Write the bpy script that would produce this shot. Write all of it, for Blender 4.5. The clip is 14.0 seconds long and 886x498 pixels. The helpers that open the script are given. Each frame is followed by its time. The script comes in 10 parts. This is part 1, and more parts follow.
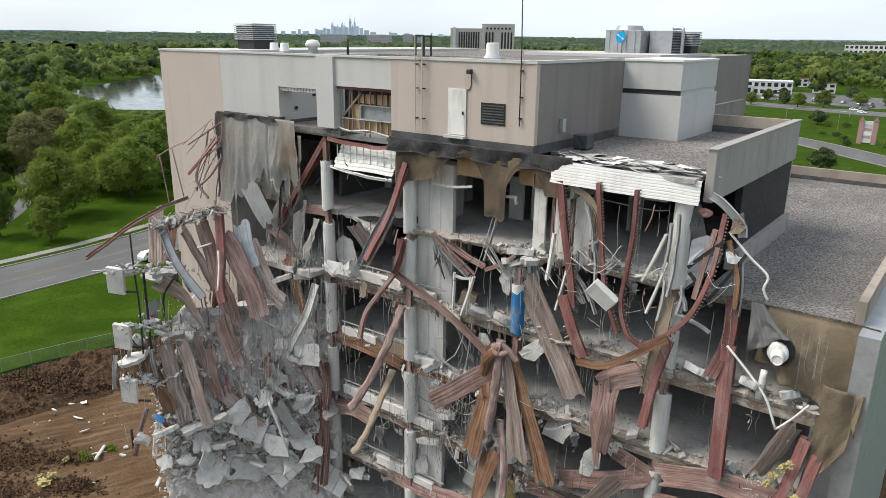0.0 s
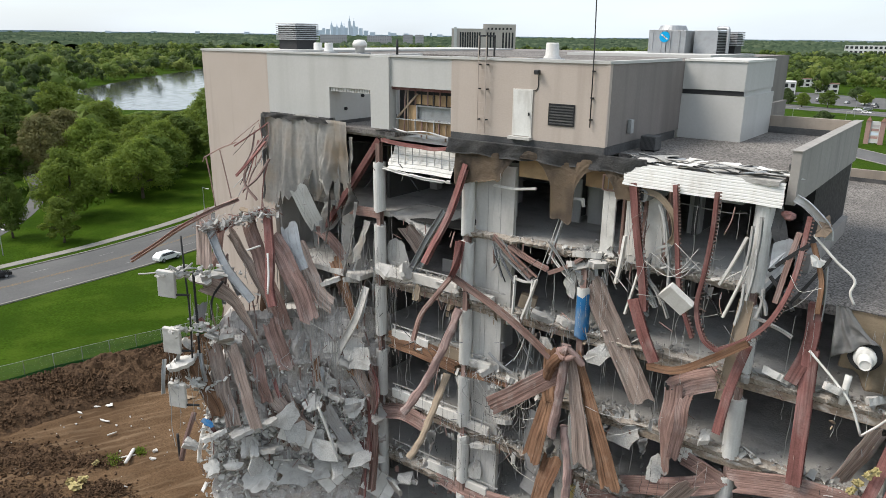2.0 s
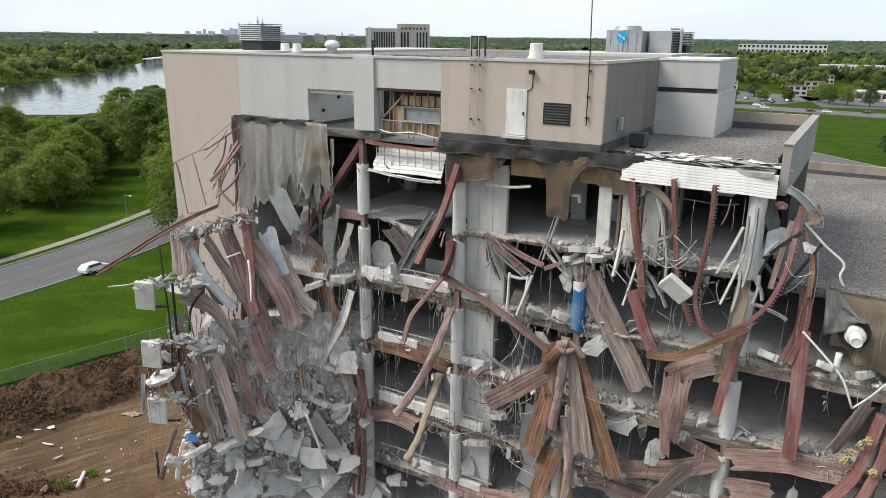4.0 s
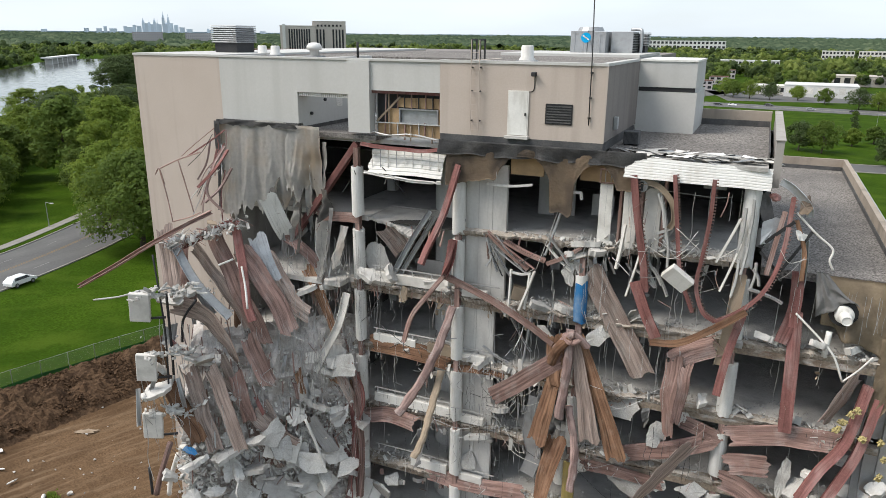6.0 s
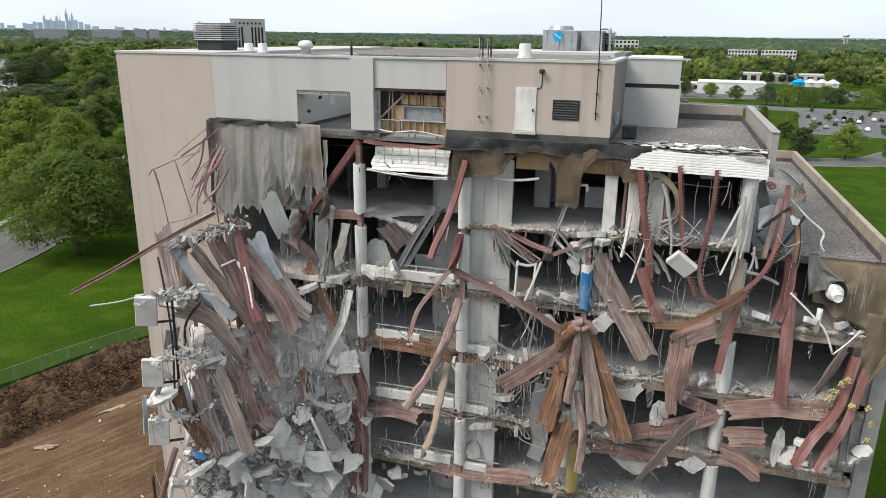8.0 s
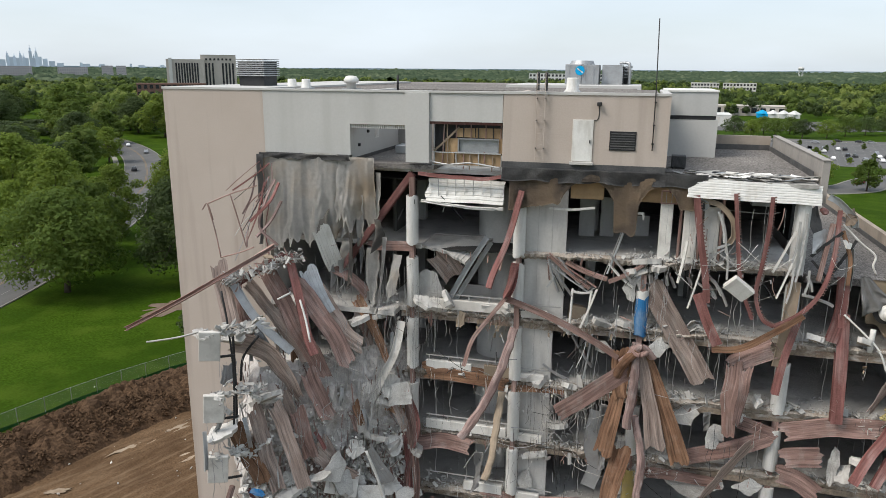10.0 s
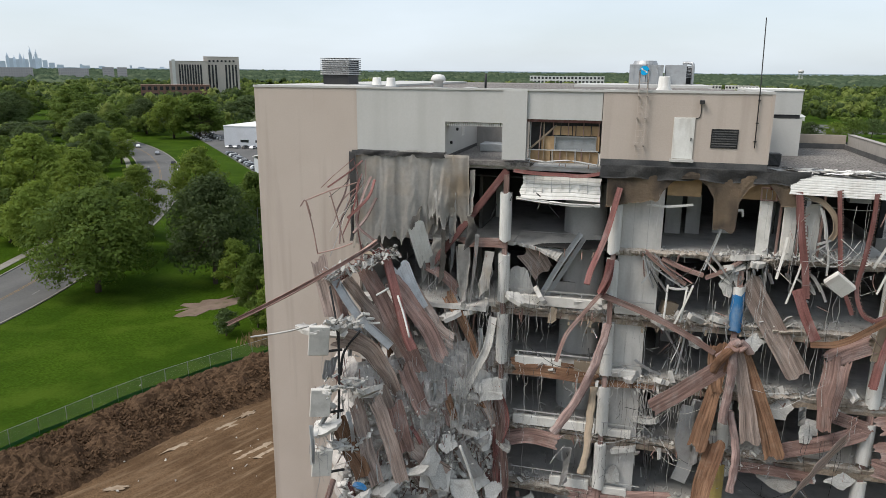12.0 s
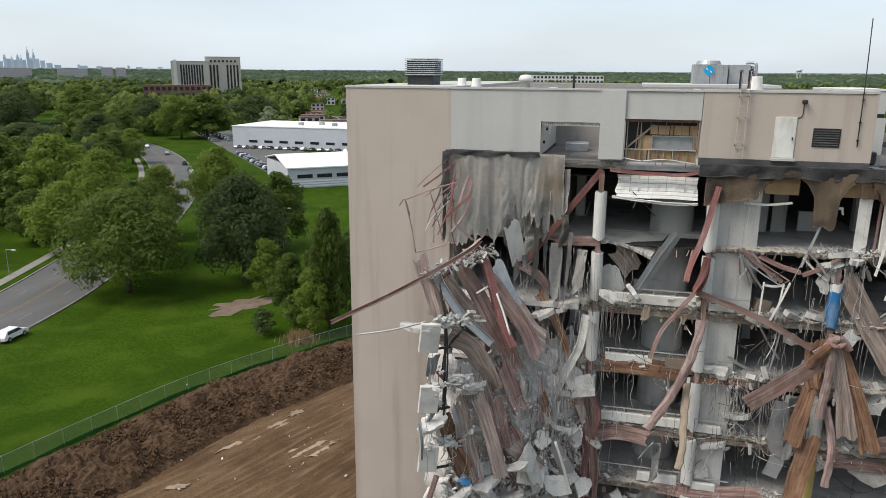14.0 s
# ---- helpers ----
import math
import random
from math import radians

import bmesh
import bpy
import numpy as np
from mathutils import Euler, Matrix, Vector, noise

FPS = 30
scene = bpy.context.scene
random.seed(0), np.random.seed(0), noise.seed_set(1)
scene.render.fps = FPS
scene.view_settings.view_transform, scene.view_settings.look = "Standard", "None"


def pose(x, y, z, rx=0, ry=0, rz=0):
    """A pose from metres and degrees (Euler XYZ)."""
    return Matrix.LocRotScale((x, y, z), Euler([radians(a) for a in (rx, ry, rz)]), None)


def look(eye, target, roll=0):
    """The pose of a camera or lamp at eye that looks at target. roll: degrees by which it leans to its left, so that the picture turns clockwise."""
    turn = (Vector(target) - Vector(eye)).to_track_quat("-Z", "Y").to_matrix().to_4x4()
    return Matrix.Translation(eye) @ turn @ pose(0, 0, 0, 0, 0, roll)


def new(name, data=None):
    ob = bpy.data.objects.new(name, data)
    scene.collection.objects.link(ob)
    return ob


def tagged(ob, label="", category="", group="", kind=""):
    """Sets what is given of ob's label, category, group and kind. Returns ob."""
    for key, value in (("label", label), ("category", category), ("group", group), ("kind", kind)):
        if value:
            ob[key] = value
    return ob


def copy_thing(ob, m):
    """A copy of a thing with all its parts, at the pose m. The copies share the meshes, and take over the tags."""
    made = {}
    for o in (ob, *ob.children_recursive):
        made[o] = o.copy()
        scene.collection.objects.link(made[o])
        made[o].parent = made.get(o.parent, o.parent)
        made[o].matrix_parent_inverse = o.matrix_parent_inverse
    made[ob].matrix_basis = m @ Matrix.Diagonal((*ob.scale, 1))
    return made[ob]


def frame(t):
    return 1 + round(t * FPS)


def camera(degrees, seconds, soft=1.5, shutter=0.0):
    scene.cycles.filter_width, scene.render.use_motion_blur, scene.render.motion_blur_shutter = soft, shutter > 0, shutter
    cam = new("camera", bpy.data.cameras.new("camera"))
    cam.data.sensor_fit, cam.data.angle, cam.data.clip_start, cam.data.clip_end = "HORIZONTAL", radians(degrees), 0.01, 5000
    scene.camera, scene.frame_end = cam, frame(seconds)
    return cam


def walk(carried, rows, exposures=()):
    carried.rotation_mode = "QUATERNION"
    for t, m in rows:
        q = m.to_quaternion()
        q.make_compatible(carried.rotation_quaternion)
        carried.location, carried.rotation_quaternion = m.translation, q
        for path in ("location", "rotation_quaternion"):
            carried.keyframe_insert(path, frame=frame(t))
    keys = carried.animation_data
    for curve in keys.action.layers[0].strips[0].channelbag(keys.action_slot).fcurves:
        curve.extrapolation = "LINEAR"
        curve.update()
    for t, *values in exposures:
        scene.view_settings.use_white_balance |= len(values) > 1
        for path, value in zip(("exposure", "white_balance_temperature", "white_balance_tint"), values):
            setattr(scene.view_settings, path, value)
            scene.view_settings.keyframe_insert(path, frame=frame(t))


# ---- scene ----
cam = camera(64.1, 14.0, soft=0.8)
PATH = [
    (0, (0.192, 1.294, 36.96), (-0.975, 2.814, 36.386), 0.7),
    (0.5, (-0.452, 0.984, 36.932), (-1.62, 2.503, 36.358), 0.7),
    (1, (-1.104, 0.662, 36.92), (-2.271, 2.181, 36.346), 0.7),
    (1.5, (-1.758, 0.274, 36.928), (-2.923, 1.795, 36.355), 0.8),
    (2, (-2.471, -0.158, 36.911), (-3.635, 1.363, 36.338), 0.7),
    (2.5, (-3.189, -0.723, 36.871), (-4.315, 0.828, 36.3), 0.8),
    (3, (-3.914, -1.228, 36.875), (-4.988, 0.36, 36.304), 0.7),
    (5.5, (-7.953, -4.117, 37.094), (-8.782, -2.39, 36.519), 0.6),
    (6, (-8.824, -4.681, 37.161), (-9.601, -2.931, 36.584), 0.5),
    (6.5, (-9.698, -5.251, 37.126), (-10.424, -3.478, 36.553), 0.5),
    (7, (-10.627, -5.773, 37.116), (-11.303, -3.979, 36.544), 0.5),
    (9.3, (-15.172, -8.092, 37.061), (-15.671, -6.243, 36.484), 0.4),
    (9.5, (-15.607, -8.21, 37.053), (-16.111, -6.346, 36.531), 0.3),
    (10, (-16.756, -8.645, 37.068), (-17.263, -6.773, 36.578), 0.4),
    (10.5, (-17.952, -9.025, 37.031), (-18.46, -7.154, 36.54), 0.4),
    (11, (-19.26, -9.519, 36.917), (-19.765, -7.646, 36.431), 0.4),
    (11.5, (-20.407, -9.956, 36.866), (-20.912, -8.082, 36.38), 0.4),
    (12, (-21.717, -10.487, 36.826), (-22.221, -8.613, 36.342), 0.5),
    (12.5, (-23.065, -10.979, 36.817), (-23.565, -9.104, 36.333), 0.5),
    (13, (-24.404, -11.412, 36.809), (-24.901, -9.536, 36.325), 0.4),
    (13.5, (-25.727, -11.85, 36.815), (-26.223, -9.973, 36.332), 0.4),
    (14, (-26.918, -12.335, 36.83), (-27.416, -10.459, 36.345), 0.4),
]
walk(cam, [(t, look(eye, target, roll)) for t, eye, target, roll in PATH], [(0, 0.42), (9.5, 0.42), (10.2, 0.17), (14, 0.17)])

# ---------- world, sun ----------
world = bpy.data.worlds.new("sky")
scene.world = world
world.use_nodes = True
wn, wl = world.node_tree.nodes, world.node_tree.links
wbg = wn["Background"]
sky = wn.new("ShaderNodeTexSky")
sky.sky_type, sky.sun_disc = "NISHITA", False
sky.sun_elevation, sky.sun_rotation = radians(52), radians(234)
sky.air_density, sky.dust_density, sky.ozone_density = 1.0, 1.6, 1.4
cloud_at = wn.new("ShaderNodeTexCoord")
cloud_map = wn.new("ShaderNodeMapping")
cloud_map.inputs["Scale"].default_value = (1.2, 1.2, 5.0)
cloud = wn.new("ShaderNodeTexNoise")
cloud.inputs["Scale"].default_value, cloud.inputs["Detail"].default_value = 2.2, 6
cloud_ramp = wn.new("ShaderNodeMapRange")
cloud_ramp.inputs["From Min"].default_value, cloud_ramp.inputs["From Max"].default_value = 0.35, 0.7
cloud_ramp.inputs["To Min"].default_value, cloud_ramp.inputs["To Max"].default_value = 0.62, 0.82
veil = wn.new("ShaderNodeMix")
veil.data_type = "RGBA"
veil.inputs[7].default_value = (6.85, 7.6, 8.35, 1)
wl.new(cloud_at.outputs["Generated"], cloud_map.inputs["Vector"])
wl.new(cloud_map.outputs["Vector"], cloud.inputs["Vector"])
wl.new(cloud.outputs["Fac"], cloud_ramp.inputs["Value"])
wl.new(cloud_ramp.outputs["Result"], veil.inputs[0])
wl.new(sky.outputs["Color"], veil.inputs[6])
wl.new(veil.outputs[2], wbg.inputs["Color"])
wbg.inputs["Strength"].default_value = 0.115
sun = new("sun", bpy.data.lights.new("sun", "SUN"))
sun.data.energy, sun.data.angle, sun.data.color = 3.0, radians(28), (1, 0.93, 0.845)
sun.matrix_world = look((0, 0, 0), (0.50, 0.36, -0.79))

# ---------- materials ----------


def mat(name, a, b, rough=0.85, scale=1.0, metal=0.0, bump=0.15, stain=None, stretch=(1, 1, 1), amount=0.45, jitter=0.12, fine=14.0, grit=0.35, dark=0.72, spec=0.2, streak=0.0, turn=0.0):
    """A surface of two tones at two scales, with stains of a third tone and a fine relief."""
    m = bpy.data.materials.new(name)
    m.use_nodes = True
    n, l = m.node_tree.nodes, m.node_tree.links
    bsdf = n["Principled BSDF"]
    at, info = n.new("ShaderNodeTexCoord"), n.new("ShaderNodeObjectInfo")
    shift = n.new("ShaderNodeVectorMath")
    shift.operation = "MULTIPLY_ADD"
    shift.inputs[1].default_value = (37, 53, 71)
    l.new(info.outputs["Random"], shift.inputs[0])
    l.new(at.outputs["Object"], shift.inputs[2])
    def grain(s, detail, vec):
        t = n.new("ShaderNodeTexNoise")
        t.inputs["Scale"].default_value, t.inputs["Detail"].default_value = s, detail
        l.new(vec, t.inputs["Vector"])
        return t.outputs["Fac"]
    def mix(fac, x, y, kind="MIX"):
        t = n.new("ShaderNodeMix")
        t.data_type, t.blend_type = "RGBA", kind
        for k, v in ((0, fac), (6, x), (7, y)):
            if isinstance(v, bpy.types.NodeSocket):
                l.new(v, t.inputs[k])
            else:
                t.inputs[k].default_value = v if k == 0 else (*v, 1)
        return t.outputs[2]
    def span(v, lo, hi, to0=0.0, to1=1.0):
        t = n.new("ShaderNodeMapRange")
        l.new(v, t.inputs["Value"])
        for k, x in (("From Min", lo), ("From Max", hi), ("To Min", to0), ("To Max", to1)):
            t.inputs[k].default_value = x
        return t.outputs["Result"]
    big, small = grain(scale, 5, shift.outputs[0]), grain(scale * fine, 4, shift.outputs[0])
    col = mix(span(big, 0.3, 0.7), a, b)
    col = mix(span(small, 0.3, 0.7, 0.0, grit), col, [v * dark for v in a])
    if stain:
        sm = n.new("ShaderNodeMapping")
        sm.vector_type = "TEXTURE"
        sm.inputs["Scale"].default_value, sm.inputs["Rotation"].default_value = [1 / v for v in stretch], (0, 0, radians(turn))
        l.new(shift.outputs[0], sm.inputs["Vector"])
        col = mix(span(grain(scale * 1.7, 7, sm.outputs["Vector"]), 0.5, 0.72, 0, amount), col, stain)
    if streak:
        across, along, grain_at = n.new("ShaderNodeAttribute"), n.new("ShaderNodeAttribute"), n.new("ShaderNodeCombineXYZ")
        across.attribute_name, along.attribute_name = "across", "along"
        for k, v in (("X", across.outputs["Fac"]), ("Y", along.outputs["Fac"]), ("Z", info.outputs["Random"])):
            l.new(v, grain_at.inputs[k])
        for sx, sy, tone, k in ((14, 0.5, 0.3, streak), (5, 0.35, 1.5, streak * 0.8), (40, 1.2, 0.45, streak * 0.6)):
            sm = n.new("ShaderNodeMapping")
            sm.inputs["Scale"].default_value = (sx, sy, 60)
            l.new(grain_at.outputs[0], sm.inputs["Vector"])
            col = mix(span(grain(1.0, 3, sm.outputs["Vector"]), 0.46, 0.68, 0, k), col, [min(0.6, v * tone) for v in a])
    if jitter:
        hue = n.new("ShaderNodeHueSaturation")
        l.new(span(info.outputs["Random"], 0, 1, 1 - jitter, 1 + jitter), hue.inputs["Value"])
        l.new(col, hue.inputs["Color"])
        col = hue.outputs["Color"]
    l.new(col, bsdf.inputs["Base Color"])
    l.new(span(small, 0.2, 0.8, max(0, rough - 0.12), min(1, rough + 0.1)), bsdf.inputs["Roughness"])
    bsdf.inputs["Metallic"].default_value = metal
    bsdf.inputs["Specular IOR Level"].default_value = spec
    if bump:
        bp = n.new("ShaderNodeBump")
        bp.inputs["Strength"].default_value, bp.inputs["Distance"].default_value = bump, 0.05
        l.new(small, bp.inputs["Height"])
        l.new(bp.outputs["Normal"], bsdf.inputs["Normal"])
    return m


STUCCO = mat("beige_stucco", (0.45, 0.385, 0.335), (0.485, 0.42, 0.37), 0.9, 0.35, stain=(0.31, 0.26, 0.22), stretch=(2.2, 2.2, 0.12), amount=0.5, jitter=0, fine=40, grit=0.15)
PANEL = mat("light_grey_panel", (0.465, 0.46, 0.44), (0.50, 0.495, 0.475), 0.85, 0.3, bump=0.05, stain=(0.36, 0.35, 0.33), stretch=(1.8, 1.8, 0.12), amount=0.4, jitter=0.02, fine=30, grit=0.15)
# Darker, greyer than the beige stucco, with vertical streaks.
SIDE_STUCCO = mat("dark_streaked_stucco", (0.245, 0.22, 0.205), (0.205, 0.185, 0.172), 0.9, 0.35, stain=(0.155, 0.14, 0.13), stretch=(2.0, 2.0, 0.1), amount=0.7, jitter=0, fine=40)
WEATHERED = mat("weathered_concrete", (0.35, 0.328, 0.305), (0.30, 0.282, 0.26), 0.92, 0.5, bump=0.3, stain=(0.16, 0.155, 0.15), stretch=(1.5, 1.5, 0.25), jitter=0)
GRIMY = mat("grimy_stucco", (0.37, 0.318, 0.265), (0.30, 0.255, 0.21), 0.92, 0.4, bump=0.3, stain=(0.17, 0.15, 0.13), stretch=(1.2, 1.2, 0.4), amount=0.7, jitter=0)
FLOOR = mat("dusty_floor_slab", (0.60, 0.58, 0.55), (0.47, 0.455, 0.43), 0.95, 0.5, bump=0.5, stain=(0.26, 0.245, 0.225), amount=0.7, jitter=0, fine=18, grit=0.5)
# Back partitions: far darker than INNER, the depth's shade put into the colour.
DIM = mat("shade_dark_partition", (0.13, 0.125, 0.12), (0.09, 0.087, 0.083), 0.9, 0.5, bump=0.1, stain=(0.07, 0.067, 0.064), jitter=0.1)
EDGE = mat("broken_slab_edge", (0.36, 0.30, 0.235), (0.19, 0.14, 0.105), 0.95, 0.9, bump=0.9, stain=(0.50, 0.48, 0.45), stretch=(1, 1, 2), amount=0.9, jitter=0.1, fine=10, grit=0.8, dark=0.4)
# Ceiling colour set near black to hold the shade at the rooms' tops.
CEIL = mat("shade_dark_ceiling", (0.055, 0.054, 0.052), (0.038, 0.037, 0.036), 0.95, 0.6, bump=0.3, jitter=0)
CONCRETE = mat("grey_concrete", (0.47, 0.46, 0.435), (0.38, 0.372, 0.352), 0.92, 0.7, bump=0.4, stain=(0.16, 0.15, 0.14), stretch=(1, 1, 0.4))
DUSTY = mat("dusty_concrete", (0.60, 0.585, 0.555), (0.47, 0.455, 0.43), 0.95, 1.1, bump=0.6, stain=(0.25, 0.235, 0.215), amount=0.6, jitter=0.22)
PALE = mat("pale_plaster", (0.68, 0.66, 0.62), (0.57, 0.55, 0.51), 0.85, 0.8, bump=0.2, stain=(0.28, 0.26, 0.235), jitter=0.12)
PLASTER = mat("broken_plaster", (0.55, 0.54, 0.515), (0.44, 0.43, 0.405), 0.92, 0.9, bump=0.5, stain=(0.25, 0.235, 0.215), amount=0.7, jitter=0.2, fine=16, grit=0.6, dark=0.5)
WHITE = mat("white_paint", (0.72, 0.71, 0.68), (0.63, 0.62, 0.58), 0.6, 0.9, bump=0.08, stain=(0.36, 0.33, 0.29), stretch=(2, 2, 0.3), jitter=0.05)
INNER = mat("interior_wall", (0.56, 0.545, 0.52), (0.47, 0.457, 0.435), 0.85, 0.6, bump=0.08, stain=(0.22, 0.21, 0.20), stretch=(1.5, 1.5, 0.3), jitter=0.06)
GRAVEL = mat("roof_gravel", (0.37, 0.345, 0.32), (0.25, 0.232, 0.217), 0.95, 0.22, bump=1.0, stain=(0.12, 0.112, 0.108), amount=0.6, jitter=0, fine=45, grit=1.0, dark=0.16, spec=0.05)
RED = mat("red_primed_steel", (0.255, 0.115, 0.104), (0.185, 0.08, 0.07), 0.75, 0.9, bump=0.25, stain=(0.38, 0.30, 0.28), amount=0.5, stretch=(1, 1, 0.4), jitter=0.25, fine=14, grit=0.7, dark=0.5, streak=0.6)
DECK = mat("rusty_steel_deck", (0.31, 0.205, 0.178), (0.215, 0.13, 0.108), 0.8, 1.0, metal=0.05, bump=0.3, stain=(0.42, 0.38, 0.36), stretch=(1, 1, 0.5), amount=0.55, jitter=0.25, fine=20, grit=0.5, streak=0.85)
RUST = mat("brown_rusted_deck", (0.25, 0.145, 0.09), (0.165, 0.082, 0.05), 0.85, 1.2, metal=0.05, bump=0.3, stain=(0.34, 0.25, 0.19), amount=0.4, jitter=0.22, fine=20, streak=0.95)
DUST_DECK = mat("dust_covered_deck", (0.40, 0.32, 0.28), (0.285, 0.2, 0.167), 0.9, 0.7, bump=0.3, stain=(0.47, 0.45, 0.42), stretch=(1, 1, 0.5), amount=0.6, jitter=0.3, fine=24, grit=0.5, streak=0.85)
GALV = mat("galvanised_metal", (0.42, 0.43, 0.44), (0.34, 0.35, 0.36), 0.5, 1.4, metal=0.55, bump=0.1, stain=(0.25, 0.24, 0.23), jitter=0.15)
LIGHT_STEEL = mat("light_steel_stud", (0.46, 0.46, 0.45), (0.38, 0.38, 0.37), 0.55, 2.0, metal=0.3, bump=0.1, jitter=0.2)
DARK = mat("black_metal", (0.035, 0.035, 0.037), (0.05, 0.05, 0.05), 0.6, 1.5, metal=0.2, bump=0.1, jitter=0.1)
TAR = mat("tarred_flashing", (0.06, 0.06, 0.063), (0.12, 0.12, 0.118), 0.7, 0.8, bump=0.5, stain=(0.16, 0.15, 0.14), jitter=0.1)
FABRIC = mat("grey_tarpaulin", (0.56, 0.545, 0.515), (0.42, 0.405, 0.38), 0.85, 0.22, bump=0.4, stain=(0.44, 0.35, 0.255), stretch=(1.2, 1.2, 0.9), amount=0.85, jitter=0.08, fine=20, grit=0.4, dark=0.5)
FABRIC_TAN = mat("brown_felt", (0.30, 0.225, 0.155), (0.13, 0.105, 0.088), 0.9, 0.45, bump=0.6, stain=(0.055, 0.05, 0.048), stretch=(1, 1, 0.7), amount=0.92, jitter=0)
PLY = mat("plywood_sheathing", (0.46, 0.32, 0.18), (0.38, 0.26, 0.15), 0.8, 0.9, bump=0.15, stain=(0.2, 0.14, 0.09), jitter=0.15)
FOAM = mat("yellow_insulation", (0.50, 0.42, 0.19), (0.38, 0.32, 0.15), 0.95, 3.0, bump=0.9, stain=(0.26, 0.22, 0.14), amount=0.7, jitter=0.15)
BLUE = mat("blue_column_wrap", (0.025, 0.14, 0.33), (0.03, 0.17, 0.38), 0.5, 1.2, bump=0.1, stain=(0.3, 0.34, 0.36), stretch=(1, 1, 0.6), amount=0.5, jitter=0)
YELLOW = mat("yellow_paint", (0.48, 0.38, 0.13), (0.4, 0.32, 0.13), 0.7, 1.2, stain=(0.3, 0.25, 0.2), jitter=0.1)
GLASS = mat("dark_window_glass", (0.012, 0.014, 0.016), (0.02, 0.022, 0.024), 0.28, 0.3, bump=0, jitter=0.2, spec=0.5)
BLUE_SIGN = mat("blue_sign", (0.0, 0.32, 0.62), (0.0, 0.3, 0.58), 0.5, 1, bump=0, jitter=0)

# ---------- mesh tools ----------


def leaves(name, a, b, glow, scale=0.3, hole=9.0, gap=0.47):
    """Foliage: two greens, light passing through, and gaps between the leaves of a spray."""
    m = mat(name, a, b, 0.75, scale, bump=0, jitter=0.25, fine=5, grit=0.5)
    n, l = m.node_tree.nodes, m.node_tree.links
    at, spots, cut = n.new("ShaderNodeTexCoord"), n.new("ShaderNodeTexNoise"), n.new("ShaderNodeMath")
    spots.inputs["Scale"].default_value, spots.inputs["Detail"].default_value = hole, 1
    cut.operation, cut.inputs[1].default_value = "GREATER_THAN", gap
    through_leaf, clear = n.new("ShaderNodeBsdfTranslucent"), n.new("ShaderNodeBsdfTransparent")
    through_leaf.inputs["Color"].default_value = (*glow, 1)
    mix_a, mix_b = n.new("ShaderNodeMixShader"), n.new("ShaderNodeMixShader")
    mix_a.inputs[0].default_value = 0.4
    l.new(at.outputs["Object"], spots.inputs["Vector"])
    l.new(spots.outputs["Fac"], cut.inputs[0])
    l.new(n["Principled BSDF"].outputs[0], mix_a.inputs[1])
    l.new(through_leaf.outputs[0], mix_a.inputs[2])
    l.new(cut.outputs[0], mix_b.inputs[0])
    l.new(clear.outputs[0], mix_b.inputs[1])
    l.new(mix_a.outputs[0], mix_b.inputs[2])
    l.new(mix_b.outputs[0], n["Material Output"].inputs["Surface"])
    return m


def part(name, bm, material, parent=None, label="", smooth=False, kind="", category="", group=""):
    """Links a bmesh as one mesh object, under a thing or a part where one is given."""
    bmesh.ops.recalc_face_normals(bm, faces=bm.faces)
    me = bpy.data.meshes.new(name)
    bm.to_mesh(me)
    bm.free()
    me.materials.append(material)
    if smooth:
        for p in me.polygons:
            p.use_smooth = True
    ob = new(name, me)
    ob.parent = parent
    return tagged(ob, label, category, group, kind)


def thing(name, label, category, group="", at=(0, 0, 0)):
    ob = new(name)
    ob.empty_display_size = 0.2
    ob.location = at
    return tagged(ob, label, category, group)


def shared(name, mesh, m, parent, label=""):
    ob = new(name, mesh)
    ob.parent = parent
    ob.matrix_basis = m
    return tagged(ob, label)


def mesh_of(bm, name, material):
    bmesh.ops.recalc_face_normals(bm, faces=bm.faces)
    me = bpy.data.meshes.new(name)
    bm.to_mesh(me)
    bm.free()
    me.materials.append(material)
    return me


def box(bm, x0, x1, y0, y1, z0, z1, m=None, bevel=0.0):
    made = bmesh.ops.create_cube(bm, size=1)["verts"]
    for v in made:
        v.co = Vector((x0 + (v.co.x + 0.5) * (x1 - x0), y0 + (v.co.y + 0.5) * (y1 - y0), z0 + (v.co.z + 0.5) * (z1 - z0)))
        if m:
            v.co = m @ v.co
    if bevel:
        edges = list({e for v in made for e in v.link_edges})
        bmesh.ops.bevel(bm, geom=edges, offset=bevel, segments=1, affect="EDGES")
    return made


def boxes(name, dims, material, parent=None, label="", kind="", bevel=0.0, category="", group=""):
    bm = bmesh.new()
    for d in dims:
        box(bm, *d, bevel=bevel)
    return part(name, bm, material, parent, label, kind=kind, category=category, group=group)


def smooth_line(pts, steps=5):
    """A rounded polyline through the points."""
    p = [Vector(q) for q in pts]
    if len(p) < 3:
        return [p[0].lerp(p[-1], i / steps) for i in range(steps + 1)]
    p = [2 * p[0] - p[1], *p, 2 * p[-1] - p[-2]]
    out = []
    for a, b, c, d in zip(p, p[1:], p[2:], p[3:]):
        for i in range(steps):
            t = i / steps
            out.append(0.5 * ((2 * b) + (c - a) * t + (2 * a - 5 * b + 4 * c - d) * t * t + (3 * b - a - 3 * c + d) * t ** 3))
    return out + [p[-2]]


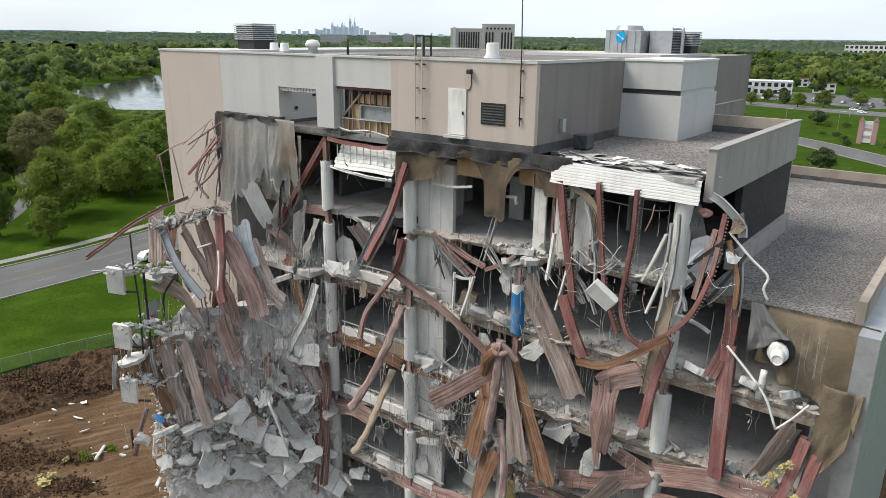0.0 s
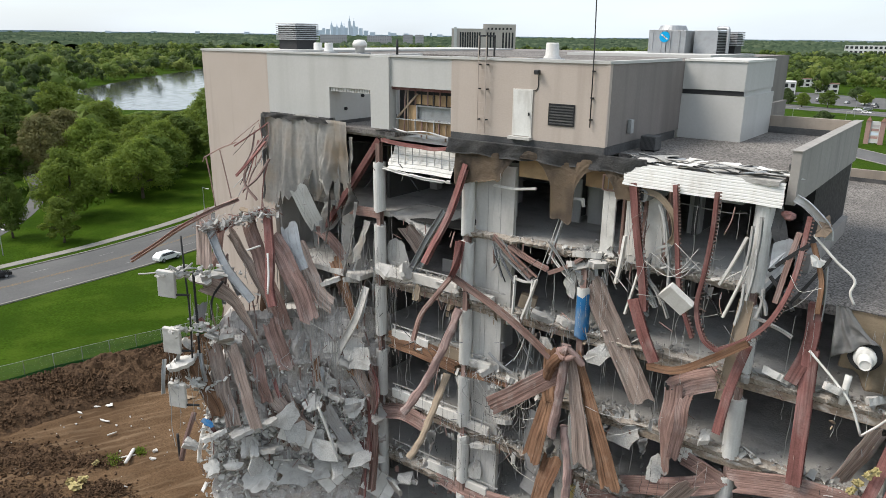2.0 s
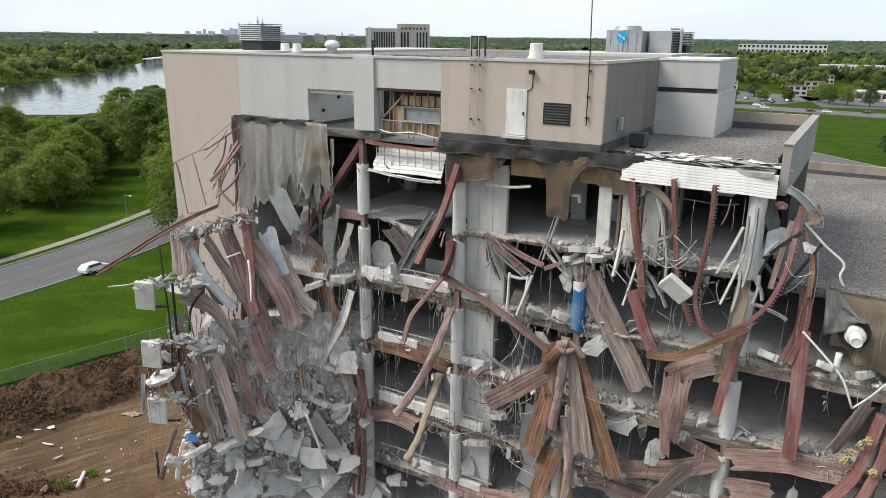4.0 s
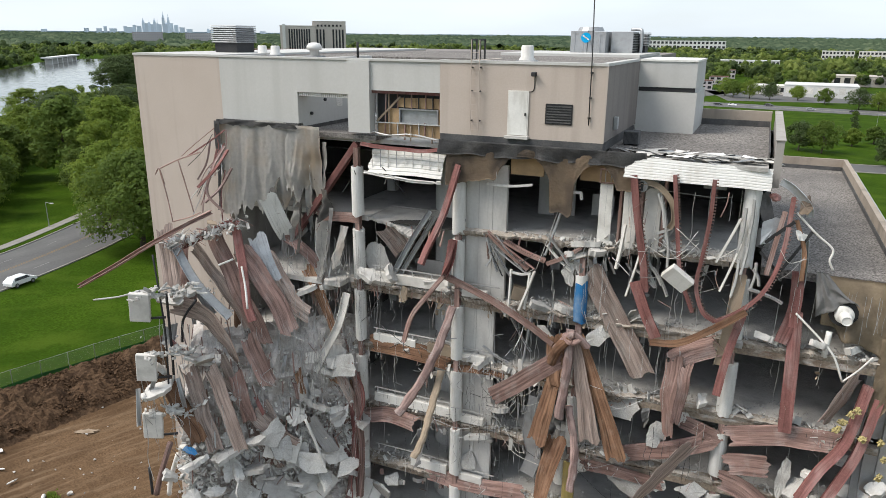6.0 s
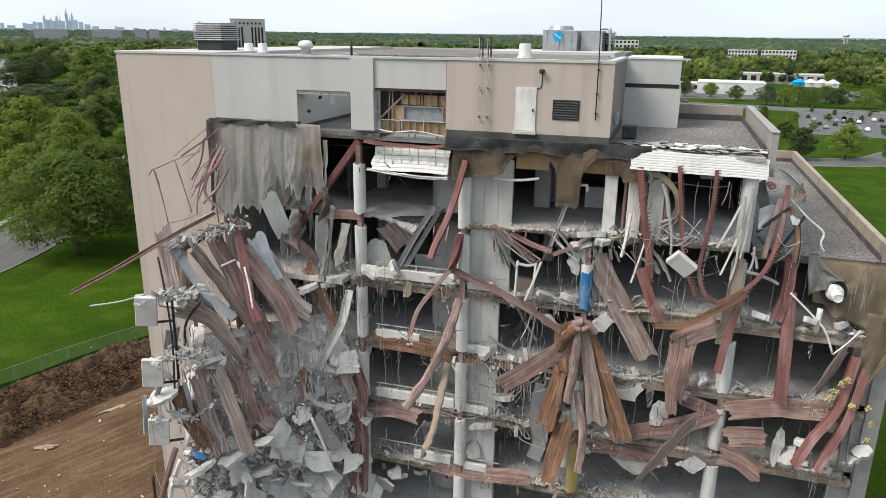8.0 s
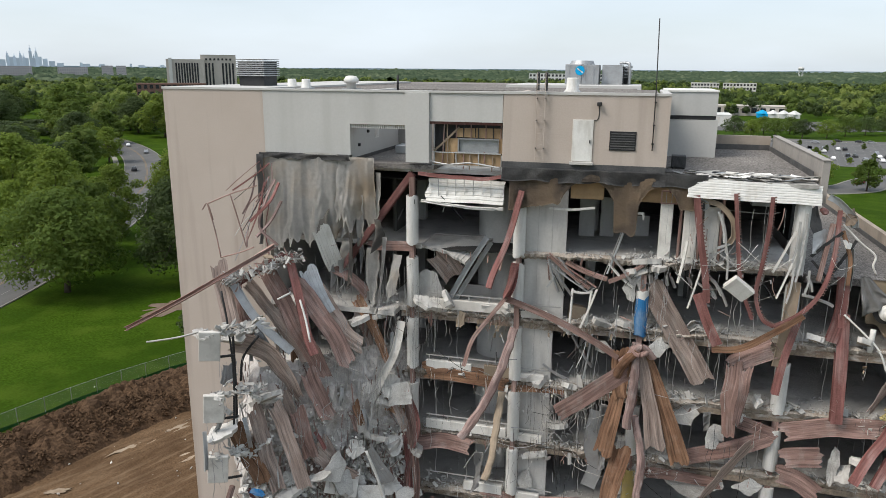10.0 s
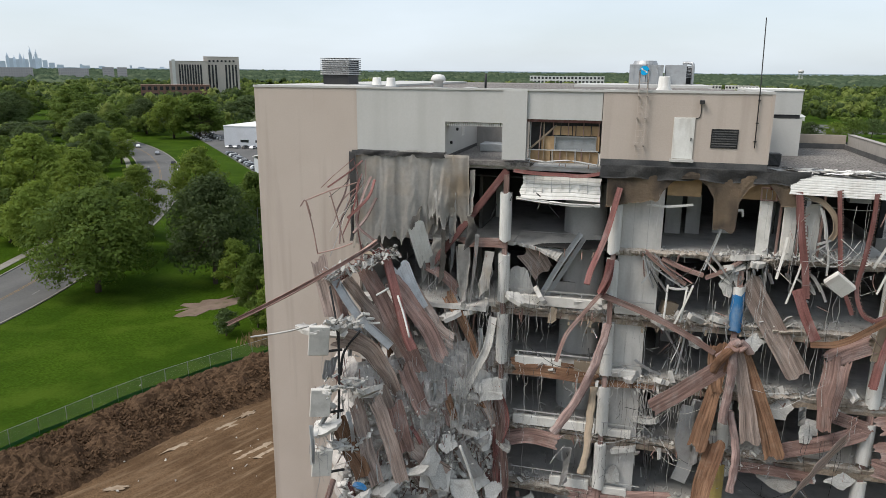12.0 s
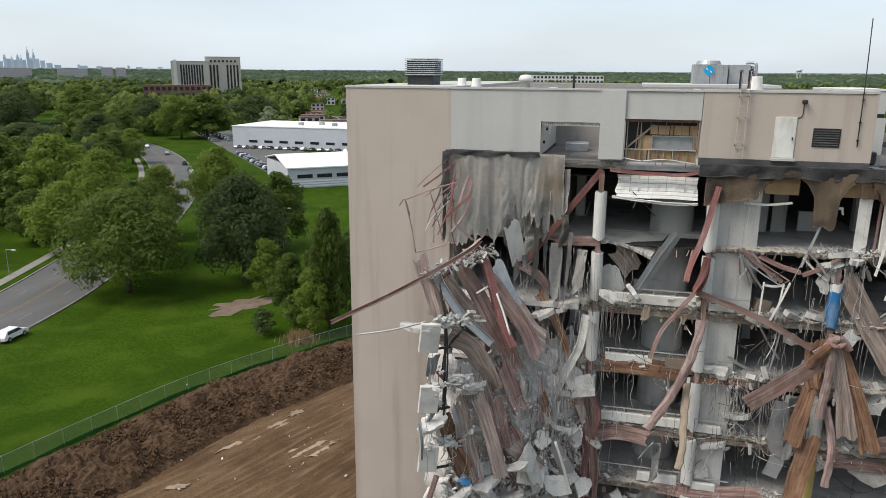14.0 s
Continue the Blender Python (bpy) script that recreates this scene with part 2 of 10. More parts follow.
def sweep(bm, line, section, side=(1, 0, 0), twist=0.0, taper=1.0, jag=0.0):
    """Draws the closed section (u along side, v across) along the line, and caps it."""
    side, rings, last = Vector(side), [], None
    across, along = [bm.verts.layers.float.get(k) or bm.verts.layers.float.new(k) for k in ("across", "along")]
    across, run = bm.verts.layers.float["across"], 0.0
    for i, c in enumerate(line):
        t = (line[min(i + 1, len(line) - 1)] - line[max(i - 1, 0)]).normalized()
        u = side - t * side.dot(t)
        if u.length < 0.05:
            u = last or t.orthogonal()
        u.normalize()
        last = u
        k = i / max(1, len(line) - 1)
        u = Matrix.Rotation(radians(twist) * k, 3, t) @ u
        v, s = t.cross(u), 1 + (taper - 1) * k
        run += (c - line[i - 1]).length if i else 0
        cut = jag * (-1 if i == 0 else 1) if i in (0, len(line) - 1) else 0
        row = []
        for a, b in section:
            w = bm.verts.new(c + u * a * s + v * b * s + t * cut * (noise.noise(Vector((a * 2.1, c.x, c.z))) * 1.2 + noise.noise(Vector((a * 9, c.z, c.x))) * 0.6))
            w[across], w[along] = a + b * 2.3, run
            row.append(w)
        rings.append(row)
    n = len(section)
    for r, q in zip(rings, rings[1:]):
        for i in range(n):
            bm.faces.new((r[i], r[(i + 1) % n], q[(i + 1) % n], q[i]))
    for r in (rings[0], rings[-1]):
        if n <= 24:
            bm.faces.new(r)
        else:
            h = n // 2
            for i in range(h - 1):
                bm.faces.new((r[i], r[i + 1], r[n - 2 - i], r[n - 1 - i]))


def ring(r, seg=10):
    return [(r * math.cos(2 * math.pi * i / seg), r * math.sin(2 * math.pi * i / seg)) for i in range(seg)]


def i_section(w, h, t=0.03):
    a, b, c = w / 2, h / 2, t / 2
    return [(-a, -b), (a, -b), (a, -b + t), (c, -b + t), (c, b - t), (a, b - t), (a, b), (-a, b), (-a, b - t), (-c, b - t), (-c, -b + t), (-a, -b + t)]


def channel(w, h, t=0.025):
    a, b = w / 2, h / 2
    return [(-a, -b), (a, -b), (a, b), (a - t, b), (a - t, -b + t), (-a + t, -b + t), (-a + t, b), (-a, b)]


def ribbed(width, ribs, depth, t=0.012, seed=0):
    """A folded steel deck's section: wide flats with narrow grooves between them."""
    top, p = [], width / ribs
    for i in range(ribs):
        x = -width / 2 + i * p
        g = 0.1 * math.sin(seed * 3.7 + i * 2.9)
        top += [(x, 0), (x + (0.62 + g) * p, 0), (x + (0.7 + g) * p, -depth * (1 + 3 * g)), (x + (0.85 + g) * p, -depth * (1 + 3 * g))]
    top.append((width / 2, 0))
    return top + [(u, v - t) for u, v in reversed(top)]


def crumple(line, amount, seed):
    return [c + noise.noise_vector(c * 0.9 + Vector((seed, seed * 1.7, 0))) * amount for c in line]


def beam(label, pts, w=0.3, h=0.3, material=None, side=(1, 0, 0), twist=0.0, kind="i", steps=6, studs=False, name="bent_steel_beam", group="bent steel beams", seed=0):
    """A bent length of structural steel."""
    line = smooth_line(pts, steps)
    if seed:
        line = crumple(line, 0.08, seed)
    base = thing(name, label, "steel beam", group, line[0])
    bm = bmesh.new()
    local = [c - line[0] for c in line]
    sec = i_section(w, h) if kind == "i" else channel(w, h) if kind == "c" else [(u * 1.15, v * 0.75) for u, v in ring(w / 2, 9)]
    sweep(bm, local, sec, side, twist)
    if kind == "o":
        for v in bm.verts:
            v.co += noise.noise_vector(v.co * 2.3 + Vector(line[0])) * 0.075
    part("profile" if kind != "o" else "tube", bm, material or RED, base)
    if studs:
        bm, fine = bmesh.new(), []
        for a, b in zip(local, local[1:]):
            m = max(1, int((b - a).length / 0.13))
            fine += [(a.lerp(b, k / m), (b - a).normalized()) for k in range(m)]
        for c, t in fine:
            u = Vector(side) - t * Vector(side).dot(t)
            u = u.normalized()
            o = c + u * (w / 2 + 0.05)
            box(bm, -0.05, 0.035, -0.03, 0.03, -0.028, 0.028, Matrix.Translation(o) @ Matrix((u, t.cross(u), t)).transposed().to_4x4())
        part("stud_row", bm, LIGHT_STEEL if studs == 2 else DECK, base, "row of rusty studs along the flange")
    return base


def deck(label, pts, width, ribs=4, depth=0.06, side=(1, 0, 0), twist=0.0, material=None, bend=0.1, seed=1, taper=1.0, name="torn_deck_sheet", group="torn steel deck sheets", steps=7):
    """A torn, buckled length of ribbed steel deck."""
    line = crumple(smooth_line(pts, steps), bend * 0.6, seed)
    base = thing(name, label, "steel deck", group, line[0])
    bm = bmesh.new()
    sweep(bm, [c - line[0] for c in line], ribbed(width, max(ribs, round(width / 0.19)), min(depth, 0.012), seed=seed), side, twist, taper, 0.3)
    for v in bm.verts:
        v.co += noise.noise_vector(v.co * 0.8 + Vector((seed * 3.1, 0, 0))) * bend * 0.3 + noise.noise_vector(v.co * 3.1) * bend * 0.08
    part("ribbed_sheet", bm, material or DECK, base)
    return base


def slab_piece(bm, c, rx, ry, t, rot, seed, sides=9):
    """A ragged flat piece of broken concrete or plaster."""
    rnd = random.Random(seed)
    m = Matrix.Translation(c) @ Euler([radians(a) for a in rot]).to_matrix().to_4x4()
    rim = []
    for i in range(sides):
        a, k = 2 * math.pi * (i + rnd.uniform(-0.42, 0.42)) / sides, rnd.uniform(0.5, 1.12)
        rim.append(Vector((rx * k * math.cos(a), ry * k * math.sin(a))))
    if sides < 14:
        rim = [p.lerp(q, w) + Vector((rnd.gauss(0, 0.05), rnd.gauss(0, 0.05))) * min(rx, ry) * (w > 0) for p, q in zip(rim, rim[1:] + rim[:1]) for w in (0, 0.34, 0.67)]
        sides *= 3
    lo = [bm.verts.new(m @ Vector((x * rnd.uniform(0.9, 1), y * rnd.uniform(0.9, 1), -t / 2))) for x, y in rim]
    hi = [bm.verts.new(m @ Vector((x, y, t / 2 + rnd.uniform(-0.03, 0.03)))) for x, y in rim]
    mid = bm.verts.new(m @ Vector((0, 0, t / 2 + rnd.uniform(0, 0.05))))
    bm.faces.new(list(reversed(lo)))
    for i in range(sides):
        j = (i + 1) % sides
        bm.faces.new((lo[i], lo[j], hi[j], hi[i]))
        bm.faces.new((hi[i], hi[j], mid))


def broken_slab(label, c, rx, ry, t, rot, seed, material=None, name="broken_slab_piece", group="broken slab pieces", sides=9):
    bm = bmesh.new()
    if name == "insulation_lump":
        bmesh.ops.create_icosphere(bm, subdivisions=3, radius=1)
        for v in bm.verts:
            v.co = Vector((v.co.x * rx, v.co.y * ry, v.co.z * t)) * 0.62 * (1 + 0.9 * noise.noise(v.co * 2.1 + Vector((seed, 0, 0))) + 0.5 * noise.noise(v.co * 5.5 + Vector((0, seed, 0))))
    else:
        slab_piece(bm, (0, 0, 0), rx, ry, t, (0, 0, 0), seed, sides)
    ob = part(name, bm, material or DUSTY, None, label, category="concrete piece", group=group)
    ob.matrix_basis = pose(*c, *rot)
    return ob


def rod(label, pts, r=0.04, material=None, name="bent_pipe", category="pipe", group="bent pipes", steps=5, seg=7):
    line = smooth_line(pts, steps)
    bm = bmesh.new()
    flat = category in ("steel stud", "strut")
    sweep(bm, [c - line[0] for c in line], channel(r * 2.4, r * 1.8, r * 0.4) if flat else ring(r, seg), (0.3, 1, 0.2))
    ob = part(name, bm, material or LIGHT_STEEL, None, label, smooth=not flat, category=category, group=group)
    ob.location = line[0]
    return ob


# ---------- the building's plan ----------
FRONT, TOP, ROOF = 27.8, 35.92, 32.1
LEVELS = [27.6 - 3.75 * k for k in range(8)]

# ---------- the standing shell ----------
boxes("wall_west", [(-43.61, -37.17, FRONT, 55, 0, TOP)], STUCCO, None, "plain beige stucco wall of the standing tower", "structure")
boxes("trim_coping", [(-43.66, -37.17, FRONT - 0.05, 55, TOP + 0.003, TOP + 0.12)], PANEL, None, "pale metal coping along the tower's top", "structure")
for name, dims in (("wall_upper_panel", (-37.165, -31.95, FRONT, FRONT + 0.4, 32.5, TOP)), ("wall_upper_lintel", (-31.95, -28.72, FRONT, FRONT + 0.4, 34.2, TOP)), ("wall_upper_fin", (-28.72, -27.42, FRONT - 0.12, FRONT + 0.45, 32.25, TOP)), ("wall_upper_spandrel", (-27.42, -23.5, FRONT + 0.02, FRONT + 0.4, 34.45, TOP)), ("wall_upper_return", (-32.35, -31.951, FRONT + 0.4, 36.0, 32.3, TOP))):
    boxes(name, [dims], PANEL, None, "light grey panel wall of the upper storey, water-stained", "structure")
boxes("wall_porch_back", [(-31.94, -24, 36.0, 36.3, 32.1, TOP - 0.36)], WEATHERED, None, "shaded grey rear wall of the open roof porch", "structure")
boxes("trim_band_coping", [(-37.16, -23.48, FRONT - 0.06, FRONT + 0.5, TOP + 0.002, TOP + 0.1)], PANEL, None, "thin pale coping on the panel band", "structure")
bm = bmesh.new()
for i in range(26):
    x = -31.9 + i * 0.122
    box(bm, x, x + 0.07, FRONT + 0.1, 28.75, 33.98, 34.19)
part("trim_soffit", bm, WHITE, None, "white ribbed metal soffit under the panel band", kind="structure")
boxes("floor_porch", [(-32.0, -27.2, FRONT + 0.1, 36.0, 31.85, 32.1)], GRAVEL, None, "dusty concrete deck of the roof porch", "structure")
boxes("trim_flashing", [(-37.1, -32.0, FRONT - 0.03, FRONT + 0.3, 32.12, 32.497), (-32.3, -31.94, FRONT + 0.35, 36.0, 32.105, 32.298)], TAR, None, "black tarred flashing under the grey panels", "structure")
vent_side = thing("side_vent", "small white louvred vent on the porch side wall", "vent", at=(-31.95, 31.6, 33.1))
boxes("vent_frame", [(0.001, 0.012, 0, 0.7, 0, 0.7)], WHITE, vent_side)
for i in range(5):
    boxes("slat", [(0.013, 0.05, 0.02, 0.68, 0.08 + i * 0.115, 0.13 + i * 0.115)], WHITE, vent_side)
for y, z in ((29.0, 32.95), (30.4, 33.6)):
    bm = bmesh.new()
    bmesh.ops.create_cone(bm, cap_ends=True, segments=14, radius1=0.09, radius2=0.09, depth=0.12, matrix=Matrix.Translation((-31.9, y, z)) @ Euler((0, math.pi / 2, 0)).to_matrix().to_4x4())
    part("pipe_sleeve", bm, DARK, None, "dark round pipe sleeve in the grey panel wall", category="pipe", group="pipe sleeves")
boxes("roof_kerb", [(-31.0, -29.6, 32.6, 34.0, 32.104, 32.6)], GALV, None, "low grey metal kerb on the porch deck", category="roof kerb", bevel=0.03)
# brown plant room
boxes("wall_plant_room", [(-23.47, -15.33, FRONT - 0.02, FRONT + 0.3, 32.5, TOP), (-23.47, -23.17, FRONT + 0.3, 36.0, 32.5, TOP)], STUCCO, None, "beige stucco walls of the roof plant room", "structure")
boxes("wall_plant_room_side", [(-15.63, -15.335, FRONT + 0.3, 36.6, 32.5, TOP)], SIDE_STUCCO, None, "dark streaked side wall of the plant room", "structure")
boxes("roof_plant_room", [(-43.4, -32.3, FRONT + 0.42, 55, TOP - 0.35, TOP - 0.05), (-32.3, -24.0, 36.3, 55, TOP - 0.35, TOP - 0.05), (-24.0, -15.7, FRONT + 0.42, 42, TOP - 0.35, TOP - 0.05), (-24.0, -17.0, 42, 55, TOP - 0.35, TOP - 0.05)], GRAVEL, None, "flat roof of the upper storey behind its coping", "structure")
boxes("trim_plant_coping", [(-23.5, -15.28, FRONT - 0.07, FRONT + 0.34, TOP + 0.004, TOP + 0.13), (-15.66, -15.28, FRONT + 0.34, 36.0, TOP + 0.004, TOP + 0.13)], PANEL, None, "pale metal coping round the plant room", "structure")
boxes("trim_plant_base", [(-23.45, -15.31, FRONT - 0.04, FRONT + 0.28, 32.1, 32.498), (-15.65, -15.3, FRONT + 0.28, 36.0, 32.1, 32.497)], TAR, None, "black tarred upstand at the plant room's foot", "structure")
boxes("trim_facade_pilaster", [(-15.42, -15.28, FRONT - 0.05, FRONT - 0.021, 32.5, TOP)], STUCCO, None, "narrow corner bead of the stucco wall", "structure")
# stair tower behind, in two steps
for name, dims in (("wall_stair_upper", (-15.33, -12.3, 36.6, 42.0, 34.55, TOP)), ("wall_stair_slot", (-15.33, -12.35, 36.75, 42.0, 34.3, 34.549)), ("wall_stair_lower", (-15.33, -12.2, 36.55, 42.0, 32.1, 34.3))):
    boxes(name, [dims], PANEL, None, "light grey panel wall of the stair tower", "structure")
boxes("trim_stair_slot", [(-15.33, -12.33, 36.66, 36.74, 34.32, 34.54)], DARK, None, "dark slot between the stair tower's panels", "structure")
boxes("trim_stair_coping", [(-15.33, -12.26, 36.54, 42.0, TOP + 0.003, TOP + 0.1)], WHITE, None, "white coping of the stair tower", "structure")
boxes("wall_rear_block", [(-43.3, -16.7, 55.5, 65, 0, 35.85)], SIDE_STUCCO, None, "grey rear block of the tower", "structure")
boxes("wall_rear_side", [(-17.0, -16.7, 42.0, 55.5, 32.0, 35.83)], PANEL, None, "light grey side wall of the upper storey", "structure")
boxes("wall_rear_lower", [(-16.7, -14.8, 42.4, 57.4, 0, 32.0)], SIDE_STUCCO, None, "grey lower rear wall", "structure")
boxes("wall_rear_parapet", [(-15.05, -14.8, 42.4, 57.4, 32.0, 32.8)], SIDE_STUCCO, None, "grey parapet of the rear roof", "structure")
boxes("roof_rear_low", [(-14.8, -8.003, 42.51, 59.19, 26.7, 27.1)], GRAVEL, None, "gravel-covered lower roof at the rear", "structure")
boxes("wall_rear_gable", [(-14.8, -7.95, 42.31, 42.5, 26.7, 31.89)], WEATHERED, None, "grey rear wall under the main roof", "structure")
boxes("wall_rear", [(-43.4, -14.9, 55, 55.4, 0, 31.9)], CONCRETE, None, "rear concrete wall of the tower", "structure")
# main roof and its parapet
boxes("roof_main", [(-15.3, -8.3, 29.3, 42.3, 31.85, 32.1)], GRAVEL, None, "gravel-covered flat roof", "structure")
boxes("roof_edge", [(-14.3, -8.3, 27.9, 29.3, 31.75, 31.93)], DUSTY, None, "pale torn roof edge behind the fascia", "structure")
boxes("roof_under_plant", [(-37.1, -15.31, 28.6, 42.0, 31.6, 31.84)], DUSTY, None, "dusty concrete roof slab under the plant room", "structure")
boxes("wall_parapet_rear", [(-12.4, -8.3, 42.0, 42.3, 31.9, 33.02)], GRIMY, None, "stucco-faced rear parapet of the main roof", "structure")
boxes("trim_parapet_flashing", [(-12.4, -8.35, 41.96, 42.0, 32.1, 32.45), (-8.35, -8.3, 29.3, 41.95, 32.1, 32.4)], TAR, None, "black flashing at the parapet foot", "structure")
boxes("wall_parapet", [(-8.12, -7.8, 28.5, 42.3, 31.0, 33.02)], WEATHERED, None, "grey concrete parapet of the main roof", "structure")
boxes("trim_parapet_coping", [(-8.16, -7.76, 28.45, 42.35, 33.023, 33.06)], WEATHERED, None, "pale coping of the roof parapet", "structure")
GLAZE = mat("dusty_dark_glazing", (0.02, 0.02, 0.022), (0.035, 0.034, 0.034), 0.6, 0.4, bump=0.1, jitter=0)
boxes("wall_side", [(-8.25, -7.95, 33.4, 42.3, 27.1, 30.98)], GLAZE, None, "dark glazed side wall of the top storey", "structure")
boxes("wall_side_sill", [(-8.3, -7.7, 33.2, 42.3, 27.05, 28.0)], WEATHERED, None, "grey concrete sill under the side glazing", "structure")
# lower block to the side
boxes("roof_lower", [(-8.0, -2.2, 29.6, 59.2, 26.7, 27.1)], GRAVEL, None, "gravel-covered lower roof", "structure")
boxes("wall_lower_parapet", [(-2.5, -2.2, 29.5, 59.5, 26.0, 28.0), (-12, -2.5, 59.2, 59.5, 26.0, 28.0)], GRIMY, None, "low stucco parapet round the lower roof", "structure")
boxes("wall_lower_end", [(-2.2, -1.5, 28.4, 59.4, 0, 27.1), (-3.2, -2.2, 28.6, 28.9, 0, 24.5)], GALV, None, "grey metal-clad end wall of the lower block", "structure")
boxes("trim_roof_flashing", [(-2.53, -2.5, 29.6, 59.2, 27.104, 27.4), (-12.0, -2.5, 59.16, 59.2, 27.104, 27.4)], TAR, None, "black flashing along the parapet foot", "structure")

# ---------- floors ----------
for k, z in enumerate(LEVELS[:7]):
    dims = [(-37.0, -29.3, 27.2 if k else 28.4, 41.9, z - 0.28, z), (-29.3, -8.5, 28.3, 41.9, z - 0.28, z)] if k else [(-37.0, -29.3, 28.4, 41.9, z - 0.28, z), (-29.3, -28.0, 28.3, 41.9, z - 0.28, z), (-28.0, -22.7, 31.1, 41.9, z - 0.28, z), (-22.7, -8.5, 28.3, 41.9, z - 0.28, z)]
    if k:
        dims.append((-8.5, -2.25, 28.6, 59.0, z - 0.28, z))
    f = boxes("floor_%d" % (7 - k), dims, FLOOR, None, "dusty broken concrete floor slab, littered with rubble", "structure")
    if k:
        boxes("trim_spandrel_%d" % (7 - k), [(-29.2, -15.9, 28.2, 28.5, z - 0.6, z - 0.285), (-15.9, -2.3, 28.2, 28.6, z - 0.62, z - 0.285)], EDGE, None, "stained concrete edge beam under the floor", "structure")
rnd = random.Random(4)
# inner walls that close the rooms
for k, z in enumerate(LEVELS[:6]):
    top = z + 3.45
    boxes("wall_inner_%d" % (7 - k), [(-36.9, -8.3, 41.0, 41.2, z, top), (-30.6, -30.4, 31, 41.0, z, top), (-19.6, -19.4, 33.5, 41.0, z, top), (-13.4, -13.2, 34.5, 41.0, z, top)], DIM, None, "grey plaster partition walls at the back of the rooms, darkened for shade", "structure")
    boxes("ceiling_%d" % (7 - k), [(-37, -8.4, 28.7 if k else 29.5, 41, top - 0.03, top + 0.016)], CEIL, None, "stripped ceiling, coloured dark for the room's shade", "structure")
    boxes("wall_core_%d" % (7 - k), [(-22.2, -20.0 if k < 2 else -20.5, 28.35, 28.6, z, top - 0.035), (-22.2, -22.0, 28.6, 32, z, top - 0.035)], INNER, None, "smooth grey wall of the lift core", "structure")
    bm = bmesh.new()
    for x in (-21.5, -20.75) if k < 2 else (-21.5,):
        box(bm, x, x + 0.02, 28.33, 28.348, z + 0.05, top)
    part("trim_core_joint_%d" % (7 - k), bm, CONCRETE, None, "panel joints in the core wall", kind="structure")
bm = bmesh.new()
bmesh.ops.create_cone(bm, cap_ends=True, segments=28, radius1=1.25, radius2=1.25, depth=27, matrix=Matrix.Translation((-24.3, 32.2, 17)))
part("wall_shaft", bm, INNER, None, "round grey shaft behind the facade", smooth=True, kind="structure")
boxes("wall_side_end", [(-37.15, -36.95, FRONT + 0.3, 55, 0, 32)], CONCRETE, None, "bare end wall of the tower", "structure")

# ---------- columns ----------


def column(x, y, r, jackets, lean=0.0, wrap=None):
    base = thing("column", "round white column with broken plaster jackets", "column", "columns of the torn front", (x, y, 0))
    bm = bmesh.new()
    sweep(bm, [Vector((0, 0, 0)), Vector((0, 0, 31.4 if wrap is None else wrap))], i_section(0.28, 0.28, 0.035))
    part("steel_core", bm, DECK, base, "rusty steel core")
    for lo, hi, m in jackets:
        bm = bmesh.new()
        d = hi - lo
        line = [Vector((0, 0, lo + d * k / 6)) for k in range(7)]
        sweep(bm, line, ring(r, 20))
        for v in bm.verts:
            if v.co.z < lo + 0.01 or v.co.z > hi - 0.01:
                v.co.z += noise.noise(v.co * 5 + Vector((x, 0, 0))) * 0.22
        part("jacket", bm, m, base, smooth=False)
    return base


FABRIC_SCRAP = mat("grey_membrane_scrap", (0.30, 0.295, 0.29), (0.2, 0.198, 0.195), 0.7, 0.8, bump=0.4, stain=(0.42, 0.41, 0.40), amount=0.6, jitter=0.2)
WRAP = mat("white_column_plaster", (0.66, 0.655, 0.63), (0.58, 0.575, 0.55), 0.7, 1.0, bump=0.12, stain=(0.33, 0.31, 0.28), stretch=(2, 2, 0.4), jitter=0.04)
column(-28.45, 28.0, 0.34, [(27.7, 30.4, WRAP), (24.1, 26.9, WRAP), (20.4, 23.3, WRAP), (16.5, 19.3, WRAP), (4, 15.5, WRAP)])
column(-22.45, 28.0, 0.34, [(27.4, 30.95, WRAP), (24.7, 27.0, WRAP), (20.3, 23.3, WRAP), (16.6, 19.5, WRAP), (13, 15.8, WRAP), (4, 12.2, WRAP)])
column(-15.9, 28.1, 0.33, [(23.55, 25.7, BLUE), (25.7, 26.0, WRAP), (16.6, 19.4, WRAP), (12.6, 15.6, YELLOW)], wrap=26.9)
column(-8.75, 28.35, 0.36, [(27.4, 31.2, WRAP), (23.95, 26.8, WRAP), (20.0, 22.7, WRAP), (16.7, 19.0, WRAP), (4, 15.6, WRAP)])
for x in (-30.0, -24.0, -19.0, -13.4):
    for z in LEVELS[:6]:
        b = thing("inner_column", "square grey column inside the stripped rooms", "column", "inner columns", (x, 35.0, z))
        bm = bmesh.new()
        box(bm, -0.3, 0.3, -0.3, 0.3, 0, 3.45, bevel=0.03)
        part("shaft", bm, INNER, b)

# ---------- plant room details ----------
door = thing("door_1", "closed white steel door in the plant room wall", "door", at=(-19.88, FRONT - 0.03, 32.62))
tagged(door, kind="structure")
boxes("door_leaf", [(0.03, 0.93, -0.06, -0.015, 0.03, 2.05)], WHITE, door, "white painted leaf")
boxes("door_frame", [(-0.03, 0.03, -0.05, -0.001, 0, 2.11), (0.93, 0.99, -0.05, -0.001, 0, 2.11), (0.03, 0.93, -0.05, -0.001, 2.05, 2.11)], PALE, door)
boxes("door_handle", [(0.83, 0.88, -0.13, -0.061, 0.95, 1.1)], DARK, door, "dark lever handle")
boxes("doorstep", [(-0.1, 1.06, -0.3, -0.02, -0.12, 0)], DUSTY, door)
vent = thing("wall_vent", "black louvred vent in the plant room wall", "vent", at=(-18.07, FRONT - 0.03, 33.24))
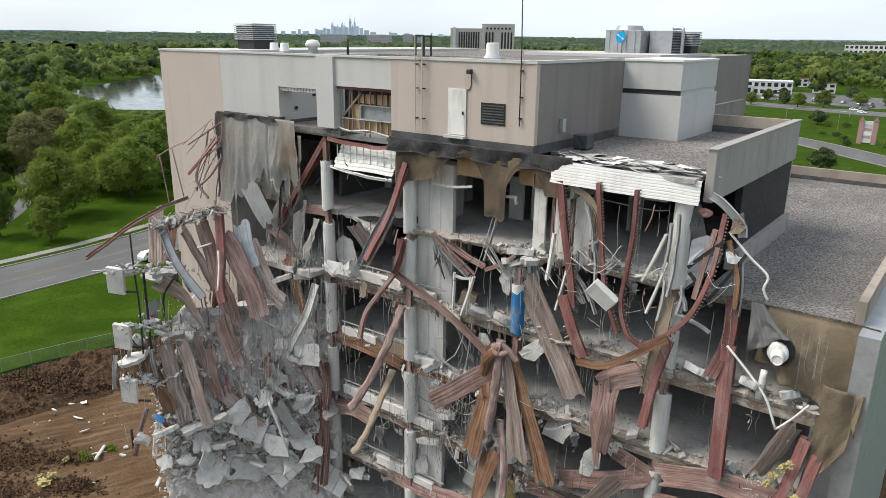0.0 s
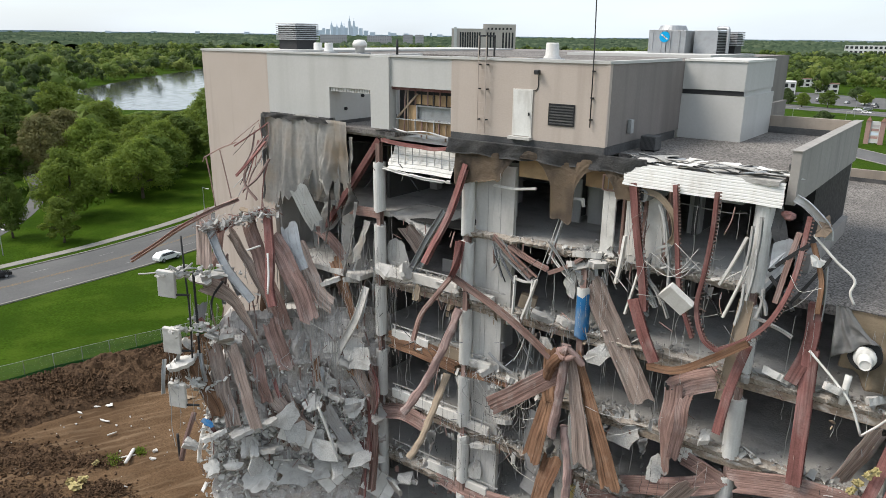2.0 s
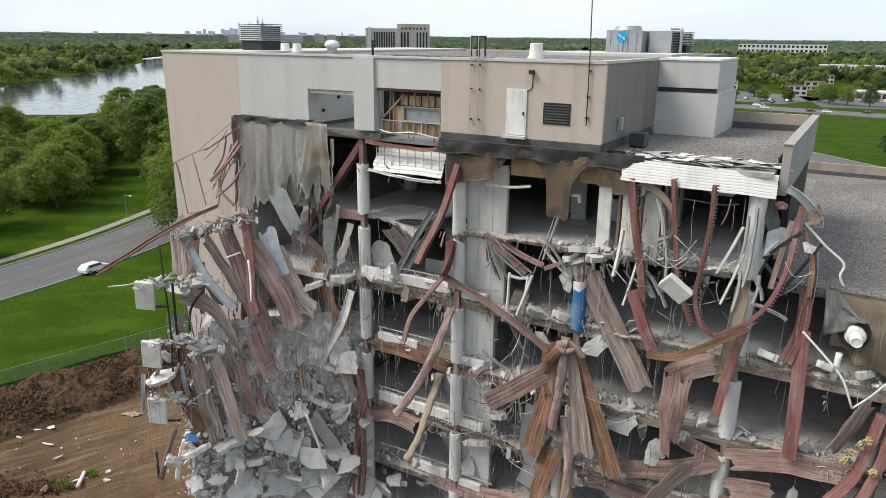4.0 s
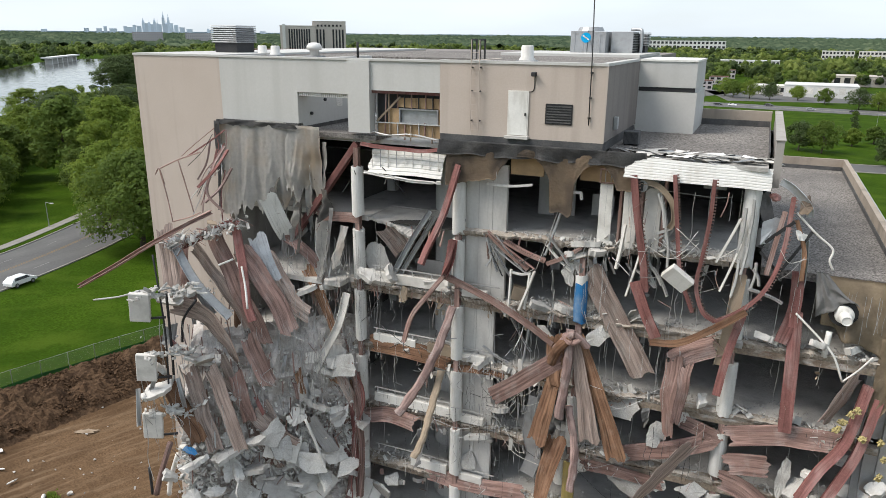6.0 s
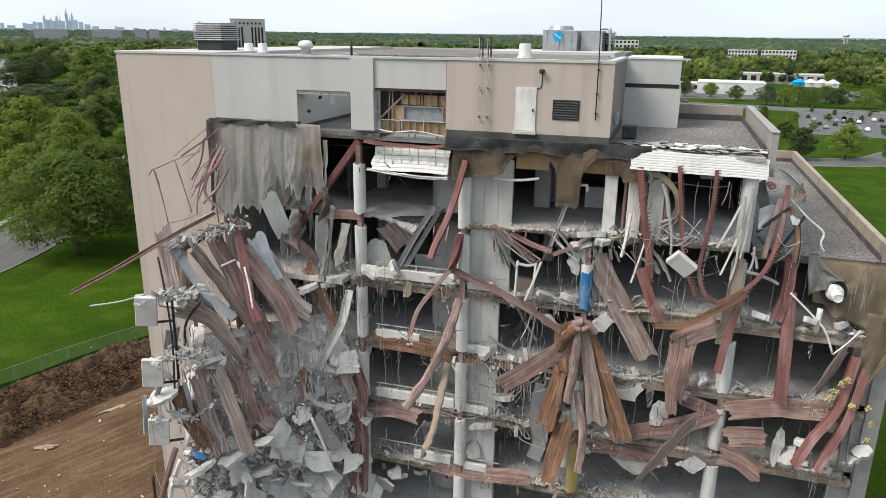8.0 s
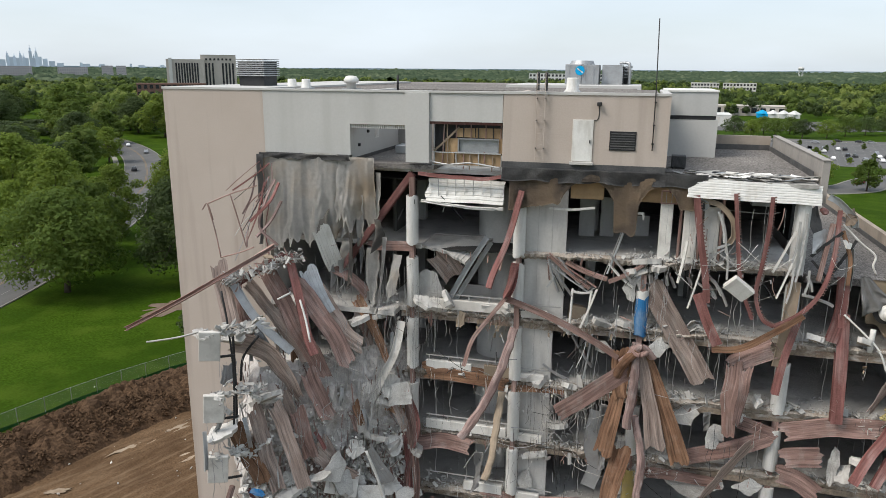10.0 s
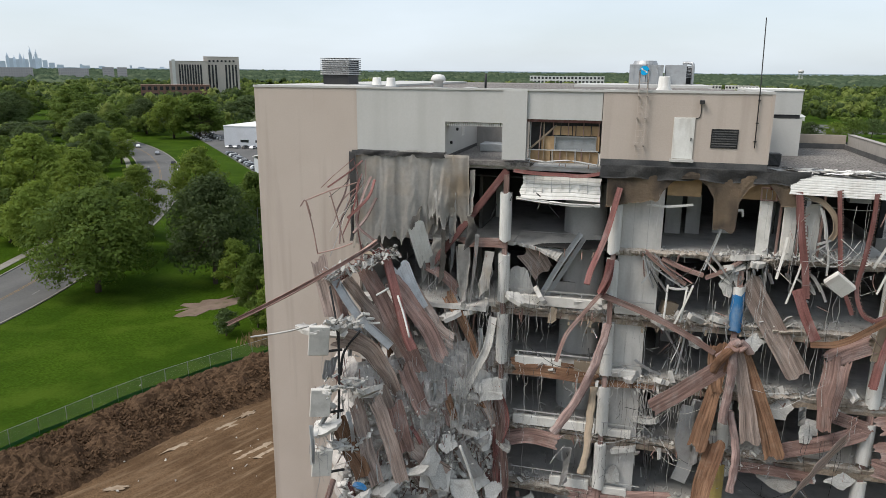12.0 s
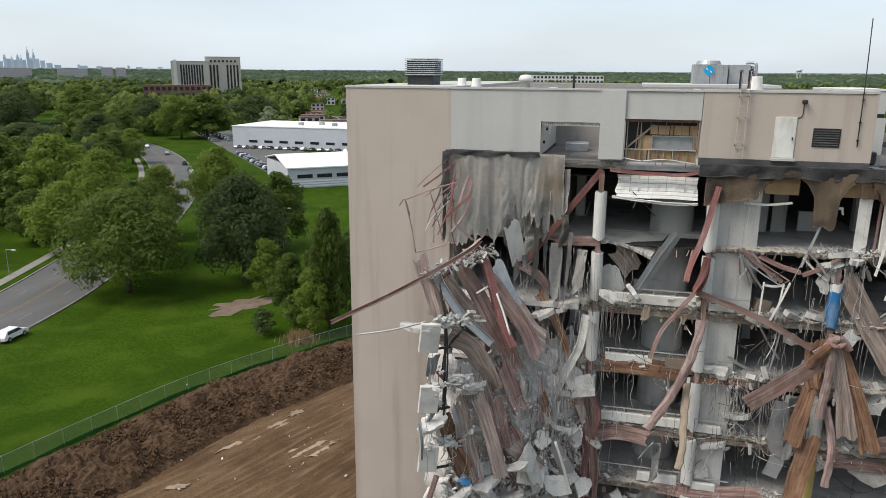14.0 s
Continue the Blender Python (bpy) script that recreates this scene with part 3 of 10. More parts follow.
boxes("vent_frame", [(0, 1.28, -0.03, 0.0, 0, 0.05), (0, 1.28, -0.03, 0, 0.9, 0.95), (0, 0.05, -0.03, 0, 0.05, 0.9), (1.23, 1.28, -0.03, 0, 0.05, 0.9)], DARK, vent)
boxes("vent_backing", [(0.05, 1.23, -0.008, -0.001, 0.05, 0.9)], DARK, vent)
for i in range(7):
    bm = bmesh.new()
    box(bm, 0.05, 1.23, -0.045, -0.012, 0.075 + i * 0.122, 0.13 + i * 0.122)
    part("slat", bm, TAR, vent)
lad = thing("roof_ladder", "rusty steel ladder fixed to the plant room wall", "ladder", at=(-21.75, FRONT - 0.25, 32.6))
for x in (0, 0.42):
    boxes("stile", [(x - 0.016, x + 0.016, -0.02, 0.02, 0, 4.4)], STUCCO, lad)
for i in range(13):
    boxes("rung", [(0.017, 0.403, -0.01, 0.01, 0.2 + i * 0.3, 0.22 + i * 0.3)], STUCCO, lad)
for z in (0.6, 2.0, 3.1):
    for x in (0, 0.42):
        boxes("bracket", [(x - 0.03, x + 0.03, 0.021, 0.23, z, z + 0.06)], DARK, lad)
for x in (0, 0.42):
    boxes("grab_rail", [(x - 0.035, x + 0.035, 0.021, 0.7, 4.36, 4.43), (x - 0.035, x + 0.035, 0.64, 0.7, 3.5, 4.36), (x - 0.035, x + 0.035, 0.021, 0.08, 3.5, 4.36)], DARK, lad)
mast = thing("lightning_mast", "thin grey steel mast fixed to the plant room corner", "mast", at=(-16.0, FRONT - 0.12, 33.3))
bm = bmesh.new()
sweep(bm, [Vector((0, 0, 0)), Vector((-0.03, 0, 3)), Vector((-0.12, 0, 6.2))], ring(0.026, 8))
part("pole", bm, DARK, mast, smooth=True)
for z in (0.3, 1.2, 2.3):
    boxes("clamp", [(-0.06, 0.06, -0.02, 0.11, z, z + 0.06)], DARK, mast)
lampb = thing("wall_lamp", "small dark floodlight on the plant room wall", "lamp", at=(-18.65, FRONT - 0.02, 35.5))
boxes("lamp_head", [(-0.12, 0.12, -0.28, -0.06, -0.1, 0.1)], DARK, lampb, bevel=0.03)
boxes("arm", [(-0.025, 0.025, -0.06, 0, -0.05, 0.05)], DARK, lampb)
rod("thin dark conduit on the plant room wall", [(-18.65, FRONT - 0.04, 35.4), (-18.7, FRONT - 0.04, 34.75), (-19.2, FRONT - 0.04, 34.7)], 0.02, DARK, name="conduit", category="conduit", group="")
ac = thing("condenser_unit", "grey air-conditioning condenser on the gravel roof", "air conditioner", at=(-14.9, 30.6, 32.1))
boxes("casing", [(0, 1.0, 0, 1.0, 0.08, 0.85)], TAR, ac, bevel=0.03)
bm = bmesh.new()
for i in range(12):
    box(bm, 0.04 + i * 0.08, 0.07 + i * 0.08, -0.012, -0.001, 0.14, 0.8)
part("grille", bm, DARK, ac)
for x in (0.05, 0.85):
    boxes("foot", [(x, x + 0.1, 0.1, 0.9, 0, 0.08)], DARK, ac)
ac.scale = (0.72, 0.72, 0.8)
boxes("disconnect_box", [(-15.32, -15.12, 30.0, 30.3, 32.9, 33.5)], GALV, None, "small grey electrical box on the wall", category="electrical box", bevel=0.02)

# ---------- things on the upper roof ----------
UP = TOP - 0.05


def louvre_unit(x, y, s, h, label):
    b = thing("roof_louvre_unit", label, "roof ventilator", "roof ventilators", (x, y, UP))
    boxes("plinth", [(-s + 0.15, s - 0.15, -s + 0.15, s - 0.15, 0, h * 0.42)], DARK, b)
    boxes("core", [(-s + 0.12, s - 0.12, -s + 0.12, s - 0.12, h * 0.421, h * 0.97)], TAR, b)
    n = 8
    for i in range(n):
        z = h * 0.44 + i * h * 0.56 / n
        bm = bmesh.new()
        box(bm, -s, s, -s, s, z, z + h * 0.036, bevel=0.015)
        part("blade", bm, GALV, b)
    boxes("cap", [(-s, s, -s, s, h, h + 0.05)], GALV, b, bevel=0.02)


louvre_unit(-40.3, 33.0, 1.0, 1.75, "grey louvred ventilator box on a dark plinth")
louvre_unit(-18.4, 53.6, 0.9, 1.6, "grey louvred ventilator box by the cooling units")


def cap_vent(x, y, r, h, label, mush=False):
    b = thing("roof_exhaust", label, "roof vent", "roof exhausts", (x, y, UP))
    prof = [(r * 0.8, 0), (r * 0.8, h * 0.5), (r * 1.2, h * 0.52), (r * 1.25, h * 0.72), (r * 0.9, h * 0.95), (r * 0.3, h)] if mush else [(r * 1.25, 0), (r * 1.25, h * 0.12), (r * 0.95, h * 0.3), (r * 0.88, h * 0.92), (r * 0.8, h)]
    bm = bmesh.new()
    seg = 20
    rows = [[bm.verts.new((q * math.cos(2 * math.pi * i / seg), q * math.sin(2 * math.pi * i / seg), z)) for i in range(seg)] for q, z in prof]
    for a, c in zip(rows, rows[1:]):
        for i in range(seg):
            bm.faces.new((a[i], a[(i + 1) % seg], c[(i + 1) % seg], c[i]))
    bm.faces.new(rows[-1])
    bm.faces.new(list(reversed(rows[0])))
    part("hood", bm, WHITE, b, smooth=True)
    boxes("kerb", [(-r * 1.3, r * 1.3, -r * 1.3, r * 1.3, -0.02, 0.1)], GALV, b)


cap_vent(-37.6, 32.3, 0.3, 0.62, "small white roof exhaust with a round hood")
cap_vent(-36.7, 32.4, 0.3, 0.62, "small white roof exhaust with a round hood")
cap_vent(-33.5, 31.9, 0.36, 0.85, "mushroom-shaped white roof exhaust", True)
cap_vent(-20.4, 32.0, 0.36, 0.85, "white round roof exhaust with a stepped hood")
rod("thin dark vent pipe on the roof", [(-30.6, 32.0, UP), (-30.6, 32.0, UP + 0.9)], 0.07, DARK, name="vent_pipe", category="pipe", group="", steps=2)
ct = thing("cooling_tower", "grey metal cooling tower with a round blue sign", "cooling tower", "cooling towers", (-22.6, 49.5, UP))
boxes("casing", [(0, 1.25, 0, 2.6, 0.1, 1.72)], GALV, ct, bevel=0.02)
boxes("casing", [(1.27, 2.6, 0.05, 2.6, 0.1, 1.68)], GALV, ct, bevel=0.02)
for i in range(4):
    boxes("rib", [(0.28 + i * 0.62, 0.33 + i * 0.62, -0.03, -0.001, 0.1, 1.65)], GALV, ct)
bm = bmesh.new()
bmesh.ops.create_cone(bm, cap_ends=True, segments=24, radius1=1.0, radius2=0.85, depth=0.3, matrix=Matrix.Translation((1.2, 1.3, 1.86)))
part("fan_cowl", bm, GALV, ct)
bm = bmesh.new()
bmesh.ops.create_cone(bm, cap_ends=True, segments=28, radius1=0.36, radius2=0.36, depth=0.03, matrix=Matrix.Translation((1.15, -0.04, 1.25)) @ Euler((math.pi / 2, 0, 0)).to_matrix().to_4x4())
sign = part("sign_disc", bm, BLUE_SIGN, ct, "round blue sign with a white emblem")
bm = bmesh.new()
for a in (-0.13, 0.0, 0.13):
    box(bm, -0.12, 0.12, -0.008, 0.0, -0.05, 0.05, Matrix.Translation((1.15 + a, -0.06, 1.25 - a * 0.7)) @ Euler((0, 0.6, 0)).to_matrix().to_4x4())
part("emblem", bm, WHITE, sign)
ct2 = thing("cooling_tower", "grey cooling tower with dark louvred sides", "cooling tower", "cooling towers", (-19.8, 50.6, UP))
boxes("casing", [(0, 1.6, 0, 2.4, 0.1, 1.7)], GALV, ct2, bevel=0.02)
for i in range(8):
    boxes("louvre", [(1.601, 1.68, 0.05, 2.35, 0.2 + i * 0.18, 0.3 + i * 0.18)], DARK, ct2)
bm = bmesh.new()
sweep(bm, smooth_line([(2.1, 0.6, 0), (2.1, 0.6, 1.6), (1.9, 0.7, 1.85), (1.3, 0.8, 1.85)], 5), ring(0.12, 10))
part("pipe", bm, GALV, ct2, smooth=True)
boxes("roof_step", [(-26.5, -16.75, 45.0, 54.8, UP - 0.0, UP + 0.18)], PANEL, None, "raised pale roof edge under the cooling units", "structure")

# ---------- debris: tools ----------
PINK = mat("dusty_pink_steel", (0.33, 0.235, 0.215), (0.235, 0.155, 0.14), 0.8, 1.2, bump=0.4, stain=(0.42, 0.38, 0.36), amount=0.6, jitter=0.15, fine=18, grit=0.6, dark=0.5, streak=0.7)
TAN = mat("tan_board", (0.33, 0.265, 0.195), (0.25, 0.20, 0.15), 0.85, 1.0, bump=0.3, stain=(0.18, 0.14, 0.11), jitter=0.15)
CABLE = mat("grey_cable", (0.36, 0.355, 0.345), (0.48, 0.47, 0.455), 0.75, 2.0, bump=0, jitter=0.4)


def spandrel_end(c):
    """The broken white end of a floor's edge panel, with its stub of slab."""
    b = thing("spandrel_end", "broken white end of a floor's edge panel", "facade panel", "spandrel ends", c)
    bm = bmesh.new()
    box(bm, -0.55, 0.45, -0.14, 0.1, -0.8, 0.75, Euler((0.1, 0.08, 0.5)).to_matrix().to_4x4(), bevel=0.03)
    part("face_panel", bm, PALE, b)
    bm, r = bmesh.new(), random.Random(int(c[2] * 10))
    for k in range(46):
        u = r.random()
        slab_piece(bm, (-0.2 + u * 1.9 + r.gauss(0, 0.15), -0.05 + u * 1.9 + r.gauss(0, 0.25), 0.55 + r.gauss(0, 0.16)), r.uniform(0.1, 0.42), r.uniform(0.06, 0.22), r.uniform(0.04, 0.14), (r.uniform(-40, 40), r.uniform(-40, 40), r.uniform(0, 180)), k, 6)
    tagged(part("slab_stub", bm, CONCRETE, b), kind="stuff")
    bm = bmesh.new()
    box(bm, 0.3, 1.1, -0.02, 0.08, -0.7, -0.6, Euler((0, 0, 0.6)).to_matrix().to_4x4())
    part("bracket", bm, DARK, b)


def column_stub(c, h):
    bm = bmesh.new()
    sweep(bm, [Vector((0, 0, -h / 2 + h * k / 5)) for k in range(6)], ring(0.33, 18))
    ob = part("column_stub", bm, WRAP, None, "broken white column stump between the floors", category="column", group="column stumps")
    ob.location = c


def duct_end(c):
    b = thing("round_duct", "cut end of a round metal duct", "duct", at=c)
    bm = bmesh.new()
    for r in (0.27, 0.23):
        sweep(bm, [Vector((0, 0, 0)), Vector((0.3, 1.6, 0))], ring(r, 18))
    part("shell", bm, GALV, b)
    # A black disc on the capped end stands in for the shaded hollow.
    bm = bmesh.new()
    sweep(bm, [Vector((0, -0.015, 0)), Vector((0, -0.005, 0))], ring(0.2, 18))
    part("opening", bm, DARK, b)


def cloth(name, label, x0, x1, top, bottom, depth, material, cols=60, rows=22, fold=0.18, seed=0, category="tarpaulin", parent=None):
    """A hanging cloth: top and bottom are heights by the share along it, depth the y by share and drop."""
    bm, prev = bmesh.new(), None
    for i in range(cols + 1):
        u = i / cols
        cur = []
        for j in range(rows + 1):
            v = j / rows
            z = top(u) + (bottom(u) - top(u)) * v
            x = x0 + (x1 - x0) * u
            f = (noise.noise(Vector((x * 1.1 + seed + v * 0.4, v * 0.7, seed))) * 1.9 + noise.noise(Vector((x * 3.4 - v * 0.8, v * 1.3, seed + 5))) * 0.4 + noise.noise(Vector((x * 2.2 + v * 4, v * 5, seed + 9))) * 0.3) * fold * (0.45 + v)
            cur.append(bm.verts.new((x + f * 0.3, depth(u, v) + f, z)))
        if prev:
            for j in range(rows):
                bm.faces.new((prev[j], cur[j], cur[j + 1], prev[j + 1]))
        prev = cur
    bmesh.ops.solidify(bm, geom=bm.faces[:], thickness=0.02)
    return part(name, bm, material, parent, label, smooth=True, category="" if parent else category)


def rubble(name, label, count, where, size, material, seed, squash=0.5, stretch=0, upright=0.0):
    """Countless small broken bits."""
    rnd, bm = random.Random(seed), bmesh.new()
    V, Fc = [], []
    for i in range(count):
        c = Vector(where(rnd))
        s = size * rnd.uniform(0.3, 1.0) ** 1.5
        turn = Euler((rnd.uniform(-1, 1), rnd.uniform(-1, 1), rnd.uniform(0, 6)))
        if upright:
            turn = Euler((rnd.gauss(0, 0.4), math.pi / 2 + rnd.gauss(0, upright), rnd.uniform(0, 6)))
        m = Matrix.Translation(c) @ turn.to_matrix().to_4x4()
        k = len(V)
        long = rnd.uniform(0.4, 1) * stretch if stretch else rnd.choice((1, 1, 1.3, 2.2))
        for x in (-1, 1):
            for y in (-1, 1):
                for z in (-1, 1):
                    V.append(m @ Vector((x * s * long * rnd.uniform(0.6, 1), y * s * rnd.uniform(0.5, 1), z * s * squash * rnd.uniform(0.5, 1))))
        Fc += [(k, k + 1, k + 3, k + 2), (k + 4, k + 6, k + 7, k + 5), (k, k + 4, k + 5, k + 1), (k + 2, k + 3, k + 7, k + 6), (k, k + 2, k + 6, k + 4), (k + 1, k + 5, k + 7, k + 3)]
    bm.free()
    me = bpy.data.meshes.new(name)
    me.from_pydata(V, [], Fc)
    me.materials.append(material)
    return tagged(new(name, me), label, "rubble", kind="stuff")


def cables(name, label, count, where, length, r, material, seed, sway=0.5):
    """A tangle of thin hanging wires."""
    rnd, bm = random.Random(seed), bmesh.new()
    for i in range(count):
        p = Vector(where(rnd))
        n = rnd.uniform(*length)
        a = Vector((rnd.gauss(0, sway), rnd.gauss(0, sway * 0.4), 0))
        b = Vector((rnd.gauss(0, sway), rnd.gauss(0, sway * 0.4), 0))
        line = smooth_line([p, p + a * 0.5 - Vector((0, 0, n * 0.35)), p + b * 0.8 - Vector((0, 0, n * 0.7)), p + a - Vector((0, 0, n))], 6)
        sweep(bm, line, ring(r * rnd.uniform(0.6, 1.3), 4), (0.3, 1, 0.1))
    return tagged(part(name, bm, material, None, label), category="cables", kind="stuff")

# ---------- collapsed wing ----------
deck('dusty brown steel deck sheet hanging from the collapsed wing', [(-35.64, 24.56, 26.50), (-33.91, 24.21, 23.73), (-32.30, 24.14, 20.79)], 0.91, side=(0.82, 0.41, 0.20), seed=1, bend=0.16, ribs=3, material=DECK, depth=0.04)
deck('dusty grey-brown deck sheet hanging from the collapsed wing', [(-36.49, 23.81, 25.95), (-34.91, 23.97, 24.00), (-33.28, 24.06, 21.90)], 0.71, side=(0.63, 0.11, 0.32), seed=2, bend=0.15, material=DUST_DECK, ribs=2, depth=0.04)
deck('wide dusty deck sheet with a torn lower end', [(-34.22, 25.08, 25.72), (-32.36, 25.11, 23.33), (-31.25, 25.03, 21.36)], 1.08, side=(0.69, 0.95, 0.14), seed=3, bend=0.14, ribs=3, material=DECK, depth=0.04)
deck('torn deck sheet wedged behind the hanging sheets', [(-33.61, 26.49, 25.07), (-32.08, 26.27, 22.80), (-31.02, 26.58, 21.83)], 0.91, side=(0.79, 0.64, -0.02), seed=4, bend=0.14, material=DUST_DECK, ribs=2, depth=0.04)
deck('orange-brown deck sheet ending in a ragged point', [(-31.64, 27.46, 24.36), (-30.47, 27.15, 22.57), (-29.61, 27.07, 20.83)], 0.71, side=(0.95, 0.54, 0.27), seed=5, bend=0.15, taper=0.5, material=RUST, ribs=2, depth=0.04)
deck('deck sheet rolled up on itself by the collapse', [(-36.09, 21.41, 23.56), (-34.69, 22.26, 22.68), (-33.73, 22.73, 21.18), (-33.21, 22.88, 20.05)], 1.15, side=(0.5, 0.3, 0.8), seed=6, bend=0.2, twist=60, material=DUST_DECK, ribs=2, depth=0.04)
deck('short dusty deck sheet hanging in the collapse', [(-32.98, 23.59, 21.30), (-32.41, 23.68, 19.85), (-31.95, 23.74, 18.64)], 0.93, side=(0.63, 0.74, 0.20), seed=7, bend=0.12, material=DECK, ribs=2, depth=0.04)
deck('long rust-brown deck sheet among the rubble', [(-34.89, 21.09, 20.20), (-34.27, 21.03, 17.69), (-33.74, 21.18, 15.32)], 0.81, side=(0.61, 0.84, 0.14), seed=8, bend=0.13, ribs=3, material=DUST_DECK, depth=0.04)
deck('rust-brown deck sheet leaning on the rubble', [(-35.46, 20.15, 19.38), (-34.82, 20.43, 17.55), (-34.35, 20.65, 16.00)], 0.88, side=(0.95, 0.71, 0.36), seed=9, bend=0.15, material=RUST, ribs=2, depth=0.04)
deck('long brown deck sheet leaning in the collapse', [(-33.92, 21.56, 20.17), (-33.15, 21.66, 17.61), (-32.56, 21.88, 15.31)], 0.78, side=(0.92, 0.48, 0.37), seed=10, bend=0.12, material=DUST_DECK, ribs=2, depth=0.04)
deck('dusty grey deck sheet in the collapse', [(-33.25, 22.63, 19.48), (-32.81, 22.60, 17.88), (-32.53, 22.69, 16.68)], 0.85, side=(0.64, 0.22, 0.01), seed=11, bend=0.12, material=DECK, ribs=2, depth=0.04)
deck("upright pinkish deck sheet at the wing's corner", [(-37.56, 22.94, 27.17), (-37.06, 22.44, 25.78), (-36.42, 21.88, 24.37)], 0.87, side=(0.77, 0.63, 0.05), seed=12, bend=0.12, material=DUST_DECK, ribs=2, depth=0.04)
deck("folded deck sheet at the wing's corner", [(-36.95, 23.45, 25.99), (-36.68, 23.02, 25.03), (-36.43, 22.37, 24.08)], 0.61, side=(0.75, 0.40, 0.19), seed=13, bend=0.12, material=DECK, ribs=2, depth=0.04)
deck('pale corrugated panel dangling under the tarpaulin', [(-33.20, 26.30, 28.60), (-32.98, 26.80, 27.22), (-32.83, 27.40, 26.09)], 1.0, side=(0.75, 0.6, 0.2), seed=14, bend=0.06, material=WHITE, ribs=3, name="torn_corrugated_panel", depth=0.04)
deck('grey-green corrugated panel hanging in the collapse', [(-34.04, 26.16, 26.27), (-33.39, 25.91, 24.93), (-32.79, 25.78, 23.98)], 1.0, side=(0.75, 0.6, 0.2), seed=15, bend=0.08, material=GALV, ribs=3, name="torn_corrugated_panel", depth=0.04)
deck('brown deck sheet half buried in rubble', [(-32.38, 22.93, 17.12), (-31.71, 23.43, 15.94), (-30.80, 24.20, 14.82)], 0.90, side=(0.96, 0.68, 0.36), seed=16, bend=0.15, material=DUST_DECK, ribs=2, depth=0.04)
deck('grey deck sheet lying in the rubble', [(-30.22, 25.03, 16.13), (-29.68, 25.40, 14.96), (-29.23, 25.71, 13.96)], 0.76, side=(1.00, 0.67, -0.02), seed=17, bend=0.1, material=GALV, ribs=2, depth=0.04)
deck('dark brown deck sheet deep in the collapse', [(-32.00, 25.11, 17.69), (-31.49, 25.39, 16.57), (-30.99, 25.67, 15.05)], 0.84, side=(0.99, 0.87, 0.18), seed=18, bend=0.15, material=DUST_DECK, ribs=2, depth=0.04)
deck('dusty deck sheet hanging behind the columns', [(-29.88, 27.27, 18.92), (-29.18, 27.20, 16.15), (-28.72, 27.22, 13.20)], 0.66, side=(0.68, 0.81, 0.19), seed=19, bend=0.18, material=DECK, ribs=2, depth=0.04)
deck('dark folded deck sheet under the top floor', [(-27.40, 29.20, 26.92), (-26.80, 29.40, 26.27), (-26.33, 29.60, 25.44)], 1.4, side=(0.75, 0.6, 0.2), seed=20, bend=0.1, material=DUST_DECK, ribs=2, depth=0.04)
deck('dusty deck sheet fallen across the bay', [(-33.09, 27.50, 26.04), (-31.98, 27.50, 25.50), (-31.09, 27.80, 24.50)], 0.62, side=(0.63, 0.83, 0.39), seed=21, bend=0.15, material=DECK, ribs=2, depth=0.04)
beam('grey galvanised channel fallen across the wing', [(-36.87, 22.63, 26.70), (-35.27, 22.51, 24.42), (-33.50, 22.85, 22.65)], w=0.45, h=0.2, kind="c", material=GALV, side=(0.75, 0.6, 0.2))
beam('red primed beam hanging upright in the wing', [(-34.64, 25.16, 27.27), (-33.68, 24.42, 24.84), (-32.94, 23.66, 23.25), (-32.50, 23.47, 22.35)], w=0.45, h=0.35, side=(0.75, 0.6, 0.2))
beam("red primed beam along the wing's torn top", [(-36.41, 22.89, 26.21), (-35.73, 24.01, 26.69), (-34.90, 25.30, 27.21)], w=0.3, h=0.3, side=(0, 0, 1))
beam('long bent channel sticking out past the wing', [(-41.75, 20.50, 23.89), (-38.84, 20.60, 25.47), (-36.64, 20.80, 26.76), (-34.79, 21.80, 27.90), (-34.25, 23.00, 28.33)], w=0.2, h=0.18, kind="c", material=DECK, side=(0, 0.3, 1))
beam('bent red strip above the wing', [(-35.68, 26.00, 31.21), (-35.90, 25.20, 30.14), (-36.09, 24.80, 28.79), (-35.05, 24.80, 27.85)], w=0.13, h=0.08, side=(1, 0.2, 0), material=PINK)
beam('twisted red strip above the wing', [(-36.54, 24.60, 29.10), (-35.50, 25.00, 30.20), (-35.47, 26.00, 31.04)], w=0.14, h=0.08, side=(1, 0.2, 0))
beam('bent red strip above the wing', [(-35.46, 26.20, 30.01), (-35.85, 25.60, 28.97), (-36.31, 24.80, 28.23)], w=0.13, h=0.09, material=PINK)
rod('thin bent grey window frame bar above the wing', [(-38.80, 24.20, 30.02), (-37.27, 24.20, 30.66), (-35.77, 24.20, 31.15)], 0.035, material=DECK, name="frame_bar", category="bar", group="bent frame bars")
rod('thin bent grey window frame bar above the wing', [(-38.80, 24.20, 30.02), (-38.47, 24.20, 28.69), (-38.20, 24.20, 27.08)], 0.035, material=DECK, name="frame_bar", category="bar", group="bent frame bars")
rod('thin bent grey window frame bar above the wing', [(-37.36, 24.20, 30.56), (-36.96, 24.20, 29.14), (-36.61, 24.20, 27.82)], 0.035, material=DECK, name="frame_bar", category="bar", group="bent frame bars")
rod('thin bent grey window frame bar above the wing', [(-38.20, 24.20, 27.08), (-36.96, 24.20, 27.47), (-36.15, 24.20, 27.81)], 0.035, material=DECK, name="frame_bar", category="bar", group="bent frame bars")
rod('thin bent grey window frame bar above the wing', [(-39.13, 24.20, 29.68), (-38.80, 24.20, 30.02), (-38.52, 24.20, 29.16)], 0.035, material=DECK, name="frame_bar", category="bar", group="bent frame bars")
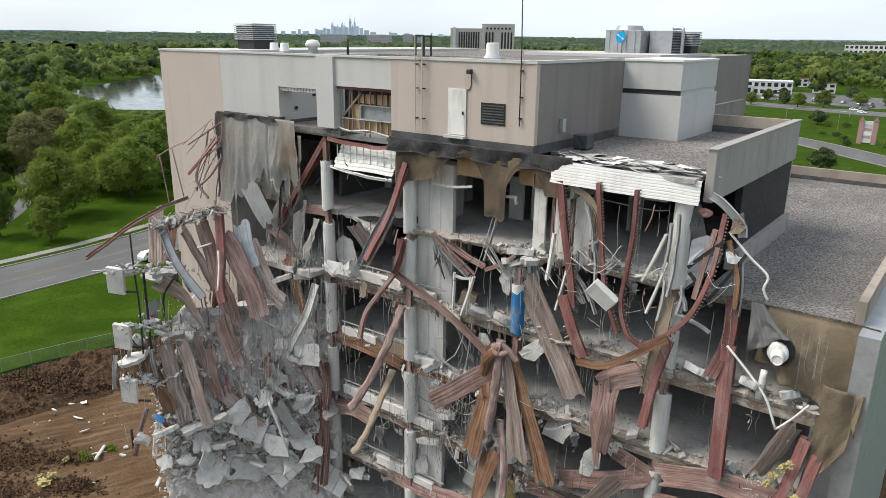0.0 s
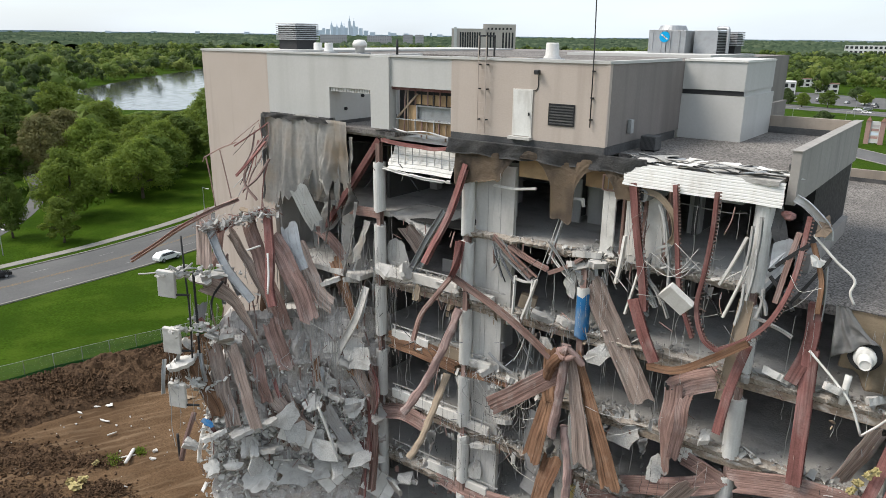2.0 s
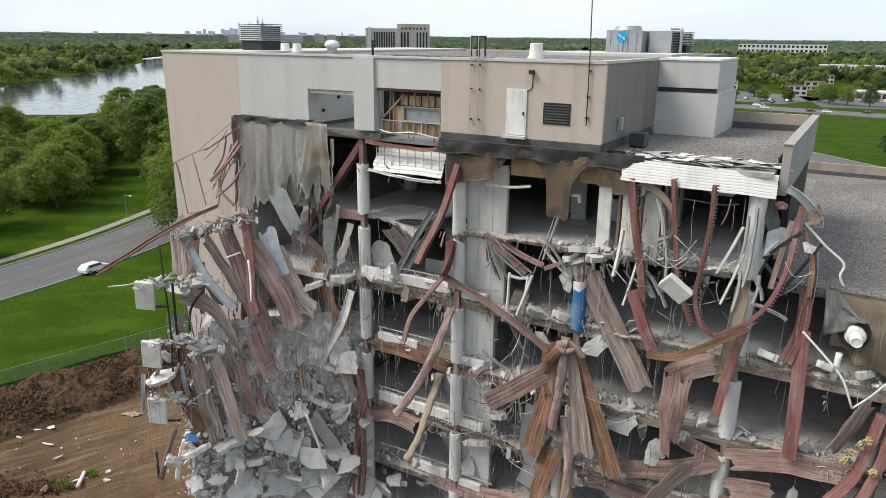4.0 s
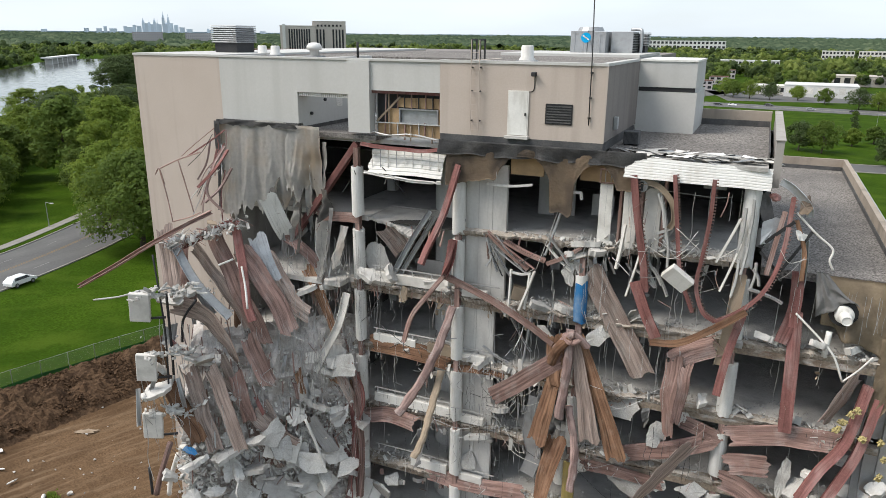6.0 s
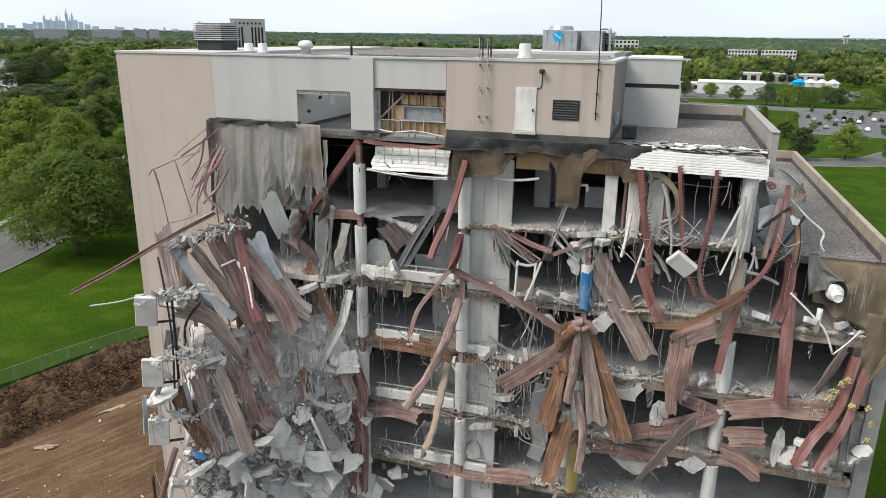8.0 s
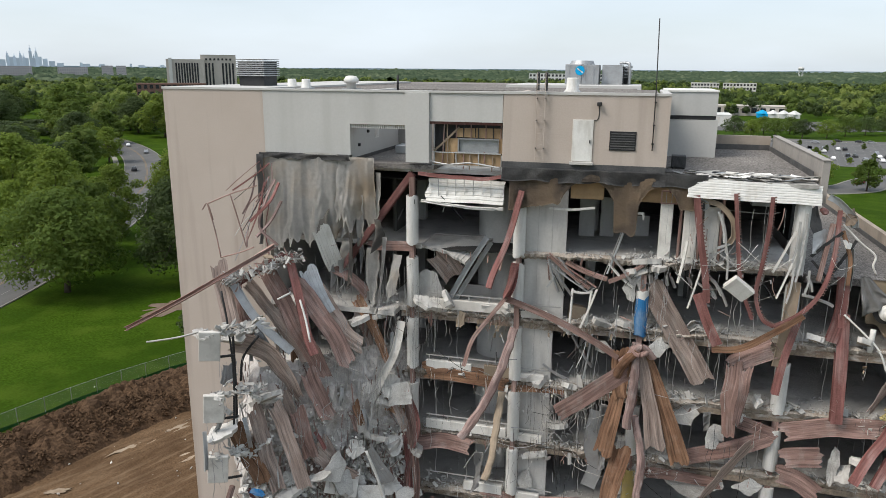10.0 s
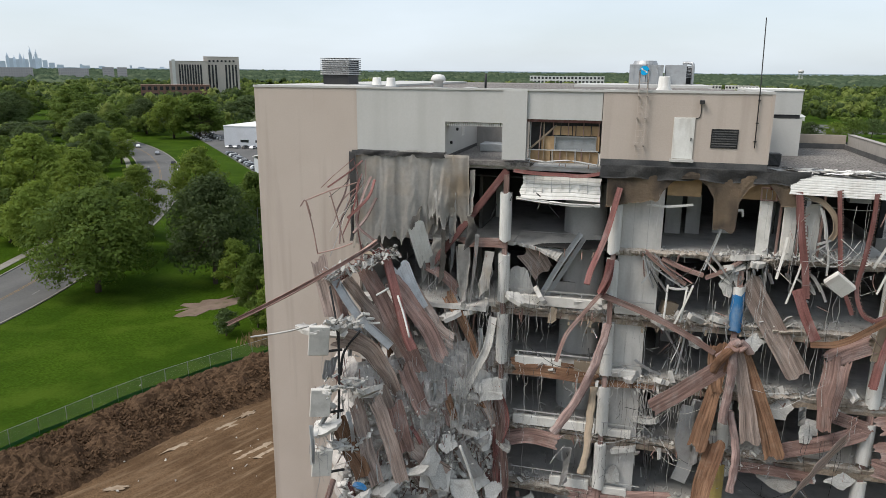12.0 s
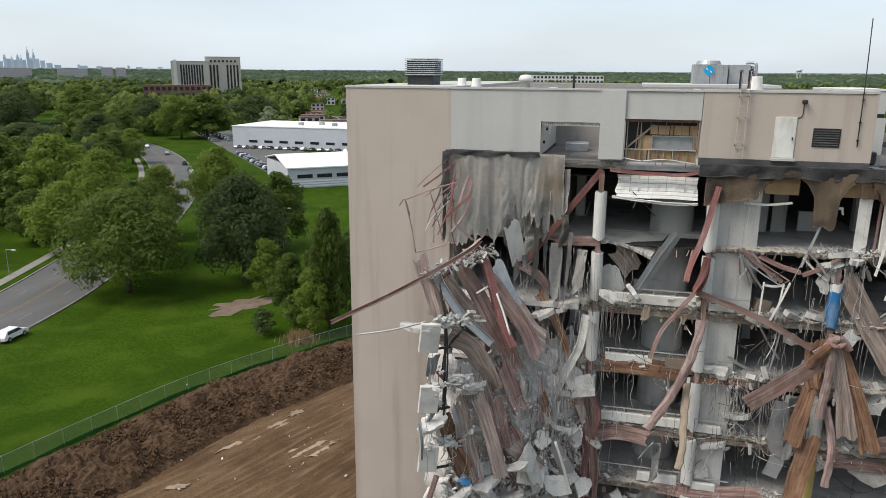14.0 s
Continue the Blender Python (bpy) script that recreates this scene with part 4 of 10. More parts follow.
rod('white pipe hanging across the deck sheets', [(-33.55, 24.15, 25.10), (-33.08, 23.77, 24.17), (-32.60, 23.25, 23.13)], 0.06, material=WHITE)
rod('short white pipe among the deck sheets', [(-34.50, 23.44, 25.25), (-34.05, 24.11, 25.47)], 0.06, material=WHITE)
rod('thin bent rod sticking out of the wing', [(-40.11, 20.00, 23.54), (-38.03, 19.80, 24.11), (-36.22, 19.60, 24.79)], 0.05)
rod('pale pipe leaning in the rubble', [(-29.99, 24.26, 16.60), (-29.49, 24.51, 14.97), (-29.03, 24.70, 13.21)], 0.08, material=WHITE)
beam('pale bent strip hanging beside the column', [(-28.85, 27.20, 23.31), (-29.07, 26.60, 21.62), (-29.74, 26.20, 20.12), (-30.30, 25.80, 18.78)], w=0.45, h=0.12, material=PALE, kind="c", side=(1, 0.2, 0))
beam('tangled red beam hanging down the column', [(-28.54, 27.40, 18.39), (-28.17, 27.00, 15.74), (-27.78, 26.60, 13.80), (-27.79, 26.20, 10.98)], w=0.4, h=0.3, material=DECK, twist=90)
beam('thin red beam beside the column', [(-28.84, 27.20, 17.34), (-28.33, 26.80, 14.31), (-28.05, 26.40, 11.16)], w=0.25, h=0.2, twist=60)
rod("dark upright mullion at the wing's corner", [(-35.71, 20.20, 26.59), (-35.34, 20.00, 24.78), (-35.23, 20.00, 22.36), (-35.44, 20.00, 19.13)], 0.05, material=DARK, name="mullion", category="mullion", group="mullions")
rod("dark upright mullion at the wing's corner", [(-35.50, 20.60, 24.56), (-35.54, 20.60, 21.42), (-35.65, 20.60, 18.78)], 0.07, material=DARK, name="mullion", category="mullion", group="mullions")
rod('dark slanted mullion in the wing', [(-35.98, 21.80, 21.17), (-35.74, 21.80, 22.52), (-34.91, 22.00, 23.70)], 0.07, material=DARK, name="mullion", category="mullion", group="mullions")
rod('grey rebar post in the rubble', [(-37.11, 19.60, 14.35), (-37.11, 19.60, 12.66)], 0.08, material=DARK)
rod("pale pink pipe leaning at the wing's foot", [(-35.77, 20.00, 16.03), (-36.19, 19.60, 14.42), (-36.60, 19.40, 12.94)], 0.16, material=DECK)
rod("pale pipe standing at the wing's foot", [(-35.53, 21.00, 15.15), (-35.47, 21.00, 13.73), (-35.49, 21.00, 12.19)], 0.25, material=WRAP)
rod("pale pipe standing at the wing's foot", [(-36.40, 21.00, 14.57), (-37.09, 21.00, 12.93), (-37.43, 21.00, 11.63)], 0.14, material=PALE)
broken_slab('ragged dusty piece of broken floor slab', (-34.53, 21.56, 20.38), 1.3, 0.6, 0.25, (-20, -30, 0), 1)
broken_slab('ragged dusty piece of broken floor slab', (-30.44, 27.60, 23.63), 0.8, 0.5, 0.25, (17, 23, 71), 2)
broken_slab('ragged dusty piece of broken floor slab', (-31.29, 26.83, 23.24), 1.0, 0.7, 0.25, (-16, 16, 142), 3)
broken_slab('ragged dusty piece of broken floor slab', (-29.52, 26.71, 19.52), 0.7, 0.4, 0.25, (21, 9, 33), 4)
broken_slab('ragged dusty piece of broken floor slab', (-29.14, 26.16, 16.14), 1.1, 0.6, 0.25, (-12, 2, 104), 5)
broken_slab('ragged dusty piece of broken floor slab', (-29.97, 25.42, 16.89), 0.9, 0.5, 0.25, (25, -5, 175), 6)
broken_slab('ragged dusty piece of broken floor slab', (-33.36, 21.52, 15.03), 1.3, 0.7, 0.25, (-8, -12, 66), 7)
broken_slab('ragged dusty piece of broken floor slab', (-32.93, 21.80, 13.91), 0.8, 0.4, 0.25, (29, -19, 137), 8)
broken_slab('ragged dusty piece of broken floor slab', (-34.57, 20.21, 14.82), 1.0, 0.6, 0.25, (-4, -26, 28), 9)
broken_slab('ragged dusty piece of broken floor slab', (-35.34, 19.32, 14.47), 0.7, 0.5, 0.25, (33, 27, 99), 10)
broken_slab('ragged dusty piece of broken floor slab', (-32.29, 22.46, 13.85), 1.1, 0.7, 0.25, (0, 20, 170), 11)
broken_slab('ragged dusty piece of broken floor slab', (-29.55, 26.38, 18.66), 0.9, 0.4, 0.25, (37, 13, 61), 12)
broken_slab('ragged dusty piece of broken floor slab', (-37.15, 20.60, 24.00), 1.3, 0.6, 0.25, (4, 6, 132), 13)
broken_slab('ragged dusty piece of broken floor slab', (-36.14, 21.49, 23.69), 0.8, 0.5, 0.25, (41, -1, 23), 14)
broken_slab('ragged dusty piece of broken floor slab', (-35.70, 22.30, 23.95), 1.0, 0.7, 0.25, (8, -8, 94), 15)
broken_slab('ragged dusty piece of broken floor slab', (-35.85, 20.08, 20.30), 0.7, 0.4, 0.25, (45, -15, 165), 16)
broken_slab('ragged dusty piece of broken floor slab', (-36.00, 19.50, 19.25), 1.1, 0.6, 0.25, (12, -22, 56), 17)
broken_slab('ragged dusty piece of broken floor slab', (-26.28, 27.60, 24.71), 0.9, 0.5, 0.25, (49, -29, 127), 18)
broken_slab('ragged dusty piece of broken floor slab', (-27.50, 27.60, 24.38), 1.3, 0.7, 0.25, (16, 24, 18), 19)
broken_slab('ragged dusty piece of broken floor slab', (-30.27, 27.60, 23.31), 0.8, 0.4, 0.25, (-17, 17, 89), 20)
broken_slab('ragged dusty piece of broken floor slab', (-26.41, 28.25, 11.21), 1.0, 0.6, 0.25, (20, 10, 160), 21)
broken_slab('ragged dusty piece of broken floor slab', (-25.38, 29.31, 11.01), 0.7, 0.5, 0.25, (-13, 3, 51), 22)
broken_slab('ragged dusty piece of broken floor slab', (-28.06, 27.19, 15.47), 1.1, 0.7, 0.25, (24, -4, 122), 23)
broken_slab('pale broken wall panel lying in the rubble', (-32.17, 22.26, 15.78), 1.1, 0.7, 0.14, (20, -25, 0), 40, material=PLASTER, sides=5, name="broken_wall_panel", group="broken wall panels")
broken_slab('pale broken wall panel lying in the rubble', (-30.98, 23.36, 14.90), 0.9, 0.9, 0.14, (61, 4, 67), 41, material=PLASTER, sides=5, name="broken_wall_panel", group="broken wall panels")
broken_slab('pale broken wall panel lying in the rubble', (-29.24, 24.82, 12.62), 1.2, 0.7, 0.14, (22, -17, 134), 42, material=PLASTER, sides=5, name="broken_wall_panel", group="broken wall panels")
broken_slab('pale broken wall panel lying in the rubble', (-29.73, 24.50, 13.81), 1.1, 0.9, 0.14, (63, 12, 21), 43, material=PLASTER, sides=5, name="broken_wall_panel", group="broken wall panels")
broken_slab('pale broken wall panel lying in the rubble', (-26.47, 27.60, 11.61), 0.9, 0.7, 0.14, (24, -9, 88), 44, material=PLASTER, sides=5, name="broken_wall_panel", group="broken wall panels")
broken_slab('pale broken wall panel lying in the rubble', (-26.82, 27.16, 11.20), 1.2, 0.9, 0.14, (65, 20, 155), 45, material=PLASTER, sides=5, name="broken_wall_panel", group="broken wall panels")
broken_slab('pale broken wall panel lying in the rubble', (-28.21, 25.97, 12.94), 1.1, 0.7, 0.14, (26, -1, 42), 46, material=PLASTER, sides=5, name="broken_wall_panel", group="broken wall panels")
broken_slab('pale broken wall panel lying in the rubble', (-32.42, 21.54, 13.14), 0.9, 0.9, 0.14, (67, -22, 109), 47, material=PLASTER, sides=5, name="broken_wall_panel", group="broken wall panels")
broken_slab('pale broken wall panel lying in the rubble', (-30.48, 23.53, 12.74), 1.2, 0.7, 0.14, (28, 7, 176), 48, material=PLASTER, sides=5, name="broken_wall_panel", group="broken wall panels")
broken_slab('pale broken wall panel lying in the rubble', (-31.44, 23.07, 16.03), 1.1, 0.9, 0.14, (69, -14, 63), 49, material=PLASTER, sides=5, name="broken_wall_panel", group="broken wall panels")
broken_slab('pale broken wall panel lying in the rubble', (-34.55, 20.99, 20.79), 0.9, 0.7, 0.14, (30, 15, 130), 50, material=PLASTER, sides=5, name="broken_wall_panel", group="broken wall panels")
broken_slab('pale broken wall panel lying in the rubble', (-29.00, 26.43, 19.10), 1.2, 0.9, 0.14, (71, -6, 17), 51, material=PLASTER, sides=5, name="broken_wall_panel", group="broken wall panels")
spandrel_end((-35.92, 19.30, 24.10))
spandrel_end((-35.96, 19.30, 20.80))
spandrel_end((-35.99, 19.30, 17.45))

# ---------- torn front ----------
beam('red primed beam hanging diagonally from the roof edge', [(-28.45, 28.10, 31.61), (-30.49, 27.90, 28.84), (-32.74, 27.70, 25.82)], w=0.36, h=0.3, side=(1, 0, 0.6))
beam('red primed beam swinging from the column head', [(-22.33, 27.60, 31.01), (-22.89, 27.00, 28.53), (-23.50, 26.40, 26.82), (-23.67, 26.00, 26.07)], w=0.3, h=0.25)
beam('red primed edge beam under the broken timber wall', [(-28.05, 27.75, 31.65), (-25.90, 27.70, 31.53), (-24.36, 27.70, 31.55), (-23.18, 27.70, 31.74)], w=0.17, h=0.2, side=(0, 0, 1), seed=4)
beam('twisted red beam wrapped round the column', [(-22.55, 27.50, 27.10), (-22.68, 27.40, 26.04), (-22.99, 27.40, 25.16)], w=0.4, h=0.3, twist=70)
beam('bent brown beam sagging across the bay', [(-23.03, 27.50, 25.12), (-20.30, 27.30, 24.24), (-18.43, 27.20, 23.39), (-16.90, 27.10, 22.56)], w=0.28, h=0.25, material=DECK, side=(0, 0, 1))
beam('thin bent brown beam hanging from the column', [(-22.99, 27.40, 25.16), (-23.91, 27.20, 23.89), (-24.71, 27.00, 22.70), (-25.15, 26.90, 21.17)], w=0.22, h=0.2, material=DECK)
beam('dusty pink tubular beam hanging by the column', [(-22.46, 27.40, 23.49), (-22.97, 26.80, 21.43), (-23.94, 26.30, 19.14), (-25.03, 26.00, 17.27)], w=0.42, kind="o", material=PINK)
beam('tan bent tubular beam hanging by the column', [(-22.99, 27.20, 19.76), (-23.09, 26.20, 18.18), (-23.11, 25.20, 16.84), (-23.35, 24.40, 15.88)], w=0.36, kind="o", material=TAN)
beam('galvanised channel fallen slantwise in the bay', [(-24.28, 28.40, 28.23), (-25.35, 28.20, 26.43), (-26.48, 28.00, 24.23)], w=0.3, h=0.15, kind="c", material=GALV)
beam('galvanised channel fallen slantwise in the bay', [(-24.10, 28.60, 27.89), (-25.11, 28.40, 26.08), (-26.06, 28.20, 24.39)], w=0.25, h=0.15, kind="c", material=LIGHT_STEEL)
broken_slab('ragged hanging plate of pale plaster', (-27.50, 28.50, 25.04), 0.85, 1.35, 0.12, (84, 0, 10), 72, material=CONCRETE)
broken_slab('hanging scrap of tan board', (-25.58, 27.70, 23.46), 0.35, 0.85, 0.08, (80, 10, 0), 73, material=TAN, sides=6)
deck('rusty deck sheet lying along the floor edge', [(-27.76, 27.90, 20.26), (-25.25, 27.90, 20.22), (-22.94, 27.90, 19.96)], 1.0, side=(0, 0.25, 1), seed=31, bend=0.06, ribs=10, material=RUST, depth=0.03)
deck('rusty deck sheet lying along the floor edge', [(-31.00, 27.90, 27.40), (-29.54, 27.90, 27.49), (-28.39, 27.90, 27.51)], 0.55, side=(0, 0.25, 1), seed=32, bend=0.04, material=DECK, ribs=6, depth=0.03)
deck('rusty deck sheet lying along the floor edge', [(-24.19, 27.90, 12.61), (-21.53, 27.90, 12.57), (-18.35, 27.90, 12.97)], 0.9, side=(0, 0.25, 1), seed=33, bend=0.06, ribs=10, depth=0.03)
deck('dusty deck sheet piled on the floor edge', [(-28.15, 27.70, 15.56), (-26.45, 27.70, 15.94), (-24.82, 27.70, 15.76)], 0.9, side=(0, 0.5, 1), seed=34, bend=0.12, ribs=6, depth=0.03)
deck('thin rusty deck edge under the floor', [(-22.71, 28.00, 19.62), (-20.73, 28.00, 19.84), (-19.45, 28.00, 19.86)], 0.4, side=(0, 0.3, 1), seed=35, bend=0.05, material=RUST, ribs=6, depth=0.03)
deck('long weathered deck sheet leaning from the upper floor', [(-15.60, 28.05, 26.47), (-14.07, 27.95, 23.92), (-12.53, 27.80, 21.39)], 1.2, side=(1, 0, 0.5), seed=41, bend=0.06, ribs=3, material=DUST_DECK, depth=0.04)
deck('rusty deck sheet jutting from the knot', [(-16.39, 26.90, 21.97), (-18.02, 26.70, 20.64), (-19.85, 26.60, 19.18)], 0.95, side=(-0.3, 0, 1), seed=42, bend=0.05, ribs=3, material=DECK, depth=0.04)
deck('brown rusted deck sheet fanning down from the knot', [(-17.38, 26.60, 17.16), (-16.84, 26.80, 20.04), (-16.34, 27.00, 23.15)], 1.0, side=(1, 0, 0.2), seed=43, taper=0.45, bend=0.07, material=RUST, ribs=3, depth=0.04)
deck('dusty deck sheet fanning down from the knot', [(-14.66, 26.70, 17.77), (-15.20, 26.80, 20.54), (-15.84, 27.00, 23.24)], 1.05, side=(1, 0, 0), seed=44, taper=0.4, bend=0.06, ribs=3, material=DUST_DECK, depth=0.04)
deck('brown rusted deck sheet fanning down from the knot', [(-13.32, 27.00, 16.95), (-14.40, 27.00, 20.15), (-15.58, 27.10, 23.25)], 1.05, side=(1, 0, 0.2), seed=45, taper=0.4, bend=0.06, material=RUST, ribs=3, depth=0.04)
deck('bright rusted deck sheet hanging below the fan', [(-16.34, 26.90, 17.51), (-16.76, 26.60, 15.57), (-17.02, 26.40, 13.84)], 1.0, side=(1, 0, 0), seed=46, bend=0.1, material=RUST, ribs=3, twist=40, depth=0.04)
deck('rusted sheet crumpled at the knot', [(-16.76, 27.00, 23.08), (-16.86, 26.90, 21.57), (-16.57, 26.80, 20.42)], 0.7, side=(1, 0, 0), seed=47, bend=0.16, material=RUST, ribs=2, depth=0.04)
beam('pink-grey tubular beam hanging from the knot', [(-16.00, 26.90, 23.55), (-16.01, 26.60, 21.56), (-16.24, 26.40, 18.94)], w=0.42, kind="o", material=PINK)
beam('pink-grey tubular beam hanging below the fan', [(-15.85, 26.80, 19.46), (-15.38, 26.60, 17.26), (-15.44, 26.50, 14.90)], w=0.36, kind="o", material=PINK)
for i, (pts, m, w) in enumerate((([(-16.7, 26.95, 22.4), (-16.2, 26.6, 23.1), (-15.7, 26.6, 23.45), (-15.2, 26.9, 22.8)], PINK, 0.34), ([(-16.9, 26.9, 21.6), (-16.5, 26.6, 22.6), (-16.0, 26.6, 23.3)], RUST, 0.42), ([(-16.35, 26.7, 23.35), (-15.9, 26.45, 23.1), (-15.45, 26.7, 23.3)], DECK, 0.3))):
    beam("crumpled brown sheet knotted round the column's foot", pts, w=w, kind="o", material=m, seed=50 + i, name="knotted_sheet", group="knotted sheets")
column_stub((-16.43, 28.20, 15.72), 3.3)
beam('red beam hanging straight from the roof edge', [(-13.75, 27.50, 31.25), (-13.44, 27.50, 29.38), (-13.00, 27.50, 27.25), (-12.80, 27.50, 25.82)], w=0.32, h=0.22, studs=1)
beam('bent red plate beam hanging in the bay', [(-13.27, 27.40, 26.27), (-12.67, 27.40, 24.79), (-12.10, 27.40, 23.67)], w=0.5, h=0.15)
beam('rusty red toothed beam hanging from the roof edge', [(-11.98, 27.40, 31.41), (-11.66, 27.40, 29.06), (-11.32, 27.40, 26.95), (-10.63, 27.40, 25.20)], w=0.17, h=0.16, studs=1)
beam('rusty red toothed beam hanging from the roof edge', [(-10.33, 27.40, 31.34), (-10.33, 27.40, 29.72), (-10.46, 27.40, 28.00), (-10.59, 27.40, 26.50), (-10.19, 27.40, 25.30), (-9.61, 27.40, 24.92)], w=0.17, h=0.16, studs=1)
beam('looping red toothed beam swinging to the roof', [(-9.61, 27.30, 24.95), (-8.60, 27.20, 25.70), (-7.76, 27.40, 26.77), (-7.28, 27.80, 28.41), (-7.16, 28.30, 30.72)], w=0.18, h=0.16, studs=1)
beam('sagging rusty beam looped between the hanging beams', [(-12.33, 27.30, 23.44), (-11.06, 27.20, 23.67), (-9.71, 27.10, 24.62), (-8.41, 27.10, 25.71)], w=0.3, h=0.15, material=RUST, side=(0, 0, 1))
beam('heavy red beam leaning on the side bay', [(-6.51, 28.60, 27.37), (-6.47, 28.40, 25.68), (-6.85, 28.00, 24.18)], w=0.5, h=0.35)
beam('heavy red beam standing in the side bay', [(-6.38, 28.30, 25.60), (-6.24, 28.00, 23.11), (-6.12, 27.80, 20.00)], w=0.55, h=0.35)
beam('red beam leaning by the corner column', [(-8.52, 27.60, 25.38), (-8.93, 27.50, 23.39), (-9.17, 27.40, 21.36)], w=0.35, h=0.3)
beam('brown board leaning by the corner column', [(-8.82, 27.80, 27.16), (-8.95, 27.60, 25.03), (-9.18, 27.50, 22.77)], w=0.55, h=0.12, material=TAN, kind="c")
beam('thin rusty beam beside the side bay', [(-6.92, 28.30, 29.73), (-6.44, 28.30, 28.38), (-6.39, 28.30, 27.07)], w=0.18, h=0.12, material=RUST)
beam('thin red beam leaning at the roof corner', [(-7.41, 28.20, 30.09), (-7.60, 28.00, 28.84), (-7.81, 27.80, 27.30)], w=0.2, h=0.15, material=DECK)
beam('dark broken window frame jammed at the corner', [(-8.23, 28.00, 28.45), (-7.59, 28.00, 29.15), (-7.00, 28.00, 29.72)], w=0.14, h=0.1, material=DARK, side=(0, 0, 1))
beam('dark broken window frame jammed at the corner', [(-8.16, 28.00, 28.25), (-7.55, 28.00, 27.59), (-7.18, 28.00, 27.06)], w=0.12, h=0.1, material=DARK)
beam('dark broken window frame jammed at the corner', [(-6.25, 28.40, 29.27), (-6.82, 28.30, 28.20), (-7.34, 28.20, 27.29)], w=0.12, h=0.1, material=DARK)
broken_slab('scrap of silvery sheet jammed at the corner', (-7.76, 28.20, 29.29), 0.55, 0.9, 0.05, (75, 20, 10), 81, material=GALV, sides=6)
broken_slab('scrap of dark membrane jammed at the corner', (-8.13, 28.30, 29.87), 0.4, 1.1, 0.05, (80, -10, 20), 82, material=TAR, sides=6)
broken_slab('torn scrap of tan insulation at the corner', (-6.71, 28.30, 30.34), 0.35, 0.6, 0.1, (70, 10, 0), 83, material=FABRIC_TAN, sides=7)
broken_slab('scrap of pale sheet at the corner', (-6.68, 28.20, 29.15), 0.4, 0.35, 0.05, (60, 20, 40), 84, material=PALE, sides=6)
broken_slab('crumpled red scrap at the corner', (-7.87, 28.20, 30.67), 0.3, 0.2, 0.15, (60, 20, 40), 85, material=RED, sides=7)
beam('torn grey gutter hanging off the parapet', [(-7.74, 28.20, 31.36), (-7.26, 28.20, 31.10), (-6.56, 28.30, 30.40), (-6.43, 28.30, 29.91)], w=0.3, h=0.12, kind="c", material=GALV)
beam('broken grey mullion by the side bay', [(-6.46, 28.40, 28.87), (-6.36, 28.40, 27.84), (-6.35, 28.40, 26.78)], w=0.3, h=0.2, kind="c", material=GALV)
rod('bent pale pipe over the lower roof', [(-6.96, 28.30, 30.06), (-6.06, 28.30, 29.19), (-5.39, 28.30, 28.63), (-5.44, 28.20, 28.14), (-5.25, 28.20, 27.73)], 0.05, material=PALE)
rod('white pipe fallen into the side bay', [(-6.40, 28.00, 25.65), (-5.34, 27.90, 24.70), (-4.69, 27.80, 23.99), (-4.22, 27.80, 22.90)], 0.05, material=WHITE)
rod('white pipe fallen into the side bay', [(-4.22, 27.80, 22.90), (-3.70, 27.80, 23.55), (-3.25, 27.80, 24.25)], 0.045, material=WHITE)
rod('short white pipe standing on the floor edge', [(-4.98, 28.20, 24.97), (-5.04, 28.10, 23.80)], 0.13, material=WHITE)
rod('thin galvanised stud bent out of the wall', [(-8.95, 27.70, 30.17), (-8.96, 27.70, 29.08), (-9.11, 27.70, 27.95)], 0.055, material=LIGHT_STEEL, name="bent_stud", category="steel stud", group="bent steel studs", steps=3)
rod('thin galvanised stud bent out of the wall', [(-8.69, 27.70, 29.31), (-8.69, 27.70, 28.27), (-8.83, 27.70, 27.19)], 0.055, material=LIGHT_STEEL, name="bent_stud", category="steel stud", group="bent steel studs", steps=3)
rod('thin galvanised stud bent out of the wall', [(-8.68, 27.70, 30.57), (-8.65, 27.70, 29.57), (-8.75, 27.70, 28.52)], 0.055, material=LIGHT_STEEL, name="bent_stud", category="steel stud", group="bent steel studs", steps=3)
rod('thin galvanised stud bent out of the wall', [(-8.27, 27.70, 27.80), (-8.24, 27.70, 27.21), (-8.36, 27.70, 26.59)], 0.055, material=LIGHT_STEEL, name="bent_stud", category="steel stud", group="bent steel studs", steps=3)
rod('thin galvanised stud bent out of the wall', [(-8.97, 27.70, 27.84), (-8.98, 27.70, 26.97), (-9.12, 27.70, 26.07)], 0.055, material=LIGHT_STEEL, name="bent_stud", category="steel stud", group="bent steel studs", steps=3)
rod('thin galvanised stud bent out of the wall', [(-12.81, 27.70, 28.32), (-12.87, 27.70, 26.93), (-13.08, 27.70, 25.48)], 0.055, material=LIGHT_STEEL, name="bent_stud", category="steel stud", group="bent steel studs", steps=3)
rod('thin galvanised stud bent out of the wall', [(-12.59, 27.70, 28.61), (-12.15, 27.70, 28.80), (-11.87, 27.70, 28.96)], 0.055, material=LIGHT_STEEL, name="bent_stud", category="steel stud", group="bent steel studs", steps=3)
rod('thin galvanised stud bent out of the wall', [(-12.84, 27.70, 27.21), (-12.40, 27.70, 26.71), (-12.11, 27.70, 26.19)], 0.055, material=LIGHT_STEEL, name="bent_stud", category="steel stud", group="bent steel studs", steps=3)
rod('thin galvanised stud bent out of the wall', [(-12.57, 27.70, 26.97), (-12.11, 27.70, 26.33), (-11.81, 27.70, 25.67)], 0.055, material=LIGHT_STEEL, name="bent_stud", category="steel stud", group="bent steel studs", steps=3)
